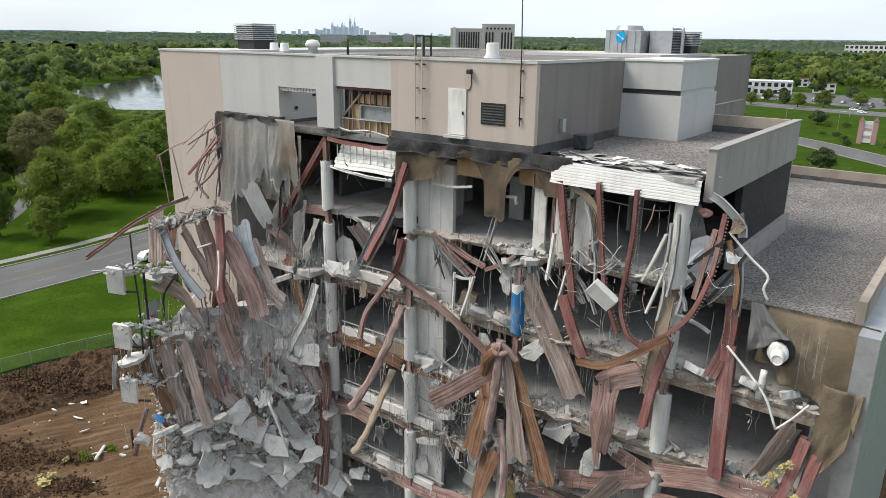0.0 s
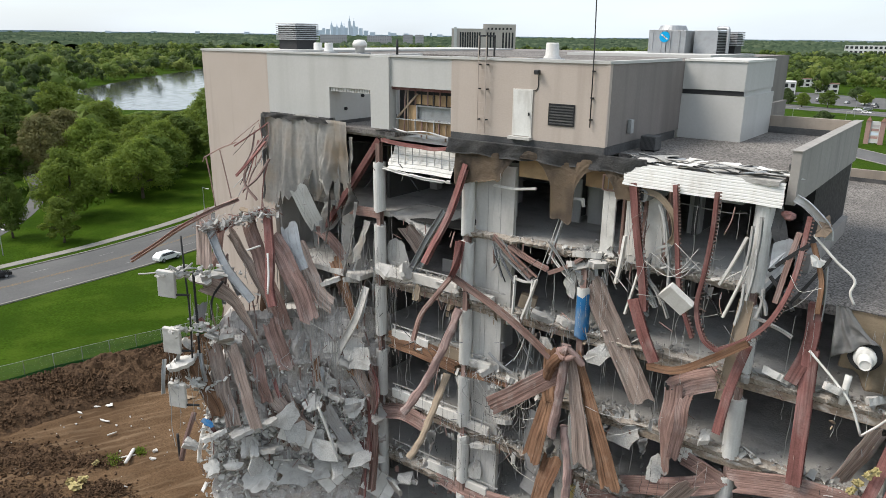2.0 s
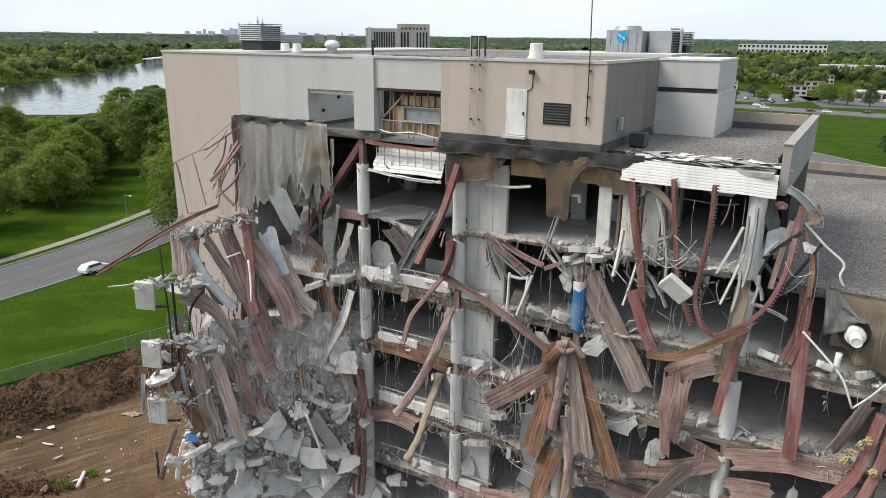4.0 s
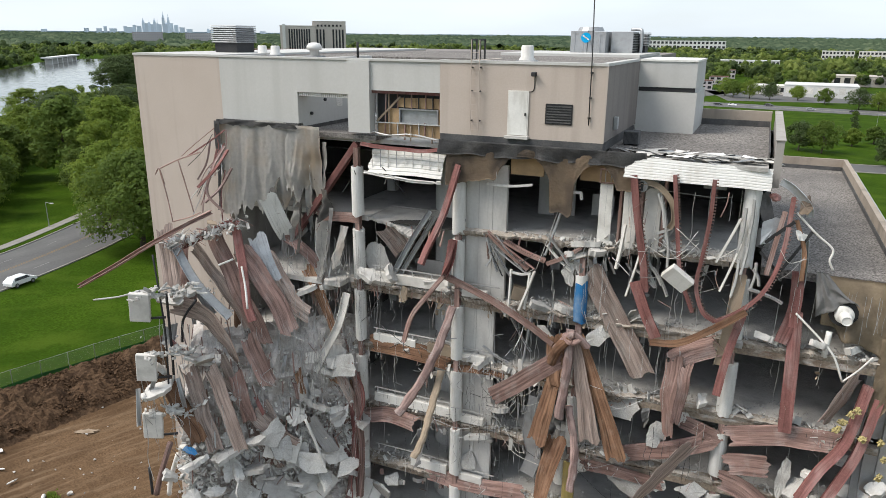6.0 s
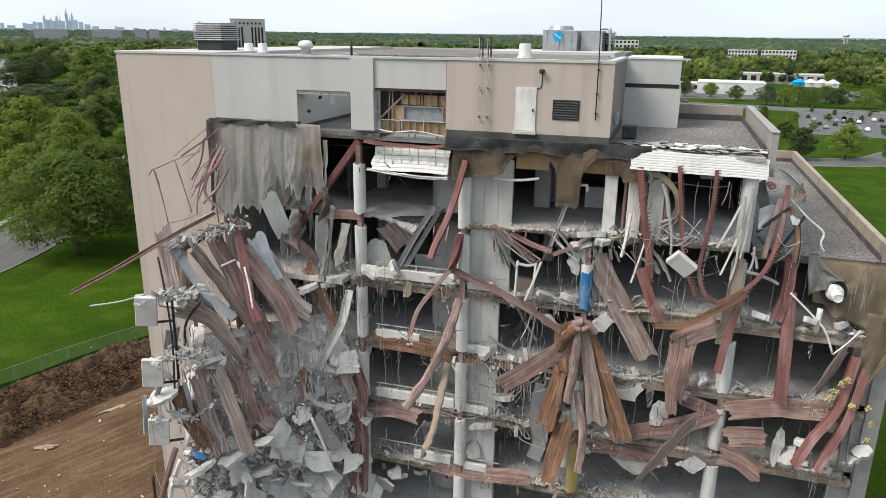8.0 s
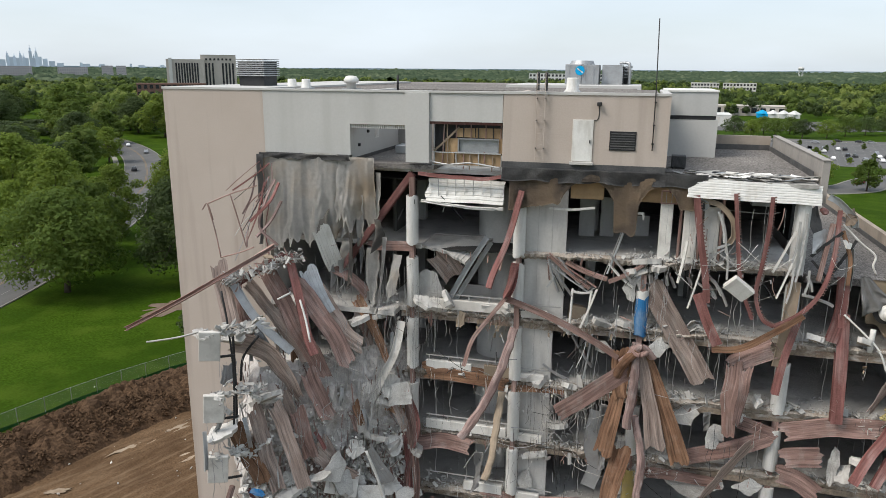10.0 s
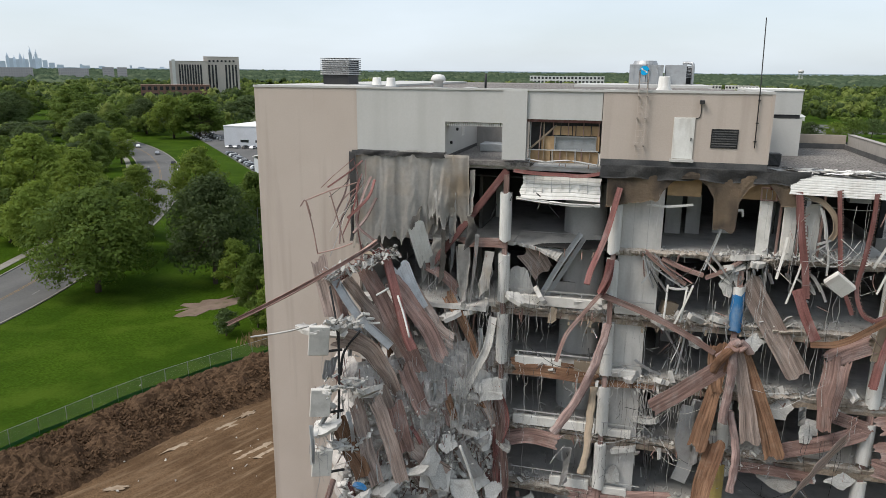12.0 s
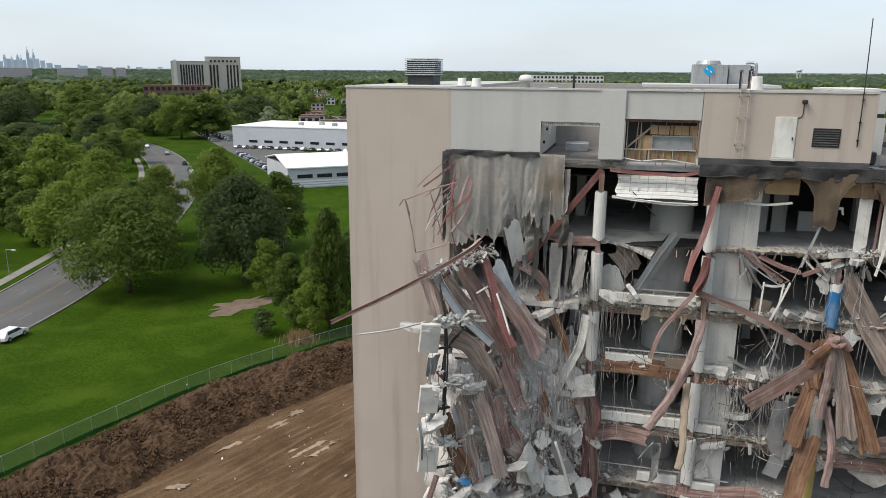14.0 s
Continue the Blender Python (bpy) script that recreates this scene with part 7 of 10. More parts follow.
cables("hanging_wires", "thin grey wires hanging over the rubble", 90, lambda r: in_wing(r, 18, 26, -0.6), (1.5, 4), 0.014, CABLE, 251, 0.25)
cables("hanging_wires", "thin pale wires hanging in the torn bays", 45, lambda r: (r.uniform(-22, -9), r.uniform(27.5, 28.2), r.choice((31, 27.3, 23.5, 19.8)) - r.uniform(0, 0.5)), (1, 3.4), 0.009, CABLE, 252, 0.05)
cables("hanging_wires", "tangle of pale wires by the core", 45, lambda r: (r.uniform(-22.5, -17), r.uniform(27.4, 28), r.uniform(18.5, 20.5)), (0.8, 2.6), 0.014, CABLE, 253, 0.22)
cables("hanging_wires", "thin wires hanging in the side bays", 24, lambda r: (r.uniform(-9, -3), r.uniform(27.8, 28.6), r.choice((26.8, 23.4, 19.7))), (1, 3), 0.008, CABLE, 254, 0.05)
rnd = random.Random(77)
mess = [Vector((x, y, z)) for x, y, z in (in_wing(rnd, 13, 24.5, 0.3) for _ in range(36))]
for i, c in enumerate(mess):
    d = Vector((rnd.gauss(0.35, 0.45), rnd.gauss(0, 0.3), -1)).normalized() * rnd.uniform(0.8, 2.0)
    if i % 3 == 0:
        deck("small torn strip of dusty steel deck", [c - d * 0.5, c, c + d * 0.5], rnd.uniform(0.35, 0.7), 2, 0.05, (0.75, 0.6, 0.2), rnd.uniform(-60, 60), rnd.choice((DECK, DECK, GALV, RUST)), 0.15, 300 + i, steps=4)
    elif i % 3 == 1:
        rod("bent thin bar sticking out of the debris", [c - d * 0.6, c + Vector((rnd.uniform(-0.2, 0.2), -0.1, 0)), c + d * 0.6], rnd.uniform(0.03, 0.07), rnd.choice((LIGHT_STEEL, GALV, PALE, DARK)), steps=3)
    else:
        beam("short twisted length of light steel", [c - d * 0.5, c + Vector((0.1, -0.1, 0)), c + d * 0.5], 0.2, 0.12, rnd.choice((RED, GALV, DECK, LIGHT_STEEL)), (0.8, 0.5, 0.2), rnd.uniform(-70, 70), "c", 4)
for i in range(26):
    z = rnd.choice((31, 27.3, 23.6, 19.8, 16))
    x = rnd.choice((rnd.uniform(-22, -14), rnd.uniform(-14.5, -9), rnd.uniform(-28, -23)))
    c = Vector((x, 27.9 - abs(rnd.gauss(0, 0.25)), z - rnd.uniform(0, 0.6)))
    d = Vector((rnd.gauss(0, 0.5), rnd.gauss(0, 0.2), -1)).normalized() * rnd.uniform(0.7, 1.9)
    rod("thin bent bar hanging from the floor edge", [c, c + d * 0.5 + Vector((rnd.uniform(-0.12, 0.12), 0, 0)), c + d], rnd.uniform(0.015, 0.035), rnd.choice((CABLE, DARK, DECK)), name="hanging_bar", category="bar", group="hanging bars", steps=3)

# long dusty sheets that shingle the fallen wing
for i in range(7):
    x, y, z = in_wing(rnd, 14.5, 19.5 if i % 3 else 22.5, 0.25 + 0.03 * i)
    x, y = max(x, -35.2), y + max(x, -35.2) - x
    d = Vector((0.33 + rnd.gauss(0, 0.12), 0.3, -0.95)).normalized() * rnd.uniform(2.4, 3.8)
    c = Vector((x, y, z))
    deck("long dust-covered deck sheet slipped down the fallen wing", [c - d * 0.5, c + Vector((0.08, -0.1, 0)), c + d * 0.5], rnd.uniform(0.4, 0.7), 2, 0.04, (0.75, 0.6, 0.25), rnd.uniform(-25, 25), rnd.choice((DUST_DECK, DUST_DECK, DECK, DUST_DECK)), 0.13, 400 + i)

# dust-covered plates of slab wedged in the wing
for i, (x, y, z, rx, ry, turn) in enumerate(((-34.58, 21.83, 20.29, 1.1, 0.5, (15, 0, 40)), (-29.38, 26.55, 19.58, 0.75, 0.7, (64, 6, 40)), (-30.4, 25.1, 17.7, 0.7, 0.9, (70, -10, 52)), (-29.05, 26.15, 16.09, 0.85, 0.6, (52, 8, 40)), (-30.74, 24.6, 16.51, 0.7, 0.6, (60, -12, 50)), (-31.49, 23.71, 11.9, 1.5, 1.1, (50, 10, 45)), (-32.87, 22.4, 11.8, 1.3, 0.9, (46, -8, 48)), (-33.33, 21.87, 13.87, 0.9, 0.7, (56, 16, 40)), (-34.87, 20.33, 12.56, 0.7, 0.5, (35, 4, 38)), (-34.04, 21.16, 12.67, 0.8, 0.4, (30, -14, 50)), (-29.19, 26.1, 13.47, 1.0, 0.7, (58, 20, 40)), (-30.83, 24.5, 14.0, 1.0, 0.8, (62, -18, 48)), (-28.46, 26.74, 12.6, 0.9, 0.7, (44, 12, 36)), (-30.41, 25.9, 19.6, 0.6, 0.6, (72, 0, 50)), (-33.6, 22.2, 15.6, 0.8, 0.6, (64, 10, 46)), (-30.2, 25.0, 12.3, 1.2, 0.8, (40, -10, 44)))):
    broken_slab("dust-covered plate of broken floor slab in the wing", (x, y, z), rx, ry, 0.2, turn, 620 + i, DUSTY, name="slab_plate", group="dusty slab plates", sides=11)


def striped_panel(c, turn):
    """A fallen white panel of three boards with open seams."""
    b = thing("board_panel", "fallen white panel of three seamed boards in the rubble", "wall panel", "fallen board panels", c)
    b.rotation_euler = [radians(v) for v in turn]
    for i in range(3):
        boxes("board", [(-0.98 + i * 0.66, -0.35 + i * 0.66, -0.7, 0.7, -0.05, 0.05)], PALE, b, bevel=0.02)
    boxes("batten", [(-0.98, 0.97, -0.5, -0.4, -0.1, -0.051), (-0.98, 0.97, 0.4, 0.5, -0.1, -0.051)], DECK, b)


for c, turn in (((-31.23, 23.7, 14.8), (62, 24, 40)), ((-29.85, 25.1, 11.84), (64, -38, 58)), ((-27.84, 27.0, 10.9), (58, 30, 30))):
    striped_panel(c, turn)
for i in range(3):
    beam("tangled dusty red strip hanging beside the column", [(-28.66 + 0.12 * i, 26.8 - 0.1 * i, 19.4), (-28.05 + 0.15 * i, 26.9, 17.05), (-28.25 - 0.1 * i, 26.7, 14.37), (-28.75 + 0.2 * i, 26.2, 10.2)], 0.22, 0.08, (DECK, PINK, RED)[i], (1, 0.3, 0), 60 * i - 40, "c", 6, name="twisted_strip", group="twisted strips", seed=31 + i)
cables("hanging_wires", "curtain of thin pale wires hanging over the dusty slabs", 120, lambda r: (lambda p: (p[0], p[1] - 0.3, p[2]))(in_wing(r, 17.5, 22.5, -0.3) if r.random() < 0.3 else (r.uniform(-32.4, -29.2), r.uniform(24.6, 26.4), r.uniform(18.5, 22))), (1.6, 5), 0.012, CABLE, 255, 0.16)

# junk heaped on the wing's torn top edge
for name, label, count, size, m, seed, squash, stretch in (("top_junk", "pale splinters heaped on the wing's torn top", 150, 0.12, PLASTER, 801, 0.3, 3), ("top_junk", "bent light strips heaped on the wing's torn top", 90, 0.035, LIGHT_STEEL, 802, 0.5, 22), ("top_junk", "rusty strips heaped on the wing's torn top", 70, 0.045, DECK, 803, 0.4, 16)):
    rubble(name, label, count, lambda r: (lambda u: (-36.9 + 2.9 * u + r.gauss(0, 0.2), 22.2 + 3.0 * u + r.gauss(0, 0.25), 26.35 + 0.95 * u + r.gauss(0, 0.18)))(r.random()), size, m, seed, squash, stretch)
broken_slab("torn piece of orange-tan board on the wing's top", (-35.2, 24.0, 27.4), 0.4, 0.25, 0.06, (30, 20, 10), 808, TAN, sides=6)

# tangle of strips beside the tarpaulin
for i in range(16):
    a = Vector((-36.9 + rnd.uniform(-0.4, 0.5), 26.9 + rnd.uniform(-0.8, 0.4), rnd.uniform(29.5, 32.1)))
    b = a + Vector((rnd.uniform(-1.6, 0.9), rnd.uniform(-1.6, -0.2), rnd.uniform(-3.2, -1.4)))
    m = a.lerp(b, 0.5) + Vector((rnd.uniform(-0.35, 0.35), rnd.uniform(-0.3, 0.2), rnd.uniform(-0.3, 0.3)))
    if i % 2:
        beam("thin twisted strip dangling beside the tarpaulin", [a, m, b], rnd.uniform(0.06, 0.12), 0.04, (PALE, PINK, GALV, RED)[i % 4], (1, 0.3, 0), rnd.uniform(-90, 90), "c", 5, name="twisted_strip", group="twisted strips")
    else:
        rod("thin bent rod dangling beside the tarpaulin", [a, m, b], rnd.uniform(0.015, 0.03), (GALV, DARK, PALE, RED)[i // 2 % 4], name="dangling_rod", category="rod", group="dangling rods")

# the top floor's broken plate between the columns
bm, rows_ = bmesh.new(), []
for i in range(47):
    u = i / 46
    back, front = Vector((-28.05 + 3.65 * u, 31.12, 27.58)), Vector((-28.05 + 2.55 * u, 28.3, 27.5 - 0.8 * u ** 1.5))
    front.y += 0.22 * noise.noise(Vector((u * 6, 0, 0))) + 0.12 * noise.noise(Vector((u * 23, 2, 0))) + 0.25 * math.sin(u * math.pi)
    row = []
    for j in range(9):
        p = back.lerp(front, j / 8)
        p.z = back.z + (front.z - back.z) * (j / 8) ** 1.4 + 0.02 * noise.noise(Vector((p.x * 2, j * 0.5, 0)))
        row.append(tuple(p))
    rows_.append([bm.verts.new(p) for p in row] + [bm.verts.new((p[0], p[1] + 0.04, p[2] - 0.16)) for p in reversed(row)])
for p, q in zip(rows_, rows_[1:]):
    for j in range(18):
        bm.faces.new((p[j], q[j], q[(j + 1) % 18], p[(j + 1) % 18]))
bm.faces.new(rows_[0]), bm.faces.new(rows_[-1])
part("sagging_slab", bm, FLOOR, None, "large cracked plate of floor slab sagging from its edge", category="concrete piece")

# ragged lips, bars and scraps along each torn floor edge
LIP = mat("raw_broken_concrete", (0.52, 0.48, 0.43), (0.36, 0.31, 0.255), 0.95, 1.6, bump=1.0, stain=(0.22, 0.165, 0.125), amount=0.7, jitter=0, fine=8, grit=0.6, dark=0.45)
for k, z in enumerate(LEVELS[:6]):
    bm, prev = bmesh.new(), None
    x0, x1 = (-22.6, -8.6) if k == 0 else (-28.9, -2.6)
    for i in range(int((x1 - x0) / 0.085)):
        x = x0 + i * 0.085
        w = 1 - 0.78 * min(1, max(0, (x + 13.2) / 1.6))
        o = 28.12 - 0.14 * w + w * (0.28 * noise.noise(Vector((x * 0.7, z, 0))) + 0.2 * noise.noise(Vector((x * 2.9, z, 3))) + 0.13 * noise.noise(Vector((x * 8.1, z, 6))))
        b = z - 0.3 + w * (0.22 * noise.noise(Vector((x * 1.3, 2, z))) + 0.12 * noise.noise(Vector((x * 6.5, 5, z))))
        u = 0.03 + 0.05 * noise.noise(Vector((x * 5, 9, z)))
        cur = [bm.verts.new(v) for v in ((x, 28.7, z + 0.012), (x, 28.3, z + u + 0.02), (x, o, z + u - 0.05), (x, o + 0.06 + 0.1 * noise.noise(Vector((x * 9, 1, z))), (z + b) / 2), (x, 28.24, b))]
        if prev:
            for p, q, v, w in zip(prev, cur, cur[1:], prev[1:]):
                bm.faces.new((p, q, v, w))
        prev = cur
    tagged(part("broken_slab_lip", bm, LIP, None, "raw ragged lip of a broken concrete floor"), category="concrete", kind="stuff")
    busy = lambda r, k=k: r.choice((r.uniform(-28.4, -22), r.gauss(-18.5 + k * 0.4, 0.9), r.gauss(-14.8, 0.6), r.gauss(-20.8, 0.5), r.gauss(-23.2, 0.5), r.uniform(-28.4, -22), r.gauss(-18.5, 1.2), r.gauss(-4.2, 0.6))) if k else r.choice((r.uniform(-20, -9), r.gauss(-14.8, 0.8), r.gauss(-15.6, 0.5)))
    rubble("edge_crumbs", "small pale crumbs of concrete on the floor edge", 420, lambda r, z=z, busy=busy: (busy(r), 28.02 + abs(r.gauss(0, 0.45)), z + 0.03 + abs(r.gauss(0, 0.03))), 0.06, DUSTY, 700 + k, 0.6)
    rubble("edge_crumbs", "white plaster chips on the floor edge", 60, lambda r, z=z, busy=busy: (busy(r), 27.98 + abs(r.gauss(0, 0.4)), z + 0.08 + abs(r.gauss(0, 0.1))), 0.12, PALE, 710 + k, 0.3)
    rubble("edge_bars", "thin bent bars sticking out of the floor edge", 44, lambda r, z=z, busy=busy: (busy(r), 28.0 - abs(r.gauss(0, 0.1)), z - 0.1 - r.random() * 0.3), 0.017, DECK if k % 2 else DARK, 720 + k, 0.9, 40, 0.5)
    rubble("edge_bars", "thin pale conduits and studs hanging at the floor edge", 30, lambda r, z=z, busy=busy: (busy(r), 28.0 - abs(r.gauss(0, 0.1)), z + 0.1 - r.random() * 0.45), 0.02, LIGHT_STEEL if k % 2 else PALE, 730 + k, 0.8, 38, 0.7)
    rubble("edge_scraps", "torn scraps of board and foil hanging under the floor edge", 34, lambda r, z=z, busy=busy: (busy(r), 28.0 - abs(r.gauss(0, 0.12)), z - 0.35 - abs(r.gauss(0, 0.35))), 0.14, (GALV, TAN, PALE, DUSTY, DECK, TAN)[k], 740 + k, 0.12, 3, 0.4)
    cables("edge_wires", "loose thin wires drooping from the floor edge", 20, lambda r, z=z, busy=busy: (busy(r), 27.9, z - 0.1 - 0.3 * r.random()), (0.9, 3.2), 0.008, CABLE, 750 + k, 0.1)

# fine wires knotted into the wreck
for i, (x, z, sx, sz, count, m) in enumerate(((-19.5, 20.6, 1.8, 0.6, 70, CABLE), (-16.8, 24.6, 1.4, 1.3, 50, LIGHT_STEEL), (-25.4, 21.5, 1.6, 1.6, 50, CABLE), (-11.3, 25.2, 1.6, 1.4, 45, CABLE), (-18.2, 17.0, 3.0, 1.5, 60, DARK), (-11.5, 20.0, 2.5, 2.0, 40, DARK), (-27.6, 25.0, 0.8, 2.0, 50, CABLE), (-30.5, 22.0, 1.6, 3.0, 90, CABLE), (-23.0, 17.5, 1.6, 2.0, 60, DARK), (-13.2, 29.8, 0.5, 0.8, 24, CABLE))):
    cables("tangled_wires", "thin wires knotted into the torn steel", count // 3, lambda r, x=x, z=z, sx=sx, sz=sz: (r.gauss(x, sx), 27.55 + r.gauss(0, 0.25) - (max(0, -28 - x) * 0.75), r.gauss(z, sz)), (1.0, 3.2), 0.009, m, 270 + i, 0.1)
    rubble("splinters", "thin splinters and rods caught in the wreck", count // 3, lambda r, x=x, z=z, sx=sx, sz=sz: (r.gauss(x, sx * 1.3), 27.6 + r.gauss(0, 0.3) - (max(0, -28 - x) * 0.75), r.gauss(z, sz)), 0.03, (GALV, DECK, DARK, DECK)[i % 4], 290 + i, 0.5, 24)

# long slack cables looped through the wreck
rnd = random.Random(91)
for i in range(34):
    x, z = rnd.choice(((-20.5, 20.0), (-18.0, 19.8), (-17.0, 23.6), (-13.5, 20.6), (-19.5, 16.4), (-13.8, 16.0), (-24.0, 17.0), (-9.5, 26.8), (-12.0, 28.5), (-26.5, 23.0), (-7.2, 28.6)))
    p = Vector((x + rnd.gauss(0, 0.8), 27.4 + rnd.gauss(0, 0.2), z + rnd.gauss(0, 0.5)))
    q = p + Vector((rnd.choice((-1, 1)) * rnd.uniform(0.8, 3.4), rnd.gauss(0, 0.2), rnd.uniform(-1.4, 0.6)))
    m = p.lerp(q, rnd.uniform(0.35, 0.65)) - Vector((0, 0, rnd.uniform(0.15, 0.9)))
    rod("slack pale cable looped through the torn steel", [p, m, q], rnd.uniform(0.008, 0.016), rnd.choice((CABLE, CABLE, PALE, DARK)), name="slack_cable", category="cable", group="slack cables", steps=7, seg=5)

# ---------- ground and distance ----------
GRASS = mat("mown_grass", (0.048, 0.092, 0.007), (0.024, 0.054, 0.004), 0.95, 0.11, bump=0.7, stain=(0.07, 0.108, 0.012), amount=0.45, jitter=0, fine=30, grit=0.9, dark=0.45, spec=0.02)
MUD = mat("churned_mud", (0.185, 0.118, 0.069), (0.082, 0.05, 0.029), 0.95, 0.16, bump=1.0, stain=(0.21, 0.148, 0.095), amount=0.6, stretch=(0.7, 7.0, 1), turn=66, jitter=0, fine=40, grit=0.9, dark=0.4, spec=0.02)
MOUND = mat("dark_soil", (0.105, 0.068, 0.043), (0.145, 0.09, 0.055), 0.95, 0.35, bump=1.0, stain=(0.055, 0.036, 0.026), amount=0.7, jitter=0, fine=14, grit=0.9, dark=0.4, spec=0.02)
ASPHALT = mat("worn_asphalt", (0.125, 0.123, 0.12), (0.10, 0.10, 0.10), 0.9, 0.12, bump=0.2, stain=(0.165, 0.16, 0.155), stretch=(1, 0.25, 1), jitter=0.06, fine=25)
PAVING = mat("pale_concrete_paving", (0.27, 0.255, 0.225), (0.22, 0.21, 0.19), 0.9, 0.4, bump=0.2, stain=(0.15, 0.14, 0.12), jitter=0)
MARK = mat("road_paint", (0.3, 0.3, 0.28), (0.2, 0.2, 0.19), 0.8, 1, jitter=0)
MARK_Y = mat("yellow_road_paint", (0.26, 0.17, 0.07), (0.17, 0.12, 0.07), 0.8, 1, jitter=0)
WATER = mat("river_water", (0.05, 0.055, 0.05), (0.06, 0.062, 0.055), 0.12, 0.02, bump=0.05, jitter=0, spec=0.5)
BARK = mat("tree_bark", (0.10, 0.08, 0.06), (0.07, 0.055, 0.04), 0.95, 2.0, bump=0.8, jitter=0.2)
LEAF = leaves("tree_leaves", (0.15, 0.205, 0.034), (0.095, 0.145, 0.024), (0.24, 0.31, 0.05), hole=5.0, gap=0.42)
WOOD = leaves("woodland_leaves", (0.15, 0.2, 0.042), (0.07, 0.11, 0.026), (0.14, 0.2, 0.04), 0.03, 4.5, 0.42)
# Greyer, bluer green than the near leaves: distance haze put into the colour.
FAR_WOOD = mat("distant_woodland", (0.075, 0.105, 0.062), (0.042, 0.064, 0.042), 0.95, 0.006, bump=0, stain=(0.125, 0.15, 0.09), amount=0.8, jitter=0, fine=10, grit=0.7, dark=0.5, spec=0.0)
TWEED = mat("dry_grass", (0.26, 0.18, 0.09), (0.18, 0.13, 0.065), 0.95, 0.8, bump=0.4, jitter=0)
BARE = mat("bare_soil_patch", (0.205, 0.155, 0.125), (0.15, 0.11, 0.085), 0.95, 0.5, bump=0.5, stain=(0.06, 0.08, 0.02), jitter=0, spec=0.05)

bm = bmesh.new()
radii = [0, 40, 90, 160, 260, 420, 650, 1000, 1600, 2400, 3100, 3700, 4300, 4800]
rise = [0, 0, 0, 0, 0, 0, 0, 0, 0, 4, 10, 17, 24, 30]
rows = []
for r, h in zip(radii[1:], rise[1:]):
    row = []
    for i in range(72):
        a = 2 * math.pi * i / 72
        w = 1 + 0.3 * math.sin(3 * a + r * 0.001) + 0.2 * math.sin(7 * a)
        row.append(bm.verts.new((r * math.cos(a), r * math.sin(a), h * w)))
    rows.append(row)
mid = bm.verts.new((0, 0, 0))
for i in range(72):
    bm.faces.new((mid, rows[0][i], rows[0][(i + 1) % 72]))
    for a, b in zip(rows, rows[1:]):
        bm.faces.new((a[i], b[i], b[(i + 1) % 72], a[(i + 1) % 72]))
part("ground", bm, GRASS, None, "green lawns and open ground reaching the horizon", smooth=True, kind="structure")


def strip(name, line, left, right, z, material, label, thick=0.0, parent=None):
    """A band along a line, from the offset left to the offset right of it."""
    bm, prev = bmesh.new(), None
    pts = smooth_line([(x, y, 0) for x, y in line], 8)
    for i, c in enumerate(pts):
        t = (pts[min(i + 1, len(pts) - 1)] - pts[max(i - 1, 0)]).normalized()
        nrm = Vector((-t.y, t.x, 0))
        a, b = c + nrm * left, c - nrm * right
        cur = [bm.verts.new((a.x, a.y, z)), bm.verts.new((b.x, b.y, z))]
        if thick:
            cur += [bm.verts.new((b.x, b.y, z - thick)), bm.verts.new((a.x, a.y, z - thick))]
        if prev:
            n = len(cur)
            for k in range(n if thick else 1):
                bm.faces.new((prev[k], cur[k], cur[(k + 1) % n], prev[(k + 1) % n]))
        prev = cur
    return part(name, bm, material, parent, label, kind="" if parent else "structure")


def dashes(name, line, off, z, dash, gap, w, material, parent):
    bm = bmesh.new()
    pts = smooth_line([(x, y, 0) for x, y in line], 30)
    run = 0.0
    for a, b in zip(pts, pts[1:]):
        d = (b - a).length
        if run % (dash + gap) < dash:
            t = (b - a).normalized()
            nrm = Vector((-t.y, t.x, 0))
            q = [a + nrm * (off + w), b + nrm * (off + w), b + nrm * (off - w), a + nrm * (off - w)]
            bm.faces.new([bm.verts.new((v.x, v.y, z)) for v in q])
        run += d
    part(name, bm, material, parent)


ROAD = [(-114, -160), (-115.5, -40), (-116, 40), (-118.5, 68), (-126, 94), (-144, 138), (-176, 194), (-232, 262), (-300, 318), (-400, 380)]
road = strip("road", ROAD, 7.4, 7.4, 0.06, ASPHALT, "grey asphalt road with worn lane lines")
dashes("centre_line", ROAD, 0.15, 0.066, 9, 0.01, 0.07, MARK_Y, road)
dashes("centre_line", ROAD, -0.25, 0.066, 9, 0.01, 0.07, MARK_Y, road)
for off in (3.7, -3.7):
    dashes("lane_line", ROAD, off, 0.066, 3, 9, 0.055, MARK, road)
strip("kerb_far", ROAD, 7.7, -7.4, 0.2, PAVING, "pale concrete kerb", 0.25)
strip("kerb_near", ROAD, -7.4, 7.7, 0.2, PAVING, "pale concrete kerb", 0.25)
strip("pavement", ROAD, 11.6, -9.6, 0.1, PAVING, "pale concrete footpath beside the road", 0.15)
strip("path", [(-134, 30), (-150, 52), (-175, 70), (-215, 85)], 1.6, 1.6, 0.04, ASPHALT, "narrow asphalt path through the park")
strip("water", [(-380, 165), (-425, 225), (-475, 290), (-555, 372), (-635, 470), (-770, 615), (-920, 780)], 52, 84, 0.12, WATER, "still grey river")
RIGHT_ROAD = [(-260, 420), (-130, 352), (-62, 306), (-24, 268), (8, 240), (48, 246), (70, 275), (120, 320)]
r2 = strip("road_east", RIGHT_ROAD, 7, 7, 0.06, ASPHALT, "curving grey access road")
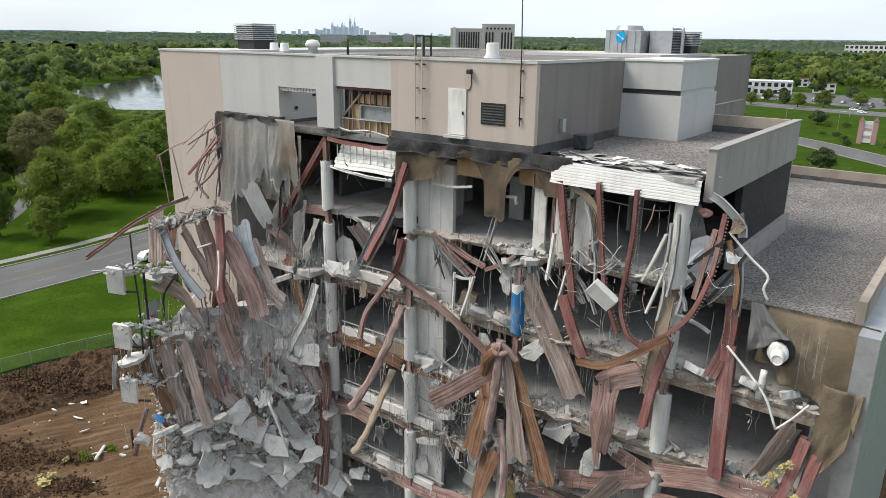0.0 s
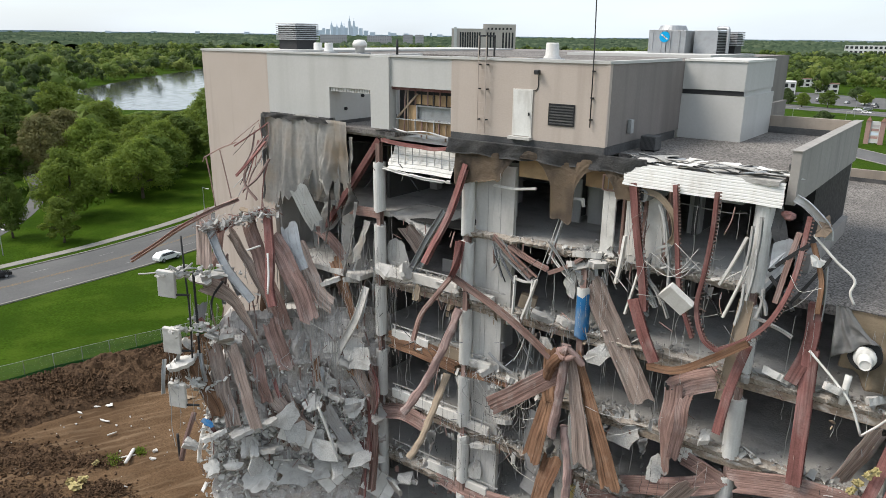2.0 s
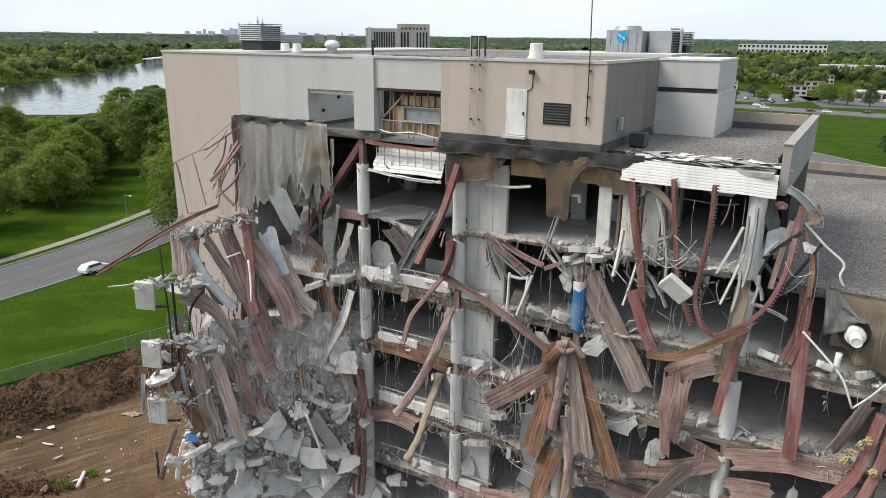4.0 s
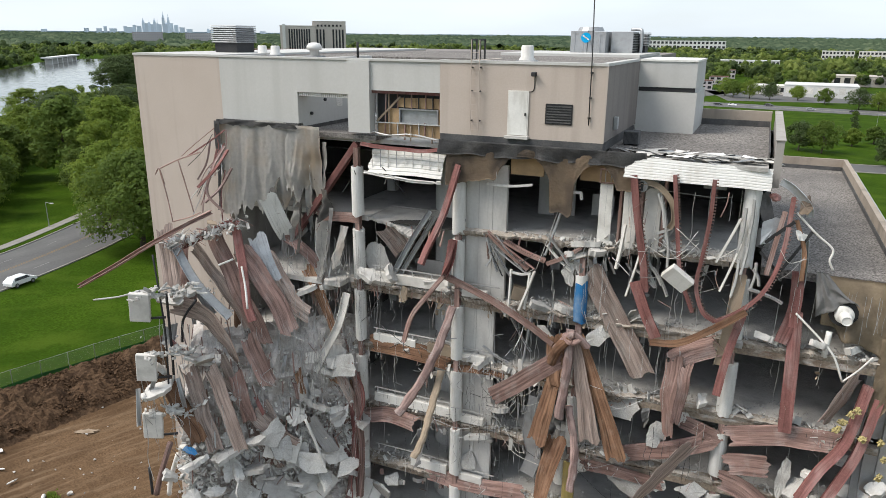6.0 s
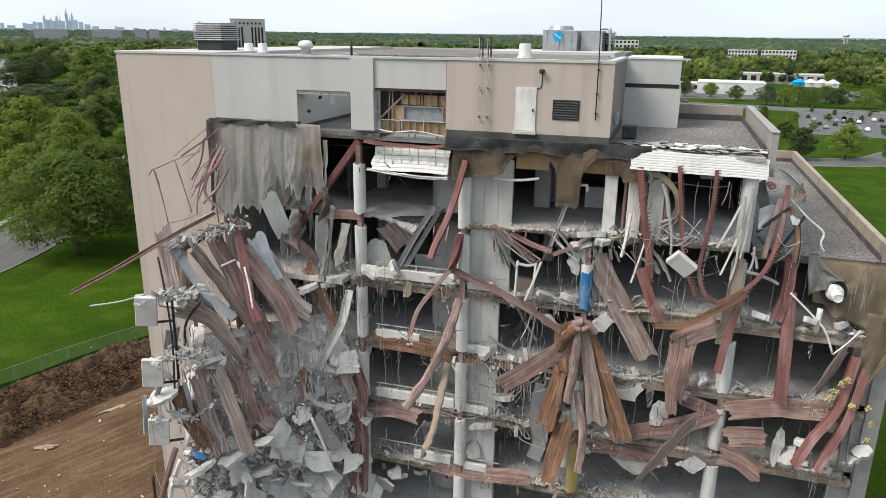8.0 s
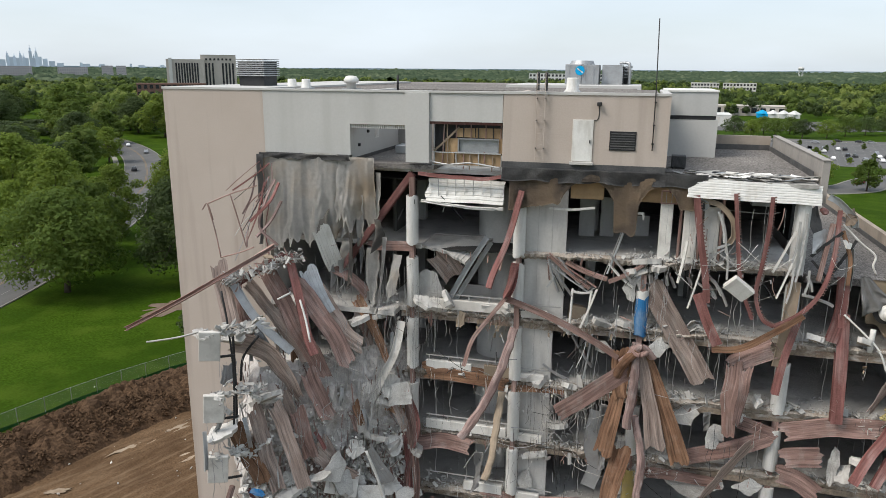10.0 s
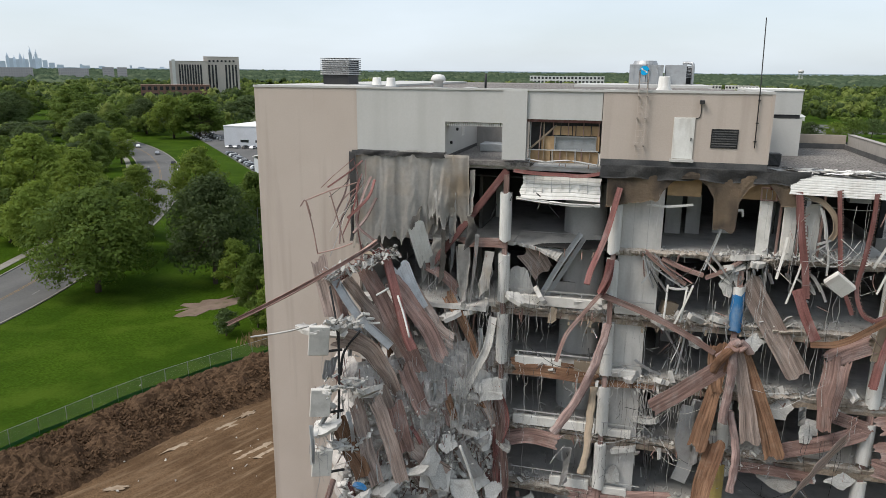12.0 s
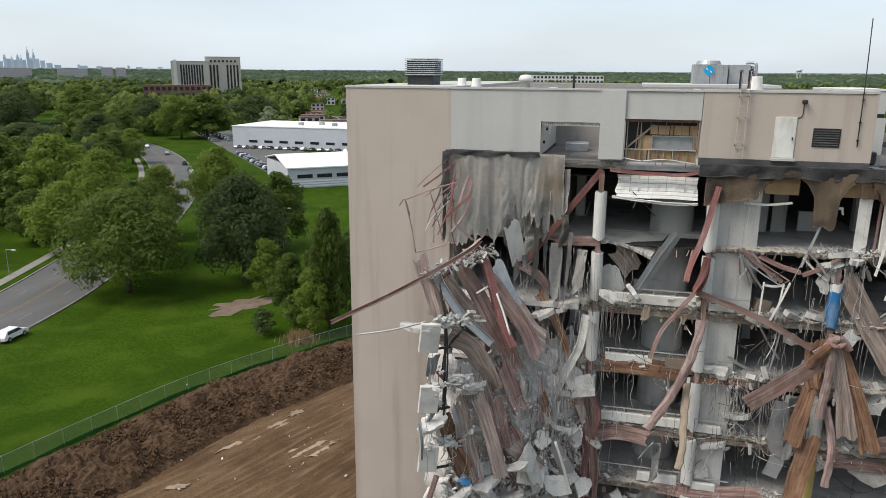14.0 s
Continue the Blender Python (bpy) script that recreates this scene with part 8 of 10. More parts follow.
strip("kerb_east", RIGHT_ROAD, 7.6, -7, 0.2, PAVING, "pale kerb of the access road", 0.2)
strip("kerb_east_near", RIGHT_ROAD, -7, 7.6, 0.2, PAVING, "pale kerb of the access road", 0.2)
HIGHWAY = [(-420, 620), (-240, 520), (-100, 462), (20, 436), (160, 420), (400, 430)]
strip("road_highway", HIGHWAY, 14, 14, 0.07, ASPHALT, "wide grey highway")
strip("road_highway_verge", HIGHWAY, 0.8, 0.8, 0.12, PAVING, "pale median of the highway")
strip("lot_north", [(-190, 575), (-40, 520)], 48, 40, 0.05, ASPHALT, "asphalt parking lot by the shops")
strip("lot_store", [(-40, 520), (130, 560)], 45, 45, 0.05, ASPHALT, "asphalt parking lot round the store")
LOT = strip("lot_east", [(46, 378), (260, 350)], 56, 62, 0.05, ASPHALT, "large asphalt parking lot with white stall lines")
bm = bmesh.new()
for j in range(8):
    for i in range(60):
        o = Vector((50 + i * 3.1, 432 - i * 0.4 - j * 15.5, 0.07))
        box(bm, -0.09, 0.09, -2.6, 2.6, 0, 0.01, Matrix.Translation(o) @ Euler((0, 0, -0.13)).to_matrix().to_4x4())
part("stall_lines", bm, MARK, LOT)
strip("lot_west", [(-292, 376), (-224, 300), (-152, 218)], 32, 0, 0.045, ASPHALT, "asphalt parking lot by the warehouses")

# building site
SLURRY = [(-55.9, 45.7, 2.0, 1.1, 40), (-61.4, 49.5, 1.2, 0.5, 60), (-64.0, 44.1, 1.6, 0.5, 50), (-62.1, 46.3, 1.0, 0.4, 40), (-64.8, 36.5, 0.9, 0.35, 30), (-61.0, 52.4, 1.1, 0.5, 60), (-55.2, 47.1, 1.2, 0.6, 45)]
FENCE = [(-92, -40), (-86, 10), (-82.5, 30), (-79.5, 42), (-74.5, 57), (-64.5, 75), (-54, 90), (-40, 106)]
fl = smooth_line([(x, y, 0) for x, y in FENCE], 44)
bm, prev, rnd = bmesh.new(), None, random.Random(11)
mound, prev2 = bmesh.new(), None
for i, c in enumerate(fl):
    t = (fl[min(i + 1, len(fl) - 1)] - fl[max(i - 1, 0)]).normalized()
    nrm = Vector((t.y, -t.x, 0))
    cur, cur2 = [], []
    for j in range(230):
        d = 2.2 + j * 0.26
        p = c + nrm * d
        track = lambda k, o: max(0, math.sin(d * k + noise.noise(p * 0.02) * 4 + noise.noise(p * 0.4) * 0.5 + o) - 0.45) * min(1, max(0, noise.noise(p * 0.08 + Vector((o, 3, 0))) * 2 + 0.75))
        rut = 0.6 * track(2.3, 0) + 0.4 * track(5.3, 2) if d > 9 else 0
        z = 0.26 + 0.2 * noise.noise(p * 0.12) + 0.1 * noise.noise(p * 0.6) + 0.09 * noise.noise(p * 1.7) + 0.06 * noise.noise(p * 3.1) - rut
        cur.append(bm.verts.new((p.x, p.y, max(z, 0.08))))
    for j in range(56):
        d = 1.4 + j * 0.21
        p = c + nrm * d
        k = math.sin(min(1, max(0, (d - 1.4) / 11.4)) * math.pi) ** 0.7
        z = k * (1.9 + 1.3 * noise.noise(p * 0.16)) + (0.9 * noise.noise(p * 0.5) + 0.75 * abs(noise.noise(p * 1.2)) + 0.45 * noise.noise(p * 2.7)) * k
        cur2.append(mound.verts.new((p.x, p.y, max(z, 0.02))))
    if prev:
        for a, b, target in ((prev, cur, bm), (prev2, cur2, mound)):
            for j in range(len(a) - 1):
                target.faces.new((a[j], b[j], b[j + 1], a[j + 1]))
    prev, prev2 = cur, cur2
part("ground_mud", bm, MUD, None, "rutted tan mud of the building site", smooth=True, kind="structure")
part("soil_mound", mound, MOUND, None, "long heap of dark churned soil along the fence", smooth=False, category="soil heap")
strip("ground_site", [(-30, -60), (-30, 27)], 30, 60, 0.03, MUD, "bare tan mud of the building site")
bm = bmesh.new()
for i in range(50):
    c = fl[rnd.randrange(95, len(fl) - 66)]
    p = c + Vector((rnd.uniform(3, 34), rnd.uniform(-8, 8), 0))
    slab_piece(bm, (p.x, p.y, 0.3 + (1.2 if p.x < c.x + 9 else 0)), rnd.uniform(0.05, 0.22), rnd.uniform(0.05, 0.16), 0.1, [rnd.uniform(-40, 40) for _ in range(3)], i, 6)
tagged(part("site_rubble", bm, PALE, None, "scattered pale concrete rubble on the mud"), category="rubble", kind="stuff")

rubble("soil_clods", "rough clods of dark soil on the heap", 9000, lambda r: (lambda c, d: (c.x + d, c.y - d * 0.4, 0.15 + 1.7 * math.sin(min(1, max(0, (d - 1.2) / 11)) * math.pi) ** 0.8 + 0.3 * r.random()))(fl[r.randrange(70, len(fl) - 50)], r.uniform(1.6, 11.5)), 0.17, MOUND, 260, 0.7)
CHURNED = [(-66.0, 20.6, 6.5, 2.8, 27), (-59.5, 18.0, 5.0, 2.6, 27), (-60.5, 24.6, 2.6, 1.2, 40), (-55.6, 23.2, 2.2, 1.2, 30)]
for i, (x, y, rx, ry, a) in enumerate(CHURNED):
    bm, prev, turn = bmesh.new(), None, math.radians(a)
    for j in range(31):
        cur = []
        for k in range(25):
            u, v = j / 15 - 1, k / 12 - 1
            p = Vector((x + u * rx * math.cos(turn) - v * ry * math.sin(turn), y + u * rx * math.sin(turn) + v * ry * math.cos(turn), 0))
            rim = math.hypot(u, v) + 0.5 * noise.noise(p * 0.7 + Vector((i * 9, 0, 0)))
            p.z = 0.2 + 0.45 * (0.8 - rim) + 0.3 * noise.noise(p * 1.3) + 0.2 * noise.noise(p * 3)
            cur.append(bm.verts.new(p))
        if prev:
            for k in range(24):
                bm.faces.new((prev[k], cur[k], cur[k + 1], prev[k + 1]))
        prev = cur
    part("churned_soil", bm, MOUND, None, "low patch of dark churned soil on the mud", smooth=False, category="soil heap", kind="stuff")


def mud_spot(r):
    x, y, rx, ry, a = CHURNED[r.choice((0, 0, 0, 1, 1, 2, 3))]
    u, v, turn = r.gauss(0, 0.5), r.gauss(0, 0.55), math.radians(a)
    return x + u * rx * math.cos(turn) - v * ry * math.sin(turn), y + u * rx * math.sin(turn) + v * ry * math.cos(turn), 0.3 + 0.25 * max(0, 1 - u * u - v * v)


rubble("mud_clods", "dark clods strewn in patches over the mud", 2600, mud_spot, 0.13, MOUND, 261, 0.6)
rod("white plastic pipe lying on the mud", [(-57.75, 26.2, 0.5), (-58.45, 27.0, 0.52), (-59.15, 27.75, 0.5)], 0.16, material=WHITE, name="loose_pipe", category="pipe", steps=2)
broken_slab('pale square board lying on the mud', (-68.77, 30.67, 0.42), 0.62, 0.5, 0.05, (3, -4, 25), 326, PALE, 'loose_board', 'loose planks', 5)
broken_slab('white broken block lying on the mud', (-56.51, 28.03, 0.45), 0.34, 0.24, 0.2, (5, 12, 20), 327, PALE, 'loose_block', 'loose blocks', 6)
broken_slab('white broken block lying on the mud', (-57.47, 28.88, 0.45), 0.24, 0.22, 0.2, (15, -9, 60), 328, PALE, 'loose_block', 'loose blocks', 6)
for i, (x, y, r) in enumerate(((-59.2, 25.8, 0.9), (-58.6, 28.1, 0.6))):
    bm, rnd2 = bmesh.new(), random.Random(700 + i)
    for _ in range(260):
        q, w = rnd2.gauss(0, r * 0.5), rnd2.uniform(0, 2 * math.pi)
        foot = Vector((q + rnd2.gauss(0, r * 0.2), rnd2.gauss(0, r * 0.35), 0))
        tip = foot + Vector((0.18 * math.cos(w), 0.18 * math.sin(w), rnd2.uniform(0.12, 0.4)))
        side = Vector((-math.sin(w), math.cos(w), 0)) * 0.06
        mid = foot.lerp(tip, 0.55)
        bm.faces.new([bm.verts.new(v) for v in (foot, mid + side, tip, mid - side)])
    weeds = part("weeds", bm, LEAF, None, "small patch of green weeds on the mud", category="weeds", kind="stuff")
    weeds.location = (x, y, 0.25)
rubble("mud_stones", "small pale stones strewn over the mud", 260, lambda r: (lambda c, d: (c.x + d, c.y - d * 0.5, 0.36))(fl[r.randrange(70, len(fl) - 50)], r.uniform(11, 48)), 0.1, CONCRETE, 262, 0.6)
CHALK = mat("dried_pale_slurry", (0.37, 0.30, 0.225), (0.27, 0.205, 0.145), 0.95, 0.8, bump=0.4, stain=(0.14, 0.08, 0.045), jitter=0.1, spec=0.02)
for i, (x, y, rx, ry, a) in enumerate(SLURRY):
    bm = bmesh.new()
    slab_piece(bm, (x, y, 0.24), rx * 1.5, ry * 1.3, 0.06, (0, 0, a), 900 + i, 30)
    part("ground_slurry_%d" % i, bm, CHALK, None, "patch of dried pale slurry on the mud", kind="structure")

# fence
NET = bpy.data.materials.new("green_fence_net")
NET.use_nodes = True
nn, nl = NET.node_tree.nodes, NET.node_tree.links
tr, mx = nn.new("ShaderNodeBsdfTransparent"), nn.new("ShaderNodeMixShader")
nn["Principled BSDF"].inputs["Base Color"].default_value = (0.26, 0.30, 0.25, 1)
nn["Principled BSDF"].inputs["Roughness"].default_value = 0.8
mx.inputs[0].default_value = 0.2
nl.new(tr.outputs[0], mx.inputs[1])
nl.new(nn["Principled BSDF"].outputs[0], mx.inputs[2])
nl.new(mx.outputs[0], nn["Material Output"].inputs["Surface"])
SILT = mat("green_silt_cloth", (0.035, 0.13, 0.035), (0.024, 0.09, 0.025), 0.9, 1.0, bump=0.3, jitter=0.2)
fence = thing("site_fence", "low chain-link site fence with green netting", "fence", at=(0, 0, 0))
run, last = 0.0, None
posts = []
for a, b in zip(fl, fl[1:]):
    d = (b - a).length
    while run < d:
        posts.append(a.lerp(b, run / d))
        run += 3.0
    run -= d
bm = bmesh.new()
sweep(bm, [Vector((0, 0, 0)), Vector((0, 0, 2.0))], ring(0.035, 6))
post_mesh = mesh_of(bm, "post", GALV)
for p in posts:
    shared("post", post_mesh, Matrix.Translation(p), fence)
for k, (a, b) in enumerate(zip(posts, posts[1:])):
    bm = bmesh.new()
    bm.faces.new([bm.verts.new(v) for v in ((a.x, a.y, 0.05), (b.x, b.y, 0.05), (b.x, b.y, 1.9), (a.x, a.y, 1.9))])
    part("net_panel", bm, NET, fence)
    u = (b - a).normalized().cross(Vector((0, 0, 1))) * 0.03
    bm = bmesh.new()
    for w in (-1, 1):
        bm.faces.new([bm.verts.new(v + u * w) for v in (Vector((a.x, a.y, 0.0)), Vector((b.x, b.y, 0.0)), Vector((b.x, b.y, 0.34 + 0.1 * math.sin(k * 1.7))), Vector((a.x, a.y, 0.34 + 0.1 * math.sin(k * 1.7 - 1.7))))])
    part("silt_strip", bm, SILT, fence, "green silt cloth along the fence's foot")
    bm = bmesh.new()
    sweep(bm, [Vector((a.x, a.y, 1.95)), Vector((b.x, b.y, 1.95))], ring(0.025, 5))
    part("top_rail", bm, GALV, fence)

# ---------- trees ----------


def leaf_cloud(rnd, r, h, count, size, lumps):
    """Leaf cards on the lumps of a crown, as vertex and face lists."""
    centres = []
    for i in range(lumps):
        a, up = i * 2.4 + rnd.uniform(-0.4, 0.4), (i + 0.5) / lumps
        q = rnd.uniform(0.72, 1.0) if i % 4 else rnd.uniform(0.2, 0.6)
        s = math.sqrt(max(0.05, 1 - abs(2 * up - 0.75) ** 2.4 if up > 0.37 else 0.55 + up * 1.2))
        k = rnd.uniform(0.2, 0.34) * r
        centres.append((Vector(((r - k) * q * s * math.cos(a), (r - k) * q * s * math.sin(a), k * 0.6 + (h - k * 1.5) * up)), k))
    vs, fs, ns = [], [], []
    for _ in range(count):
        c, q = rnd.choice(centres)
        d = Vector((rnd.gauss(0, 1), rnd.gauss(0, 1), rnd.gauss(0.25, 0.9))).normalized()
        p = c + Vector((d.x, d.y, d.z * 0.72)) * q * (rnd.uniform(0.55, 1.05) + 0.25 * noise.noise(c + d * 2.2))
        n = (d + Vector((rnd.gauss(0, 0.5), rnd.gauss(0, 0.5), rnd.gauss(0.35, 0.5)))).normalized()
        u = n.orthogonal().normalized()
        u = Matrix.Rotation(rnd.uniform(0, 6.3), 3, n) @ u
        v, s = n.cross(u), size * rnd.uniform(0.6, 1.3)
        k = len(vs)
        vs += [p + u * s, p + v * s * 0.6 + n * s * 0.15, p - u * s, p - v * s * 0.6]
        fs.append((k, k + 1, k + 2, k + 3))
        m = (d * 1.0 + n * 0.45 + Vector((p.x / r, p.y / r, p.z / h - 0.3)) * 0.25).normalized()
        ns += [m] * 4
    return vs, fs, centres, ns


def soft_normals(me, ns):
    """Leaf cards shade with the round of their clump."""
    at = me.attributes.new("custom_normal", "FLOAT_VECTOR", "POINT")
    at.data.foreach_set("vector", np.asarray(ns, dtype=np.float32).ravel())


def tree(label, at, r, h, seed, leaf=0.42, count=4200, trunk=0.38, lumps=34, name="tree", tint=None):
    rnd = random.Random(seed)
    base = thing(name, label, "tree", "park trees", at)
    low = h * 0.11
    vs, fs, centres, ns = leaf_cloud(rnd, r, h - low, count, leaf, lumps)
    me = bpy.data.meshes.new("crown")
    me.from_pydata([v + Vector((0, 0, low)) for v in vs], [], fs)
    soft_normals(me, ns)
    me.materials.append(tint or LEAF)
    ob = new("crown", me)
    ob.parent = base
    bm = bmesh.new()
    sweep(bm, crumple(smooth_line([(0, 0, -0.1), (0.1, 0, h * 0.25), (0, 0.15, h * 0.5), (0.1, 0, h * 0.78)], 4), 0.15, seed), ring(trunk, 9), taper=0.2)
    part("trunk", bm, BARK, base, smooth=True)
    for c, _ in centres[:9]:
        bm = bmesh.new()
        b0 = Vector((0, 0, h * rnd.uniform(0.2, 0.5)))
        e = c + Vector((0, 0, low))
        sweep(bm, smooth_line([b0, b0.lerp(e, 0.5) + Vector((0, 0, h * 0.04)), e], 3), ring(trunk * 0.4, 6), taper=0.25)
        part("limb", bm, BARK, base, smooth=True)
    return base


def ceiling_of(x, y):
    """How tall the bank woods may stand: they sink towards the river."""
    az, d = math.degrees(math.atan2(-x, y)), math.hypot(x, y)
    far = 400 if 56.5 < az < 62.4 else 640 if 46 < az <= 56.5 else 0
    return 34 * (1 - d / far) if d < far else 99


LEAF_DARK = leaves("dark_tree_leaves", (0.082, 0.115, 0.042), (0.056, 0.085, 0.031), (0.095, 0.135, 0.042), hole=5.0, gap=0.4)
LEAF_OLIVE = leaves("olive_tree_leaves", (0.15, 0.145, 0.06), (0.10, 0.10, 0.043), (0.2, 0.18, 0.07), hole=5.0, gap=0.42)
LEAF_MID = leaves("deep_green_tree_leaves", (0.102, 0.152, 0.029), (0.064, 0.102, 0.02), (0.16, 0.215, 0.038), hole=5.0, gap=0.4)
LEAF_PALE = leaves("pale_blossom_leaves", (0.34, 0.36, 0.24), (0.2, 0.25, 0.12), (0.3, 0.34, 0.2), hole=5.0)
SOURCES = {
    "oak": (tree("large spreading tree in full green at the roadside", (-108.4, 85.6, 0), 12.6, 19.4, 3, 0.36, 17000, 0.55, 48, tint=LEAF_MID), 12.0, 19.4),
    "dark": (tree("dense round dark green tree on the lawn", (-92.1, 95.5, 0), 9.8, 20.6, 5, 0.32, 15000, 0.45, 46, tint=LEAF_DARK), 8.8, 20.4),
    "small": (tree("young light green tree on the lawn", (-84.6, 90.4, 0), 4.3, 10.4, 7, 0.22, 7000, 0.2, 26), 4.3, 10.4),
    "light": (tree("light green spreading tree in the park", (-150.4, 66.5, 0), 8.8, 15.3, 12, 0.36, 9000, 0.4, 34), 8.8, 15.3),
    "tall": (tree("tall light green tree beside the road", (-140.7, 119.2, 0), 8.3, 21.0, 15, 0.36, 9500, 0.42, 38), 8.3, 21.0),
    "mid": (tree("full green tree beside the lawn", (-121.7, 109.7, 0), 6.8, 15.3, 18, 0.34, 8000, 0.36, 30, tint=LEAF_MID), 6.8, 15.3),
    "olive": (tree("tree with olive-brown spring leaves", (-186.4, 77.1, 0), 8.5, 18.8, 9, 0.38, 7500, 0.4, 36, tint=LEAF_OLIVE), 8.5, 18.8),
    "pale": (tree("pale blossoming tree by the far road", (-262, 352, 0), 6.5, 15.0, 24, 0.5, 2600, 0.3, 26, tint=LEAF_PALE), 6.5, 15.0),
}
PLANTED = [
    ("mid", -97.8, 121, 6.4, 17.2), ("light", -133.6, 152.9, 8.0, 18.1), ("mid", -68.2, 78.6, 3.9, 17.0), ("small", -69.5, 75.5, 2.8, 9.6), ("tall", -159.4, 126.2, 8.9, 23.7), ("light", -138.6, 104.3, 7.6, 14.1), ("mid", -152.1, 110.1, 5.8, 11.0), ("mid", -172.6, 122.3, 8.9, 27.0), ("light", -181.1, 134.4, 5.6, 16.2), ("mid", -101.5, 112, 5.0, 13.5), ("mid", -117, 101, 6.0, 15.5), ("dark", -420, 372, 14, 24), ("mid", -452, 410, 15, 25), ("dark", -398, 344, 14, 24), ("mid", -76, 82, 3.6, 9.5), ("dark", -66, 88, 5, 14), ("tall", -127.5, 122, 6.4, 17.5),
    ("dark", -347.8, 327.4, 17.0, 30), ("mid", -333, 332.7, 17.5, 30), ("mid", -265, 261.7, 9.1, 19), ("dark", -324, 283, 15, 26), ("light", -270, 334, 13.4, 24.6), ("mid", -256, 338, 14, 26), ("dark", -288, 446, 18, 21), ("mid", -270, 486, 9, 13), ("pale", -236, 372, 6, 14), ("pale", -262, 420, 7, 15), ("dark", -222, 360, 8, 15), ("mid", -300, 300, 11, 22),
    ("light", -156.6, 85.6, 7.3, 13.2), ("small", -133.3, 56.5, 4.0, 8.0), ("light", -248.5, 110.5, 11.4, 20), ("tall", -215.5, 108.9, 9.6, 16.3), ("light", -197.3, 111.4, 9.2, 15.7), ("mid", -246.8, 95.6, 9.0, 17.7), ("mid", -143.5, 51.9, 3.6, 10.8), ("light", -184.6, 88.3, 8.8, 15.3), ("mid", -188.0, 66.8, 8.2, 13.5), ("olive", -205, 92, 8, 16), ("mid", -224, 84, 9, 16), ("tall", -232, 128, 9, 19), ("light", -178, 104, 8, 14), ("mid", -166, 96, 7, 12), ("tall", -205, 126, 9, 17), ("light", -214, 70, 9, 15), ("mid", -186, 116, 8, 15), ("light", -194, 146, 8, 17), ("tall", -178, 154, 8, 17), ("mid", -206, 160, 9, 18), ("dark", -232, 196, 10, 20), ("mid", -216, 212, 8, 17), ("light", -224, 150, 9, 16), ("mid", -200, 190, 7, 14), ("light", -168, 84, 7, 12), ("mid", -212, 178, 8, 17), ("dark", -236, 172, 9, 18), ("light", -250, 186, 9, 18), ("tall", -222, 232, 7, 15), ("mid", -246, 214, 8, 17), ("light", -262, 166, 9, 18), ("mid", -246, 150, 9, 18), ("dark", -258, 256, 9, 19), ("light", -246, 250, 7, 15), ("mid", -274, 292, 9, 18), ("dark", -300, 350, 11, 22), ("mid", -318, 366, 12, 23), ("light", -276, 204, 8, 16), ("dark", -296, 190, 10, 20), ("tall", -312, 214, 10, 20), ("mid", -336, 250, 11, 22), ("mid", -190, 172, 6, 13), ("mid", -168, 140, 6, 14), ("light", -150, 136, 5.5, 13),
]
rnd = random.Random(21)
for kind, x, y, r, h in PLANTED:
    src, r0, h0 = SOURCES[kind]
    k = r / r0 * rnd.uniform(1.08, 1.24)
    c = copy_thing(src, Matrix.Translation((x, y, 0)) @ Euler((0, 0, rnd.uniform(0, 6.28))).to_matrix().to_4x4())
    c.scale = (k, k, min(h * (1.12 if y < 120 else 1), ceiling_of(x, y) if x > -390 else 99) / h0)
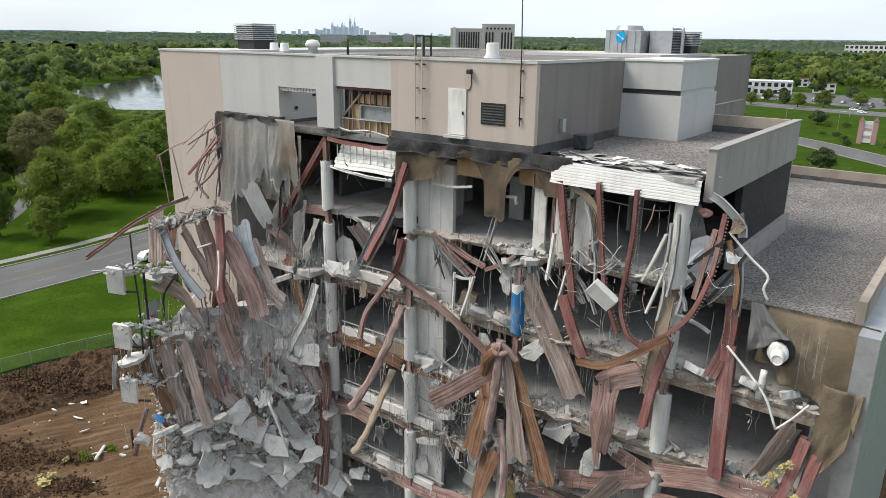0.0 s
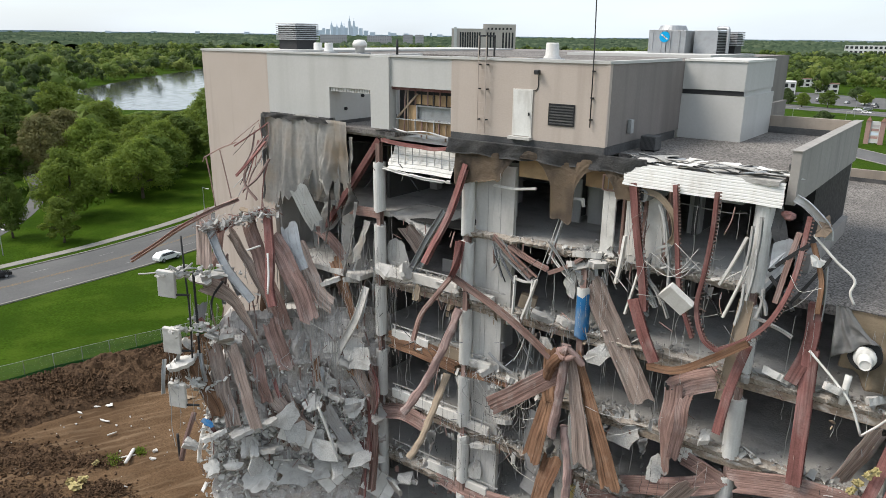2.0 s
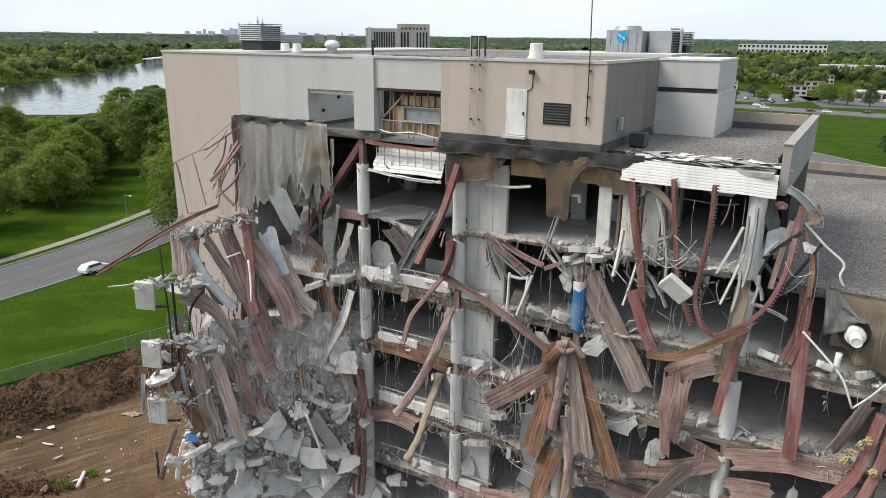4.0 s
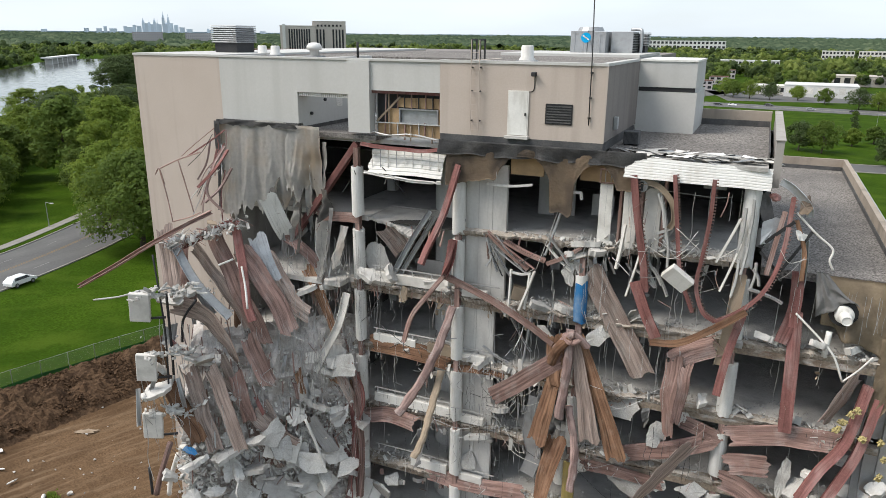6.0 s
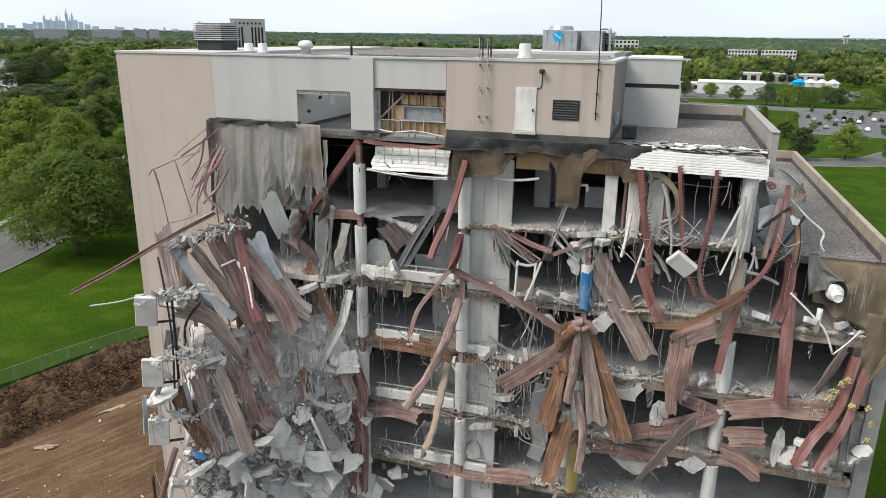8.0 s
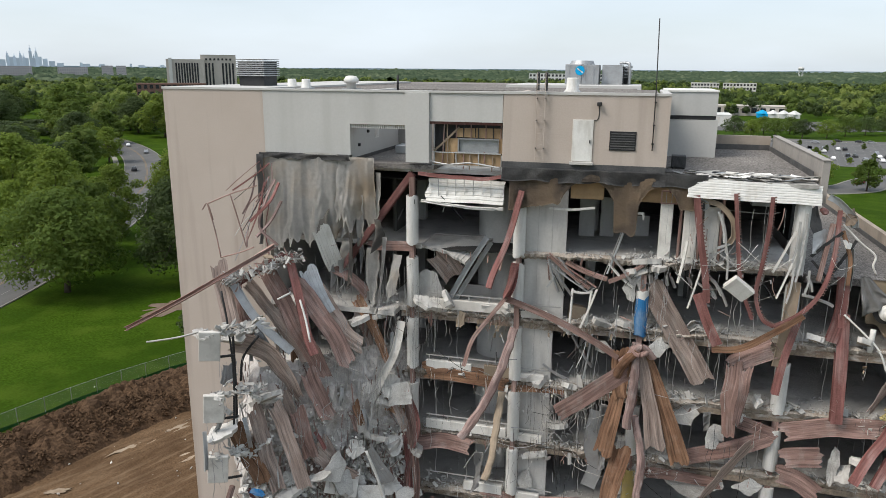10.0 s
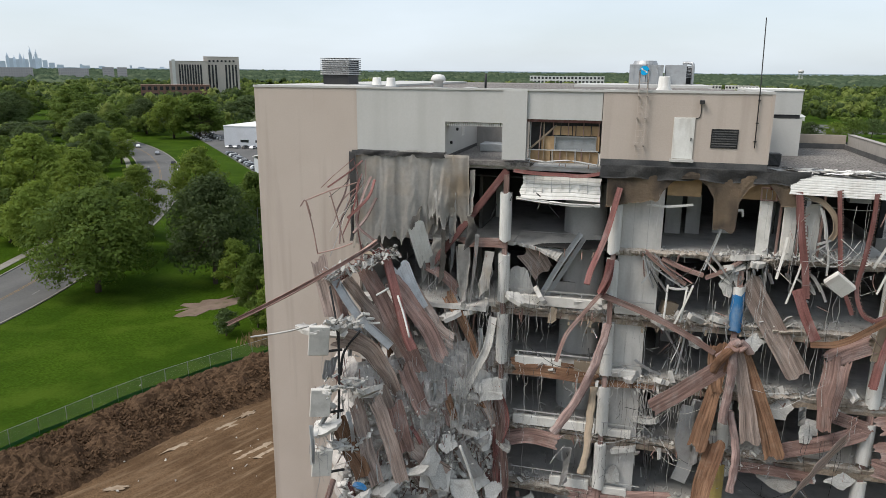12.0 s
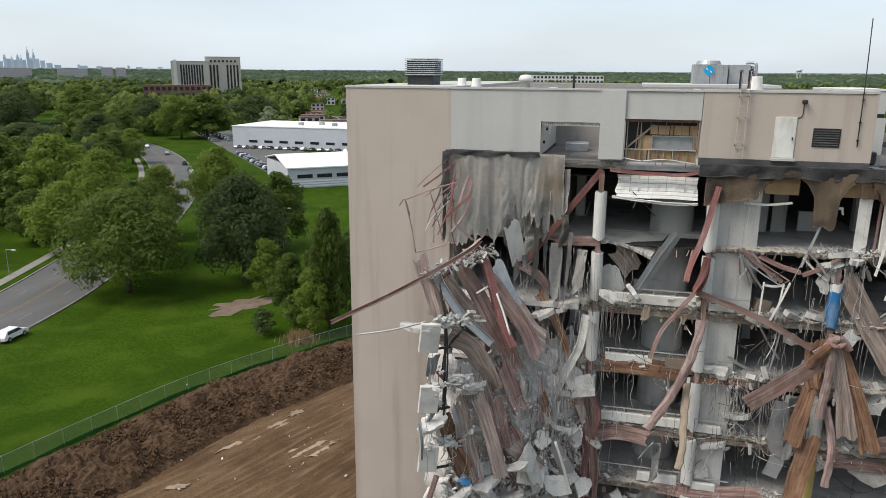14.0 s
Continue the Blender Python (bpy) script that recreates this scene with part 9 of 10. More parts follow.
for i, (x, y, r, h) in enumerate([(-73, 86, 3.2, 4.5), (-70, 82, 2.4, 3.4), (-66, 83, 2.2, 2.8), (-76, 90, 3.0, 5), (-63, 88, 3, 4.2), (-50, 330, 2.5, 2), (58, 418, 1.6, 3.4), (66, 402, 1.5, 3.2), (72, 372, 1.6, 3.6), (82, 402, 1.5, 3.4), (92, 386, 1.6, 3.6), (104, 372, 1.5, 3.2), (62, 340, 1.6, 3.6), (84, 340, 1.5, 3.4), (98, 352, 1.6, 3.6), (70, 322, 1.6, 3.2), (58, 312, 1.6, 3.4), (110, 398, 1.6, 3.4), (-56, 334, 2.6, 2), (-46, 322, 2.4, 1.8), (-70, 345, 3, 3), (-60, 366, 3, 3), (-52, 366, 3, 3), (-42, 302, 2.6, 2.6), (-30, 306, 3, 3), (34, 410, 2.5, 3), (30, 372, 2.5, 4), (44, 372, 2.5, 4), (58, 372, 2.5, 4), (28, 344, 2.5, 4), (45, 330, 2.5, 4), (64, 356, 2.5, 4), (-38, 236, 5, 7.5), (-119, 462, 5, 8), (-120, 505, 4.5, 7.5), (-114, 520, 5, 8), (-93, 463, 5.5, 9), (-80, 467, 7, 11), (-65, 371, 5.5, 7), (-18, 500, 9, 13), (-28, 505, 9, 12), (-6, 498, 8, 12), (-34, 520, 9, 13), (11, 266, 8, 12), (4, 270, 7, 11), (22, 290, 4, 7), (30, 300, 4, 7), (39, 450, 9, 13), (48, 446, 7, 11), (62, 452, 10, 12), (76, 448, 8, 12), (90, 452, 9, 12), (104, 470, 10, 13), (118, 482, 10, 13), (58, 468, 9, 12), (74, 474, 9, 12), (132, 490, 10, 13), (10, 500, 7, 10), (24, 478, 7, 10), (28, 244, 6, 11), (42, 250, 7, 12), (56, 246, 6, 11), (-104, 480, 5, 8), (-66, 500, 6, 9), (-52, 512, 6, 9), (-76, 540, 7, 10)]):
    tree("low rounded shrub at the lawn's edge" if h < 6 else "leafy tree beside the access road", (x, y, 0), r, h, 60 + i, 0.22 if h < 6 else 0.42, 1000 if h < 6 else 2600, 0.12 if h < 6 else 0.3, 16 if h < 6 else 24, tint=(LEAF, LEAF_MID, LEAF_DARK)[i % 3], name="shrub" if h < 6 else "tree")
bm = bmesh.new()
for i in range(700):
    p = Vector((rnd.gauss(-70.4, 1.0), rnd.gauss(73.0, 1.0), 0))
    h = rnd.uniform(0.6, 1.5)
    d = Vector((rnd.gauss(0, 0.3), rnd.gauss(0, 0.3), 1)) * h
    bm.faces.new([bm.verts.new(v) for v in (p + Vector((-0.07, 0, 0)), p + Vector((0.07, 0.03, 0)), p + d)])
for i, (x, y, r, h) in enumerate(((-76.2, 73.4, 2.5, 4.4), (-73.6, 77.6, 2.6, 5.4))):
    tree("dark green shrub beside the dry grass", (x, y, 0), r, h, 160 + i, 0.2, 1300, 0.12, 16, tint=(LEAF_DARK, LEAF_MID)[i], name="shrub")
tagged(part("dry_reeds", bm, TWEED, None, "clump of dry tan ornamental grass"), category="grass", kind="stuff")
bm = bmesh.new()
slab_piece(bm, (-86.2, 84.6, 0.03), 6.6, 3.9, 0.04, (0, 0, 60), 3, 26)
part("ground_patch", bm, BARE, None, "bare brown patch in the lawn", kind="structure")


def outside(x, y):
    """Where woods may stand: off the roads, lots, lawns and water."""
    for line, w in ((ROAD, 17), (RIGHT_ROAD, 26), (HIGHWAY, 24)):
        for a, b in zip(line, line[1:]):
            p, q, s = Vector(a), Vector(b), Vector((x, y))
            k = max(0, min(1, (s - p).dot(q - p) / (q - p).length_squared))
            if (s - p.lerp(q, k)).length < w:
                return False
    river = [(-380, 165), (-425, 225), (-475, 290), (-555, 372), (-635, 470), (-770, 615), (-920, 780)]
    for a, b in zip(river, river[1:]):
        p, q, s = Vector(a), Vector(b), Vector((x, y))
        k = (s - p).dot(q - p) / (q - p).length_squared
        off = (q - p).normalized().cross(s - p)
        if -0.05 <= k <= 1.05 and -86 < off < 47:
            return False
    if math.hypot(x + 292, y - 244) < 44:
        return False
    if -200 < x < 180 and 225 < y < (575 if x < 40 else 660 if x < 125 else 520):
        return x < -130 and y < 420 and not (-280 < x < -100 and 180 < y < 345)
    if -290 < x < -100 and 180 < y < 345 and x + y > 45 and not x < -300:
        return False
    return y > 60 and (x < -205 or y > 230 or (x < -60 and y > 350)) or (x < -205 and y > -200)


bm = bmesh.new()
bmesh.ops.create_icosphere(bm, subdivisions=1, radius=1)
ICO_V, ICO_F = np.array([tuple(v.co) for v in bm.verts]), np.array([[v.index for v in f.verts] for f in bm.faces])
bm.free()


def crown_kit(rnd, r, h, lumps, cards, size):
    """A crown of knobbly clumps under a coat of small leaf cards: vertices, triangles and soft normals."""
    V, Fc, N, n = [], [], [], 0
    rng = np.random.RandomState(rnd.randrange(9999))
    spots = []
    for k in range(lumps):
        a, q = rnd.uniform(0, 6.28), math.sqrt(rnd.random()) * 0.68
        z = rnd.uniform(0.28, 0.72) if k else 0.76
        spots.append((np.array([r * q * math.cos(a), r * q * math.sin(a), h * z]), rnd.uniform(0.24, 0.44) * r))
    for c, s in spots[:8 if size > 2.8 else 5]:
        V.append(ICO_V * (s * (0.78 + 0.15 * rng.randn(len(ICO_V), 1))) + c)
        N.append(ICO_V)
        Fc.append(ICO_F + n)
        n += len(ICO_V)
    pick = rng.randint(0, lumps, cards)
    d = rng.randn(cards, 3) + [0, 0, 0.4]
    d /= np.linalg.norm(d, axis=1)[:, None]
    p = np.array([spots[k][0] for k in pick]) + d * [1, 1, 0.8] * (np.array([spots[k][1] for k in pick]) * rng.uniform(0.75, 1.12, cards))[:, None]
    nrm = d + rng.randn(cards, 3) * 0.45 + [0, 0, 0.3]
    nrm /= np.linalg.norm(nrm, axis=1)[:, None]
    u = np.cross(nrm, rng.randn(cards, 3))
    u /= np.linalg.norm(u, axis=1)[:, None]
    v = np.cross(nrm, u)
    s = (size * rng.uniform(0.6, 1.4, cards))[:, None]
    V.append(np.stack([p + u * s, p - u * s * 0.5 + v * s * 0.87, p - u * s * 0.5 - v * s * 0.87], 1).reshape(-1, 3))
    soft = d * 0.8 + nrm * 0.3 + (p - [0, 0, h * 0.35]) / r * 0.4
    N.append(np.repeat(soft / np.linalg.norm(soft, axis=1)[:, None], 3, 0))
    Fc.append(np.arange(cards * 3).reshape(-1, 3) + n)
    return np.concatenate(V), np.concatenate(Fc), np.concatenate(N)


def woodland(name, label, r0, r1, gap, cr, ch, lumps, cards, size, material, seed, keep):
    """Many crowns over a ring sector, joined."""
    rnd = random.Random(seed)
    kits = [crown_kit(rnd, cr, ch, lumps, cards, size) for k in range(7)]
    V, Fc, N, n = [], [], [], 0
    r = r0
    while r < r1:
        step = gap * (1 + (r - r0) / r1)
        a = radians(-26)
        while a < radians(78):
            x, y = -r * math.sin(a) + rnd.uniform(-0.5, 0.5) * step, r * math.cos(a) + rnd.uniform(-0.5, 0.5) * step
            a += step / r
            az = math.degrees(math.atan2(-x, y))
            houses = 430 < r < 1350 and 17 < az < 29
            if 540 < r < 900 and 2 < az < 14 and noise.noise(Vector((x * 0.02, y * 0.02, 5))) > 0.05:
                continue
            if rnd.random() > keep * (0.3 if houses else 1) or not outside(x, y):
                continue
            vs, fs, ns = kits[rnd.randrange(7)]
            g, s = rnd.uniform(0, 6.28), rnd.uniform(0.7, 1.3)
            hz = min(s * rnd.uniform(0.8, 1.25), ceiling_of(x, y) / ch)
            if hz < 0.2:
                continue
            zb = max(0, (r - 1600) / 3200 * 30) if r > 1600 else 0
            c, q = math.cos(g) * s, math.sin(g) * s
            V.append(np.stack([vs[:, 0] * c - vs[:, 1] * q + x, vs[:, 0] * q + vs[:, 1] * c + y, vs[:, 2] * hz + zb], 1))
            N.append(np.stack([ns[:, 0] * math.cos(g) - ns[:, 1] * math.sin(g), ns[:, 0] * math.sin(g) + ns[:, 1] * math.cos(g), ns[:, 2]], 1))
            Fc.append(fs + n)
            n += len(vs)
        r += step
    V, Fc = np.concatenate(V), np.concatenate(Fc)
    me = bpy.data.meshes.new(name)
    me.vertices.add(len(V))
    me.vertices.foreach_set("co", V.astype(np.float32).ravel())
    me.loops.add(Fc.size)
    me.loops.foreach_set("vertex_index", Fc.astype(np.int32).ravel())
    me.polygons.add(len(Fc))
    me.polygons.foreach_set("loop_start", np.arange(0, Fc.size, 3, dtype=np.int32))
    me.update(calc_edges=True)
    soft_normals(me, np.concatenate(N))
    me.materials.append(material)
    return tagged(new(name, me), label, "woodland", kind="stuff")


WOOD_DARK = leaves("dark_woodland_leaves", (0.075, 0.108, 0.035), (0.042, 0.068, 0.024), (0.07, 0.105, 0.03), 0.03, 4.5, 0.42)
WOOD_FRESH = leaves("fresh_woodland_leaves", (0.2, 0.235, 0.06), (0.115, 0.155, 0.036), (0.18, 0.23, 0.055), 0.03, 4.5, 0.42)
for i, (m, share) in enumerate(((WOOD, 0.4), (WOOD_DARK, 0.3), (WOOD_FRESH, 0.22))):
    woodland("woodland", "green woodland along the river and roads", 190, 720, 13, 7.6, 14, 12, 165, 1.0, m, 31 + i, share)
    woodland("woodland", "green suburban woodland further away", 720, 1900, 25, 12, 12, 12, 75, 2.3, m, 41 + i, share)

# the unbroken tree canopy that runs to the horizon
rings, spokes = 190, 960
rr_ = 1850 * (4720 / 1850) ** (np.arange(rings) / (rings - 1))
aa = np.radians(80 - 108 * np.arange(spokes) / (spokes - 1))
V = []
for q in rr_:
    lift = max(0, (q - 1600) / 3200 * 30)
    for a in aa:
        x, y = -q * math.sin(a), q * math.cos(a)
        n = noise.noise(Vector((x * 0.0022, y * 0.0022, 3))) * 4 + noise.noise(Vector((x * 0.009, y * 0.009, 1))) * 4.5 + abs(noise.noise(Vector((x * 0.037, y * 0.037, 7)))) * 15 + noise.noise(Vector((x * 0.09, y * 0.09, 9))) * 4
        V.append((x, y, lift + 4.5 + n))
idx = np.arange(rings * spokes).reshape(rings, spokes)
quads = np.stack([idx[:-1, :-1], idx[1:, :-1], idx[1:, 1:], idx[:-1, 1:]], -1).reshape(-1, 4)
me = bpy.data.meshes.new("woodland")
me.from_pydata(V, [], quads.tolist())
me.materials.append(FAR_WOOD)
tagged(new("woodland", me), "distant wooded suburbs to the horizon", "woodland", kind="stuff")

# ---------- buildings in the distance ----------
HOTEL = mat("beige_cladding", (0.5, 0.455, 0.41), (0.45, 0.41, 0.37), 0.9, 0.05, bump=0, jitter=0)
# The next four materials carry the distance haze in their base colours.
HAZE_BLUE = mat("haze_tinted_tower", (0.60, 0.68, 0.77), (0.64, 0.71, 0.80), 0.9, 0.002, bump=0, jitter=0.12)
RIDGE = mat("haze_tinted_hills", (0.30, 0.37, 0.43), (0.27, 0.34, 0.40), 0.95, 0.002, bump=0, jitter=0, spec=0)
HAZE_PINK = mat("haze_tinted_brick", (0.44, 0.41, 0.41), (0.48, 0.44, 0.44), 0.9, 0.002, bump=0, jitter=0.05)
HAZE_WINDOW = mat("haze_tinted_window", (0.33, 0.32, 0.33), (0.30, 0.29, 0.30), 0.8, 0.01, bump=0, jitter=0.1)
OFF_WHITE = mat("white_render", (0.6, 0.6, 0.58), (0.54, 0.54, 0.52), 0.8, 0.05, bump=0, jitter=0.06)
BROWN_WALL = mat("brown_brick_wall", (0.2, 0.12, 0.09), (0.17, 0.1, 0.08), 0.9, 0.1, bump=0, jitter=0)


def polar(az, d):
    return -d * math.sin(radians(az)), d * math.cos(radians(az))


def block(name, label, az, d, w, depth, z0, z1, material, bays=0, storeys=0, group="", window=None, turn=None, roof=None):
    """A building turned towards the site: body, roof edge, and each window as a pane set in the wall."""
    x, y = polar(az, d)
    b = thing(name, label, "building", group, (x, y, 0))
    b.rotation_euler = (0, 0, radians(az if turn is None else turn))
    boxes("wall", [(-w / 2, w / 2, 0, depth, z0, z1)], material, b)
    boxes("roof", [(-w / 2 - 0.2, w / 2 + 0.2, -0.2, depth + 0.2, z1, z1 + 0.5)], roof or material, b)
    if bays:
        pw, ph = w / bays, (z1 - z0) / storeys
        bm = bmesh.new()
        box(bm, 0, pw * 0.6, -0.12, -0.01, 0, ph * 0.55)
        me = mesh_of(bm, "window", window or GLASS)
        for i in range(bays):
            for j in range(storeys):
                shared("window", me, Matrix.Translation((-w / 2 + pw * (i + 0.2), 0, z0 + ph * (j + 0.3))), b)
    return b


SKYLINE = ((49.9, 0.3, 26), (49.1, 0.3, 30), (48.7, 0.44, 18), (48.2, 0.3, 40), (47.4, 0.46, 20), (47.1, 0.4, 30), (46.8, 0.55, 18), (46.5, 0.5, 26), (46.2, 0.97, 15), (46.0, 0.68, 20), (45.8, 0.82, 15), (45.62, 0.62, 18), (45.44, 0.99, 15), (45.25, 0.78, 15), (45.1, 0.62, 20), (44.84, 1.32, 15), (44.66, 0.8, 14), (44.5, 1.16, 14), (44.3, 0.7, 18), (44.0, 0.58, 24), (43.6, 0.42, 30), (43.1, 0.3, 34), (41.8, 0.34, 14), (41.5, 0.26, 40), (40.5, 0.24, 30), (38.6, 0.3, 12), (37.9, 0.2, 34), (36.5, 0.22, 26), (52.5, 0.22, 30), (56.0, 0.2, 26), (59.0, 0.18, 34), (62.0, 0.16, 30))
for i, (az, top, w) in enumerate(SKYLINE):
    z1 = 37 + 4650 * math.tan(radians(top))
    tower = block("skyscraper", "tower of the far city skyline, tinted blue for haze", az, 4650, w, 30, 10, 10 + (z1 - 10) * (0.86 if top > 0.7 else 1), HAZE_BLUE, group="far skyline")
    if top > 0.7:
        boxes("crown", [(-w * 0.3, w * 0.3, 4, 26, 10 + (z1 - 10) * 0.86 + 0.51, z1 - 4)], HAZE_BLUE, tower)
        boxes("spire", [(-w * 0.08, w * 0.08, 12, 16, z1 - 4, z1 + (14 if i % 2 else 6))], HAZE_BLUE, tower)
bm = bmesh.new()
prev = None
for i in range(241):
    a = radians(80 - i * 0.5)
    hh = 46 + 5 * noise.noise(Vector((i * 0.09, 1, 0))) + 2.2 * noise.noise(Vector((i * 0.5, 4, 0)))
    cur = [bm.verts.new((-4780 * math.sin(a), 4780 * math.cos(a), z)) for z in (0, hh)]
    if prev:
        bm.faces.new((prev[0], cur[0], cur[1], prev[1]))
    prev = cur
part("backdrop_ridge", bm, RIDGE, None, "low wooded hills on the horizon, tinted blue for haze", kind="structure")
for az, top, w in ((46.1, 0.08, 82), (42.6, 0.05, 76), (40.4, 0.15, 30), (39.5, 0.15, 26)):
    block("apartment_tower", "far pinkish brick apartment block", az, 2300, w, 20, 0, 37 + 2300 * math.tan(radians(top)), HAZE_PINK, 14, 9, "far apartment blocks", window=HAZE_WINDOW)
hotel = block("hotel_building", "tall grey-beige office block with dark window strips", 33.4, 1000, 44, 20, 0, 54, HOTEL, 0, 0, turn=34)
bm = bmesh.new()
box(bm, 0, 2.2, -0.3, -0.01, 0, 30)
me = mesh_of(bm, "window", GLASS)
for i in range(10):
    if i not in (4, 5):
        shared("window", me, Matrix.Translation((-21 + i * 4.2, 0, 14)), hotel)
for i in range(7):
    boxes("window", [(-16 + i * 5, -13.5 + i * 5, -0.3, -0.01, 47.5, 50)], GLASS, hotel)
wing = block("hotel_building", "lower wing of the office block with dark windows", 35.75, 990, 46, 20, 0, 48, HOTEL, 0, 0, turn=34)
bm = bmesh.new()
box(bm, 0, 2.0, -0.3, -0.01, 0, 30)
me = mesh_of(bm, "window", GLASS)
for i in range(9):
    shared("window", me, Matrix.Translation((-12 + i * 3.2, 0, 14)), wing)
boxes("pier", [(-20, -16, -1.5, 0, 0, 50)], OFF_WHITE, wing)
block("podium_building", "long low brown building before the office block", 37.0, 830, 70, 30, 0, 21, BROWN_WALL, 12, 3)
block("office_building", "wide white office block with window bands", 6.2, 1900, 190, 40, 0, 30, OFF_WHITE, 20, 3)
METAL_WHITE = mat("white_metal_cladding", (0.52, 0.54, 0.58), (0.48, 0.50, 0.54), 0.6, 0.1, bump=0, stain=(0.4, 0.41, 0.43), jitter=0)
ROOF_WHITE = mat("white_roof_sheet", (0.78, 0.78, 0.77), (0.72, 0.72, 0.72), 0.7, 0.1, bump=0, stain=(0.6, 0.6, 0.58), jitter=0)
wh = thing("warehouse", "white flat-roofed metal warehouse with a low window strip", "building", "", (-219, 303, 0))
boxes("wall", [(0, 86, 0, 40, 0, 10.2)], METAL_WHITE, wh)
boxes("roof", [(-0.2, 86.2, -0.2, 40.2, 10.2, 10.6)], ROOF_WHITE, wh, "white membrane roof")
for i in range(9):
    boxes("window", [(9 + i * 8.2, 13.5 + i * 8.2, -0.1, -0.01, 2.6, 3.8)], GLASS, wh)
for i in range(4):
    boxes("roof_unit", [(30 + i * 9, 32 + i * 9, 12 + i % 2 * 5, 14.4 + i % 2 * 5, 10.6, 12.0)], GALV, wh)
sh = thing("shed", "white metal shed with a pale sloping roof", "building", "", (-133, 193, 0))
sh.rotation_euler = (0, 0, radians(39))
boxes("wall", [(0, 44, 0, 36, 0, 6.4)], METAL_WHITE, sh)
bm = bmesh.new()
prof = [(-0.5, 6.4), (18, 9.0), (36.5, 6.4), (36.5, 6.7), (18, 9.35), (-0.5, 6.75)]
a, c = [bm.verts.new((-0.5, y, z)) for y, z in prof], [bm.verts.new((44.5, y, z)) for y, z in prof]
bm.faces.new(a), bm.faces.new(list(reversed(c)))
for i in range(6):
    bm.faces.new((a[i], c[i], c[(i + 1) % 6], a[(i + 1) % 6]))
part("roof", bm, ROOF_WHITE, sh, "white sloping sheet roof")
for i in range(6):
    boxes("window", [(3 + i * 6.5, 8 + i * 6.5, -0.1, -0.01, 3.2, 4.4)], GLASS, sh)
for i in range(3):
    boxes("siding_board", [(0.0, 44, -0.16, -0.011, 0.4 + i * 0.8, 0.85 + i * 0.8)], ROOF_WHITE, sh)
bridge = thing("bridge", "far low pale bridge over the river", "bridge", "", (-840, 655, 0))
bridge.rotation_euler = (0, 0, radians(-52))
boxes("deck_slab", [(-75, 75, -5, 5, 7, 8.6)], OFF_WHITE, bridge)
for i in range(6):
    boxes("pier", [(-60 + i * 24, -57 + i * 24, -4, 4, 0, 7)], OFF_WHITE, bridge)
block("white_shop", "white two-storey shop building with a blue canopy", 13.6, 562, 34, 20, 0, 9.5, OFF_WHITE, 8, 2)
annex = block("white_shop", "low white shop annex with a blue canopy", 15.6, 560, 22, 16, 0, 6, OFF_WHITE, 4, 1)
boxes("canopy", [(-8, 8, -4, -0.13, 2.6, 4.2)], BLUE_SIGN, annex, "blue canopy")
block("long_white_building", "long white flat-roofed building", 1.9, 890, 62, 20, 0, 13, OFF_WHITE, 16, 2)
block("store", "large white store with a flat roof", -2.6, 532, 44, 34, 0, 7.5, OFF_WHITE, 7, 1, window=PALE)
block("store", "low brick and white store", -6.2, 676, 66, 30, 0, 8, HOTEL, 9, 1)
block("store", "low white shop row beside the highway", 0.6, 548, 30, 20, 0, 5.5, PALE, 6, 1)
block("apartment_building", "beige four-storey apartment block", -3.8, 1150, 40, 20, 0, 21, PALE, 9, 4, "apartment blocks")
block("apartment_building", "beige four-storey apartment block", -6.2, 1150, 46, 20, 0, 21, PALE, 10, 4, "apartment blocks")
tent = thing("marquee", "white and blue peaked marquee tents", "tent", at=(84, 650, 0))
for i in range(4):
    bm = bmesh.new()
    bmesh.ops.create_cone(bm, cap_ends=True, segments=4, radius1=6, radius2=0.4, depth=3, matrix=Matrix.Translation((i * 8, -i * 1.5, 5)))
    box(bm, i * 8 - 4, i * 8 + 4, -i * 1.5 - 4, -i * 1.5 + 4, 0, 3.6)
    part("canopy", bm, BLUE_SIGN if i == 0 else OFF_WHITE, tent)
wt = thing("water_tower", "far white water tower above the woods", "water tower", at=(*polar(-10.6, 3000), 0))
bm = bmesh.new()
bmesh.ops.create_uvsphere(bm, u_segments=16, v_segments=8, radius=11, matrix=Matrix.Translation((0, 0, 52)) @ Matrix.Diagonal((1, 1, 0.6, 1)))
part("tank", bm, OFF_WHITE, wt, smooth=True)
for i in range(6):
    a = i * math.pi / 3
    bm = bmesh.new()
    sweep(bm, [Vector((8 * math.cos(a), 8 * math.sin(a), 0)), Vector((8 * math.cos(a), 8 * math.sin(a), 48))], ring(0.7, 6))
    part("leg", bm, OFF_WHITE, wt)
rnd = random.Random(8)
for i in range(90):
    az, d = (rnd.uniform(17.5, 29), rnd.uniform(440, 1250)) if i < 70 else (rnd.uniform(2, 14), rnd.uniform(560, 1150))
    block("house", "small suburban house among trees", az, d, rnd.uniform(10, 16), 9, 0, rnd.uniform(6, 8), rnd.choice((OFF_WHITE, PALE, HAZE_PINK)), 3, 2, "suburban houses", roof=BROWN_WALL)
BRICK = mat("red_brick_pier", (0.40, 0.26, 0.23), (0.35, 0.22, 0.2), 0.9, 1.0, bump=0.3, jitter=0.1)
pyl = thing("pylon_sign", "brick-piered shopping centre pylon sign", "sign", at=(-37, 312, 0))
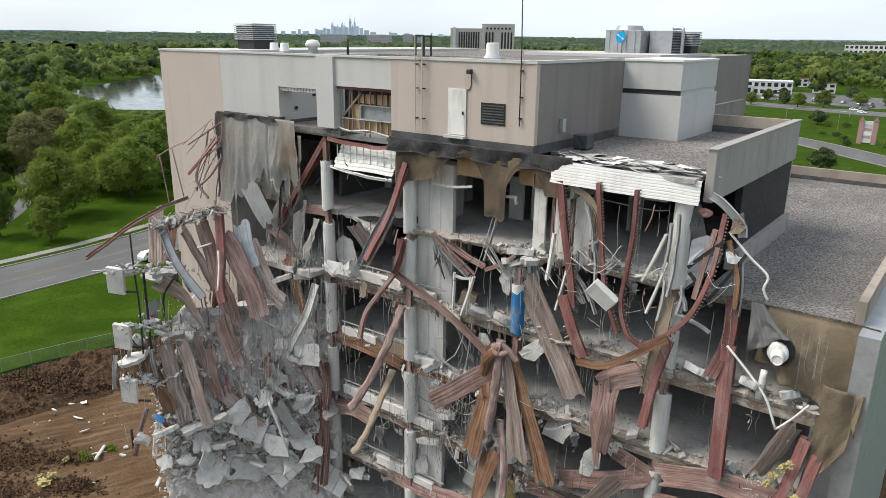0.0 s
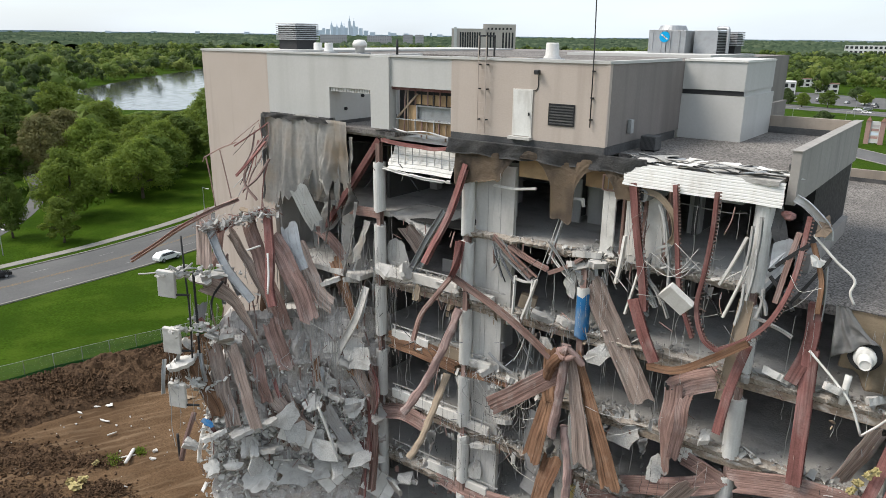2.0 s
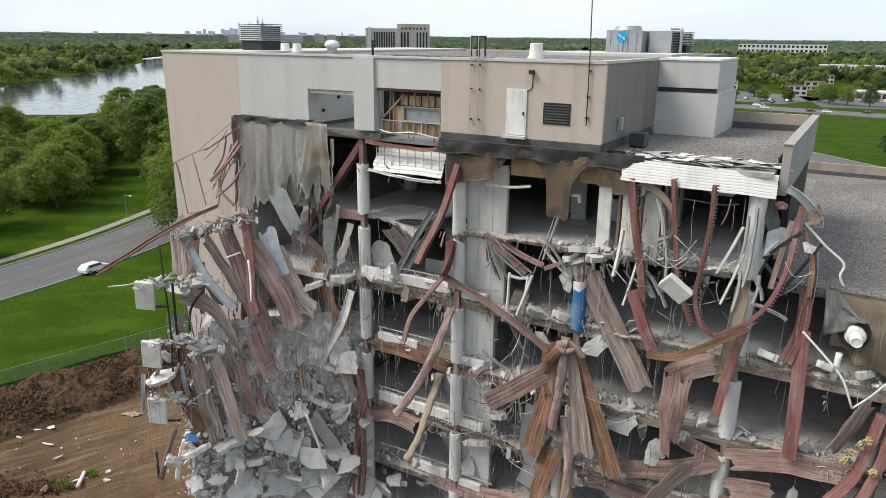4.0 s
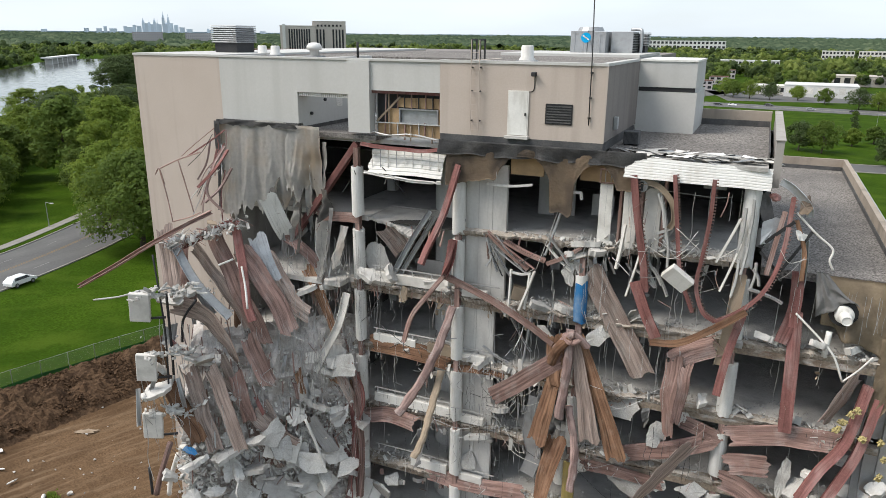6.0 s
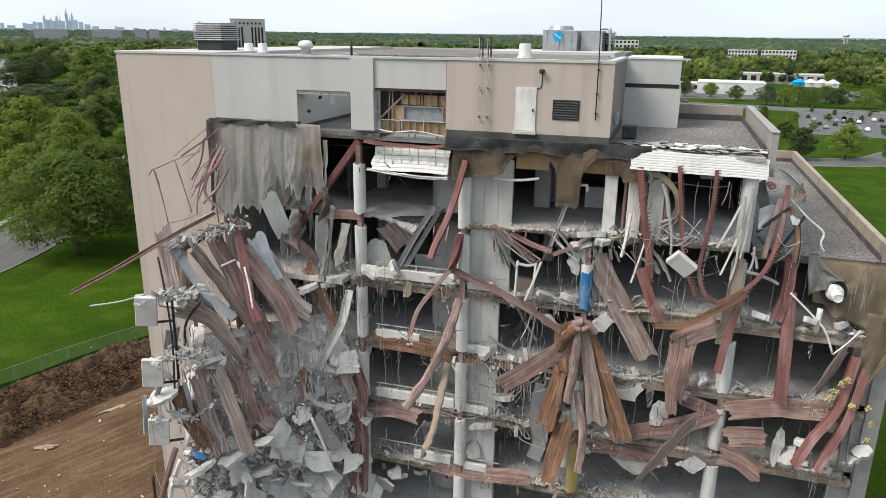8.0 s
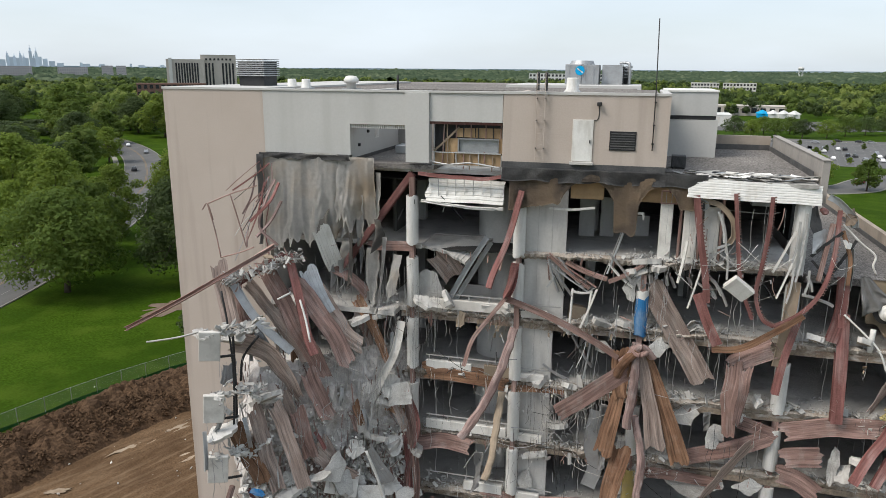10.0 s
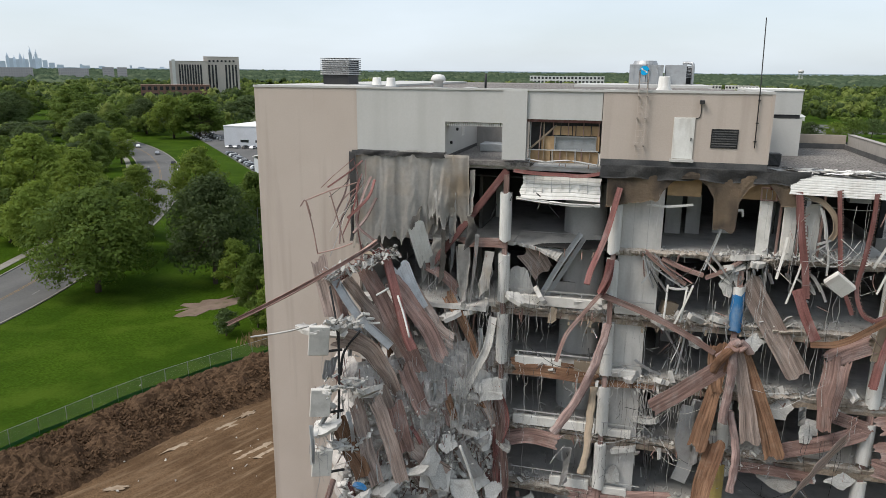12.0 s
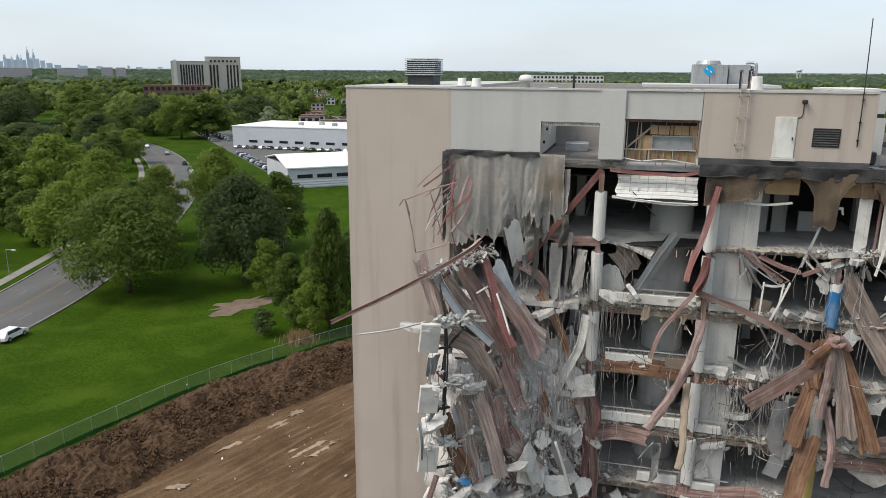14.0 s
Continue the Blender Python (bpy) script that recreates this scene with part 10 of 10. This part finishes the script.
for x in (-3.2, 3.2):
    boxes("pier", [(x - 1.1, x + 1.1, -1, 1, 0, 9)], BRICK, pyl)
    bm = bmesh.new()
    bmesh.ops.create_cone(bm, cap_ends=True, segments=4, radius1=1.8, radius2=0.05, depth=1.8, matrix=Matrix.Translation((x, 0, 9.9)) @ Euler((0, 0, math.pi / 4)).to_matrix().to_4x4())
    part("pier_cap", bm, BROWN_WALL, pyl)
pyl.scale = (0.74, 0.74, 0.95)
board = boxes("board", [(-2.1, 2.1, -0.4, 0.4, 0.5, 9.0)], OFF_WHITE, pyl)
for i, m in enumerate((BRICK, HAZE_BLUE, BRICK, HAZE_PINK)):
    boxes("sign_bar", [(-1.7, 1.7, -0.46, -0.41, 2.2 + i * 1.5, 3.2 + i * 1.5)], m, board)


def car(label, at, turn, paint):
    b = thing("car", label, "car", "parked cars", at)
    b.rotation_euler = (0, 0, radians(turn))
    bm = bmesh.new()
    prof = [(-2.25, 0.35), (2.25, 0.35), (2.3, 0.75), (1.3, 0.98), (0.65, 1.5), (-1.5, 1.52), (-2.15, 1.02), (-2.3, 0.8)]
    a, c = [bm.verts.new((x, -0.9, z)) for x, z in prof], [bm.verts.new((x, 0.9, z)) for x, z in prof]
    bm.faces.new(a), bm.faces.new(list(reversed(c)))
    for i in range(len(prof)):
        j = (i + 1) % len(prof)
        bm.faces.new((a[i], c[i], c[j], a[j]))
    for v in bm.verts:
        if v.co.z > 1.2:
            v.co.y *= 0.8
    body = part("body", bm, paint, b)
    for s in (-1, 1):
        bm = bmesh.new()
        q = [(-1.7, 1.05), (1.05, 1.05), (0.6, 1.42), (-1.4, 1.44)]
        bm.faces.new([bm.verts.new((x, s * (0.915 - (z - 1.05) * 0.42), z)) for x, z in q])
        part("side_glass", bm, GLASS, body)
    bm = bmesh.new()
    bm.faces.new([bm.verts.new(v) for v in ((1.27, -0.72, 1.03), (1.27, 0.72, 1.03), (0.7, 0.66, 1.47), (0.7, -0.66, 1.47))])
    part("windscreen", bm, GLASS, body)
    for x in (-1.4, 1.4):
        for s in (-0.86, 0.86):
            bm = bmesh.new()
            bmesh.ops.create_cone(bm, cap_ends=True, segments=16, radius1=0.34, radius2=0.34, depth=0.22, matrix=Matrix.Translation((x, s, 0.34)) @ Euler((math.pi / 2, 0, 0)).to_matrix().to_4x4())
            w = part("wheel", bm, DARK, b)
            bm = bmesh.new()
            bmesh.ops.create_cone(bm, cap_ends=True, segments=12, radius1=0.2, radius2=0.2, depth=0.02, matrix=Matrix.Translation((x, s * 1.14, 0.34)) @ Euler((math.pi / 2, 0, 0)).to_matrix().to_4x4())
            part("rim", bm, GALV, w)
    return b


CAR_WHITE = mat("white_car_paint", (0.75, 0.75, 0.75), (0.72, 0.72, 0.72), 0.3, 1, bump=0, jitter=0, spec=0.5)
CAR_BLACK = mat("black_car_paint", (0.02, 0.02, 0.024), (0.02, 0.02, 0.02), 0.25, 1, bump=0, jitter=0, spec=0.5)
CAR_SILVER = mat("silver_car_paint", (0.35, 0.36, 0.37), (0.33, 0.34, 0.35), 0.3, 1, metal=0.5, bump=0, jitter=0, spec=0.5)
CAR_RED = mat("red_car_paint", (0.3, 0.03, 0.03), (0.28, 0.03, 0.03), 0.3, 1, bump=0, jitter=0, spec=0.5)
white_car = car("white sport utility car on the road", (-109.6, 62.6, 0.07), 96, CAR_WHITE)
black_car = car("black four-door saloon car on the road", (-121, 40, 0.07), 90, CAR_BLACK)
silver_car = car("silver four-door saloon car on the highway", (-60, 470, 0.09), 20, CAR_SILVER)
red_car = car("red four-door saloon car on the access road", (58, 262, 0.07), 50, CAR_RED)
for i, (x, y) in enumerate(((-176.5, 205), (-180, 210), (-183.5, 215), (-187, 219.5), (-200, 235), (-229, 264), (-256, 286), (-196, 214))):
    c = copy_thing((black_car, silver_car, white_car, black_car)[i % 4], Matrix.Translation((x, y, 0.08)) @ Euler((0, 0, radians(127))).to_matrix().to_4x4())
    c["label"] = "car standing at the kerb of the road"
rnd = random.Random(5)
for i in range(120):
    src = (white_car, black_car, silver_car, silver_car, black_car)[i % 5]
    if i < 56:
        k, j = i % 14, i // 14
        x, y, t = ((-276 + k * 2.6, 362 - k * 2.9), (-270 + k * 2.6, 367 - k * 2.9), (-198 + k * 3.0, 274 - k * 3.4), (-214 + k * 4.4, 299, 0))[j][:2] + (42 if j < 3 else 90,)
    elif i < 84:
        k, j = rnd.randrange(0, 16), rnd.randrange(0, 4)
        x, y, t = 51.5 + k * 3.1, 432 - k * 0.4 - (3 + j) * 15.5, 83
    elif i < 98:
        x, t = rnd.uniform(-160, 120), -16
        y = 462 - (x + 100) * 0.22 + rnd.choice((-6, 7))
    else:
        x, y, t = rnd.uniform(-135, -50), rnd.choice((490, 508, 512, 530)), rnd.choice((70, 75))
    c = copy_thing(src, Matrix.Translation((x, y, 0.08)) @ Euler((0, 0, radians(t))).to_matrix().to_4x4())
    c["label"] = {white_car: "white car parked on grey asphalt", black_car: "black saloon car parked on asphalt", silver_car: "silver saloon car parked on asphalt"}[src]


def street_lamp(x, y, h):
    b = thing("street_lamp", "grey street lamp on a slim pole", "street lamp", "street lamps", (x, y, 0))
    bm = bmesh.new()
    sweep(bm, [Vector((0, 0, 0)), Vector((0, 0, h))], ring(0.09, 8), taper=0.6)
    part("pole", bm, GALV, b)
    boxes("arm", [(-0.04, 1.8, -0.04, 0.04, h - 0.1, h)], GALV, b)
    boxes("lamp_head", [(1.3, 2.1, -0.16, 0.16, h - 0.14, h + 0.04)], PALE, b, bevel=0.03)


for x, y, h in ((-96, 118, 9.5), (-133, 46, 5), (-136, 88, 5), (-70, 330, 10), (-50, 330, 10), (30, 300, 11), (60, 300, 11), (-120, 440, 11), (-60, 425, 11)):
    street_lamp(x, y, h)
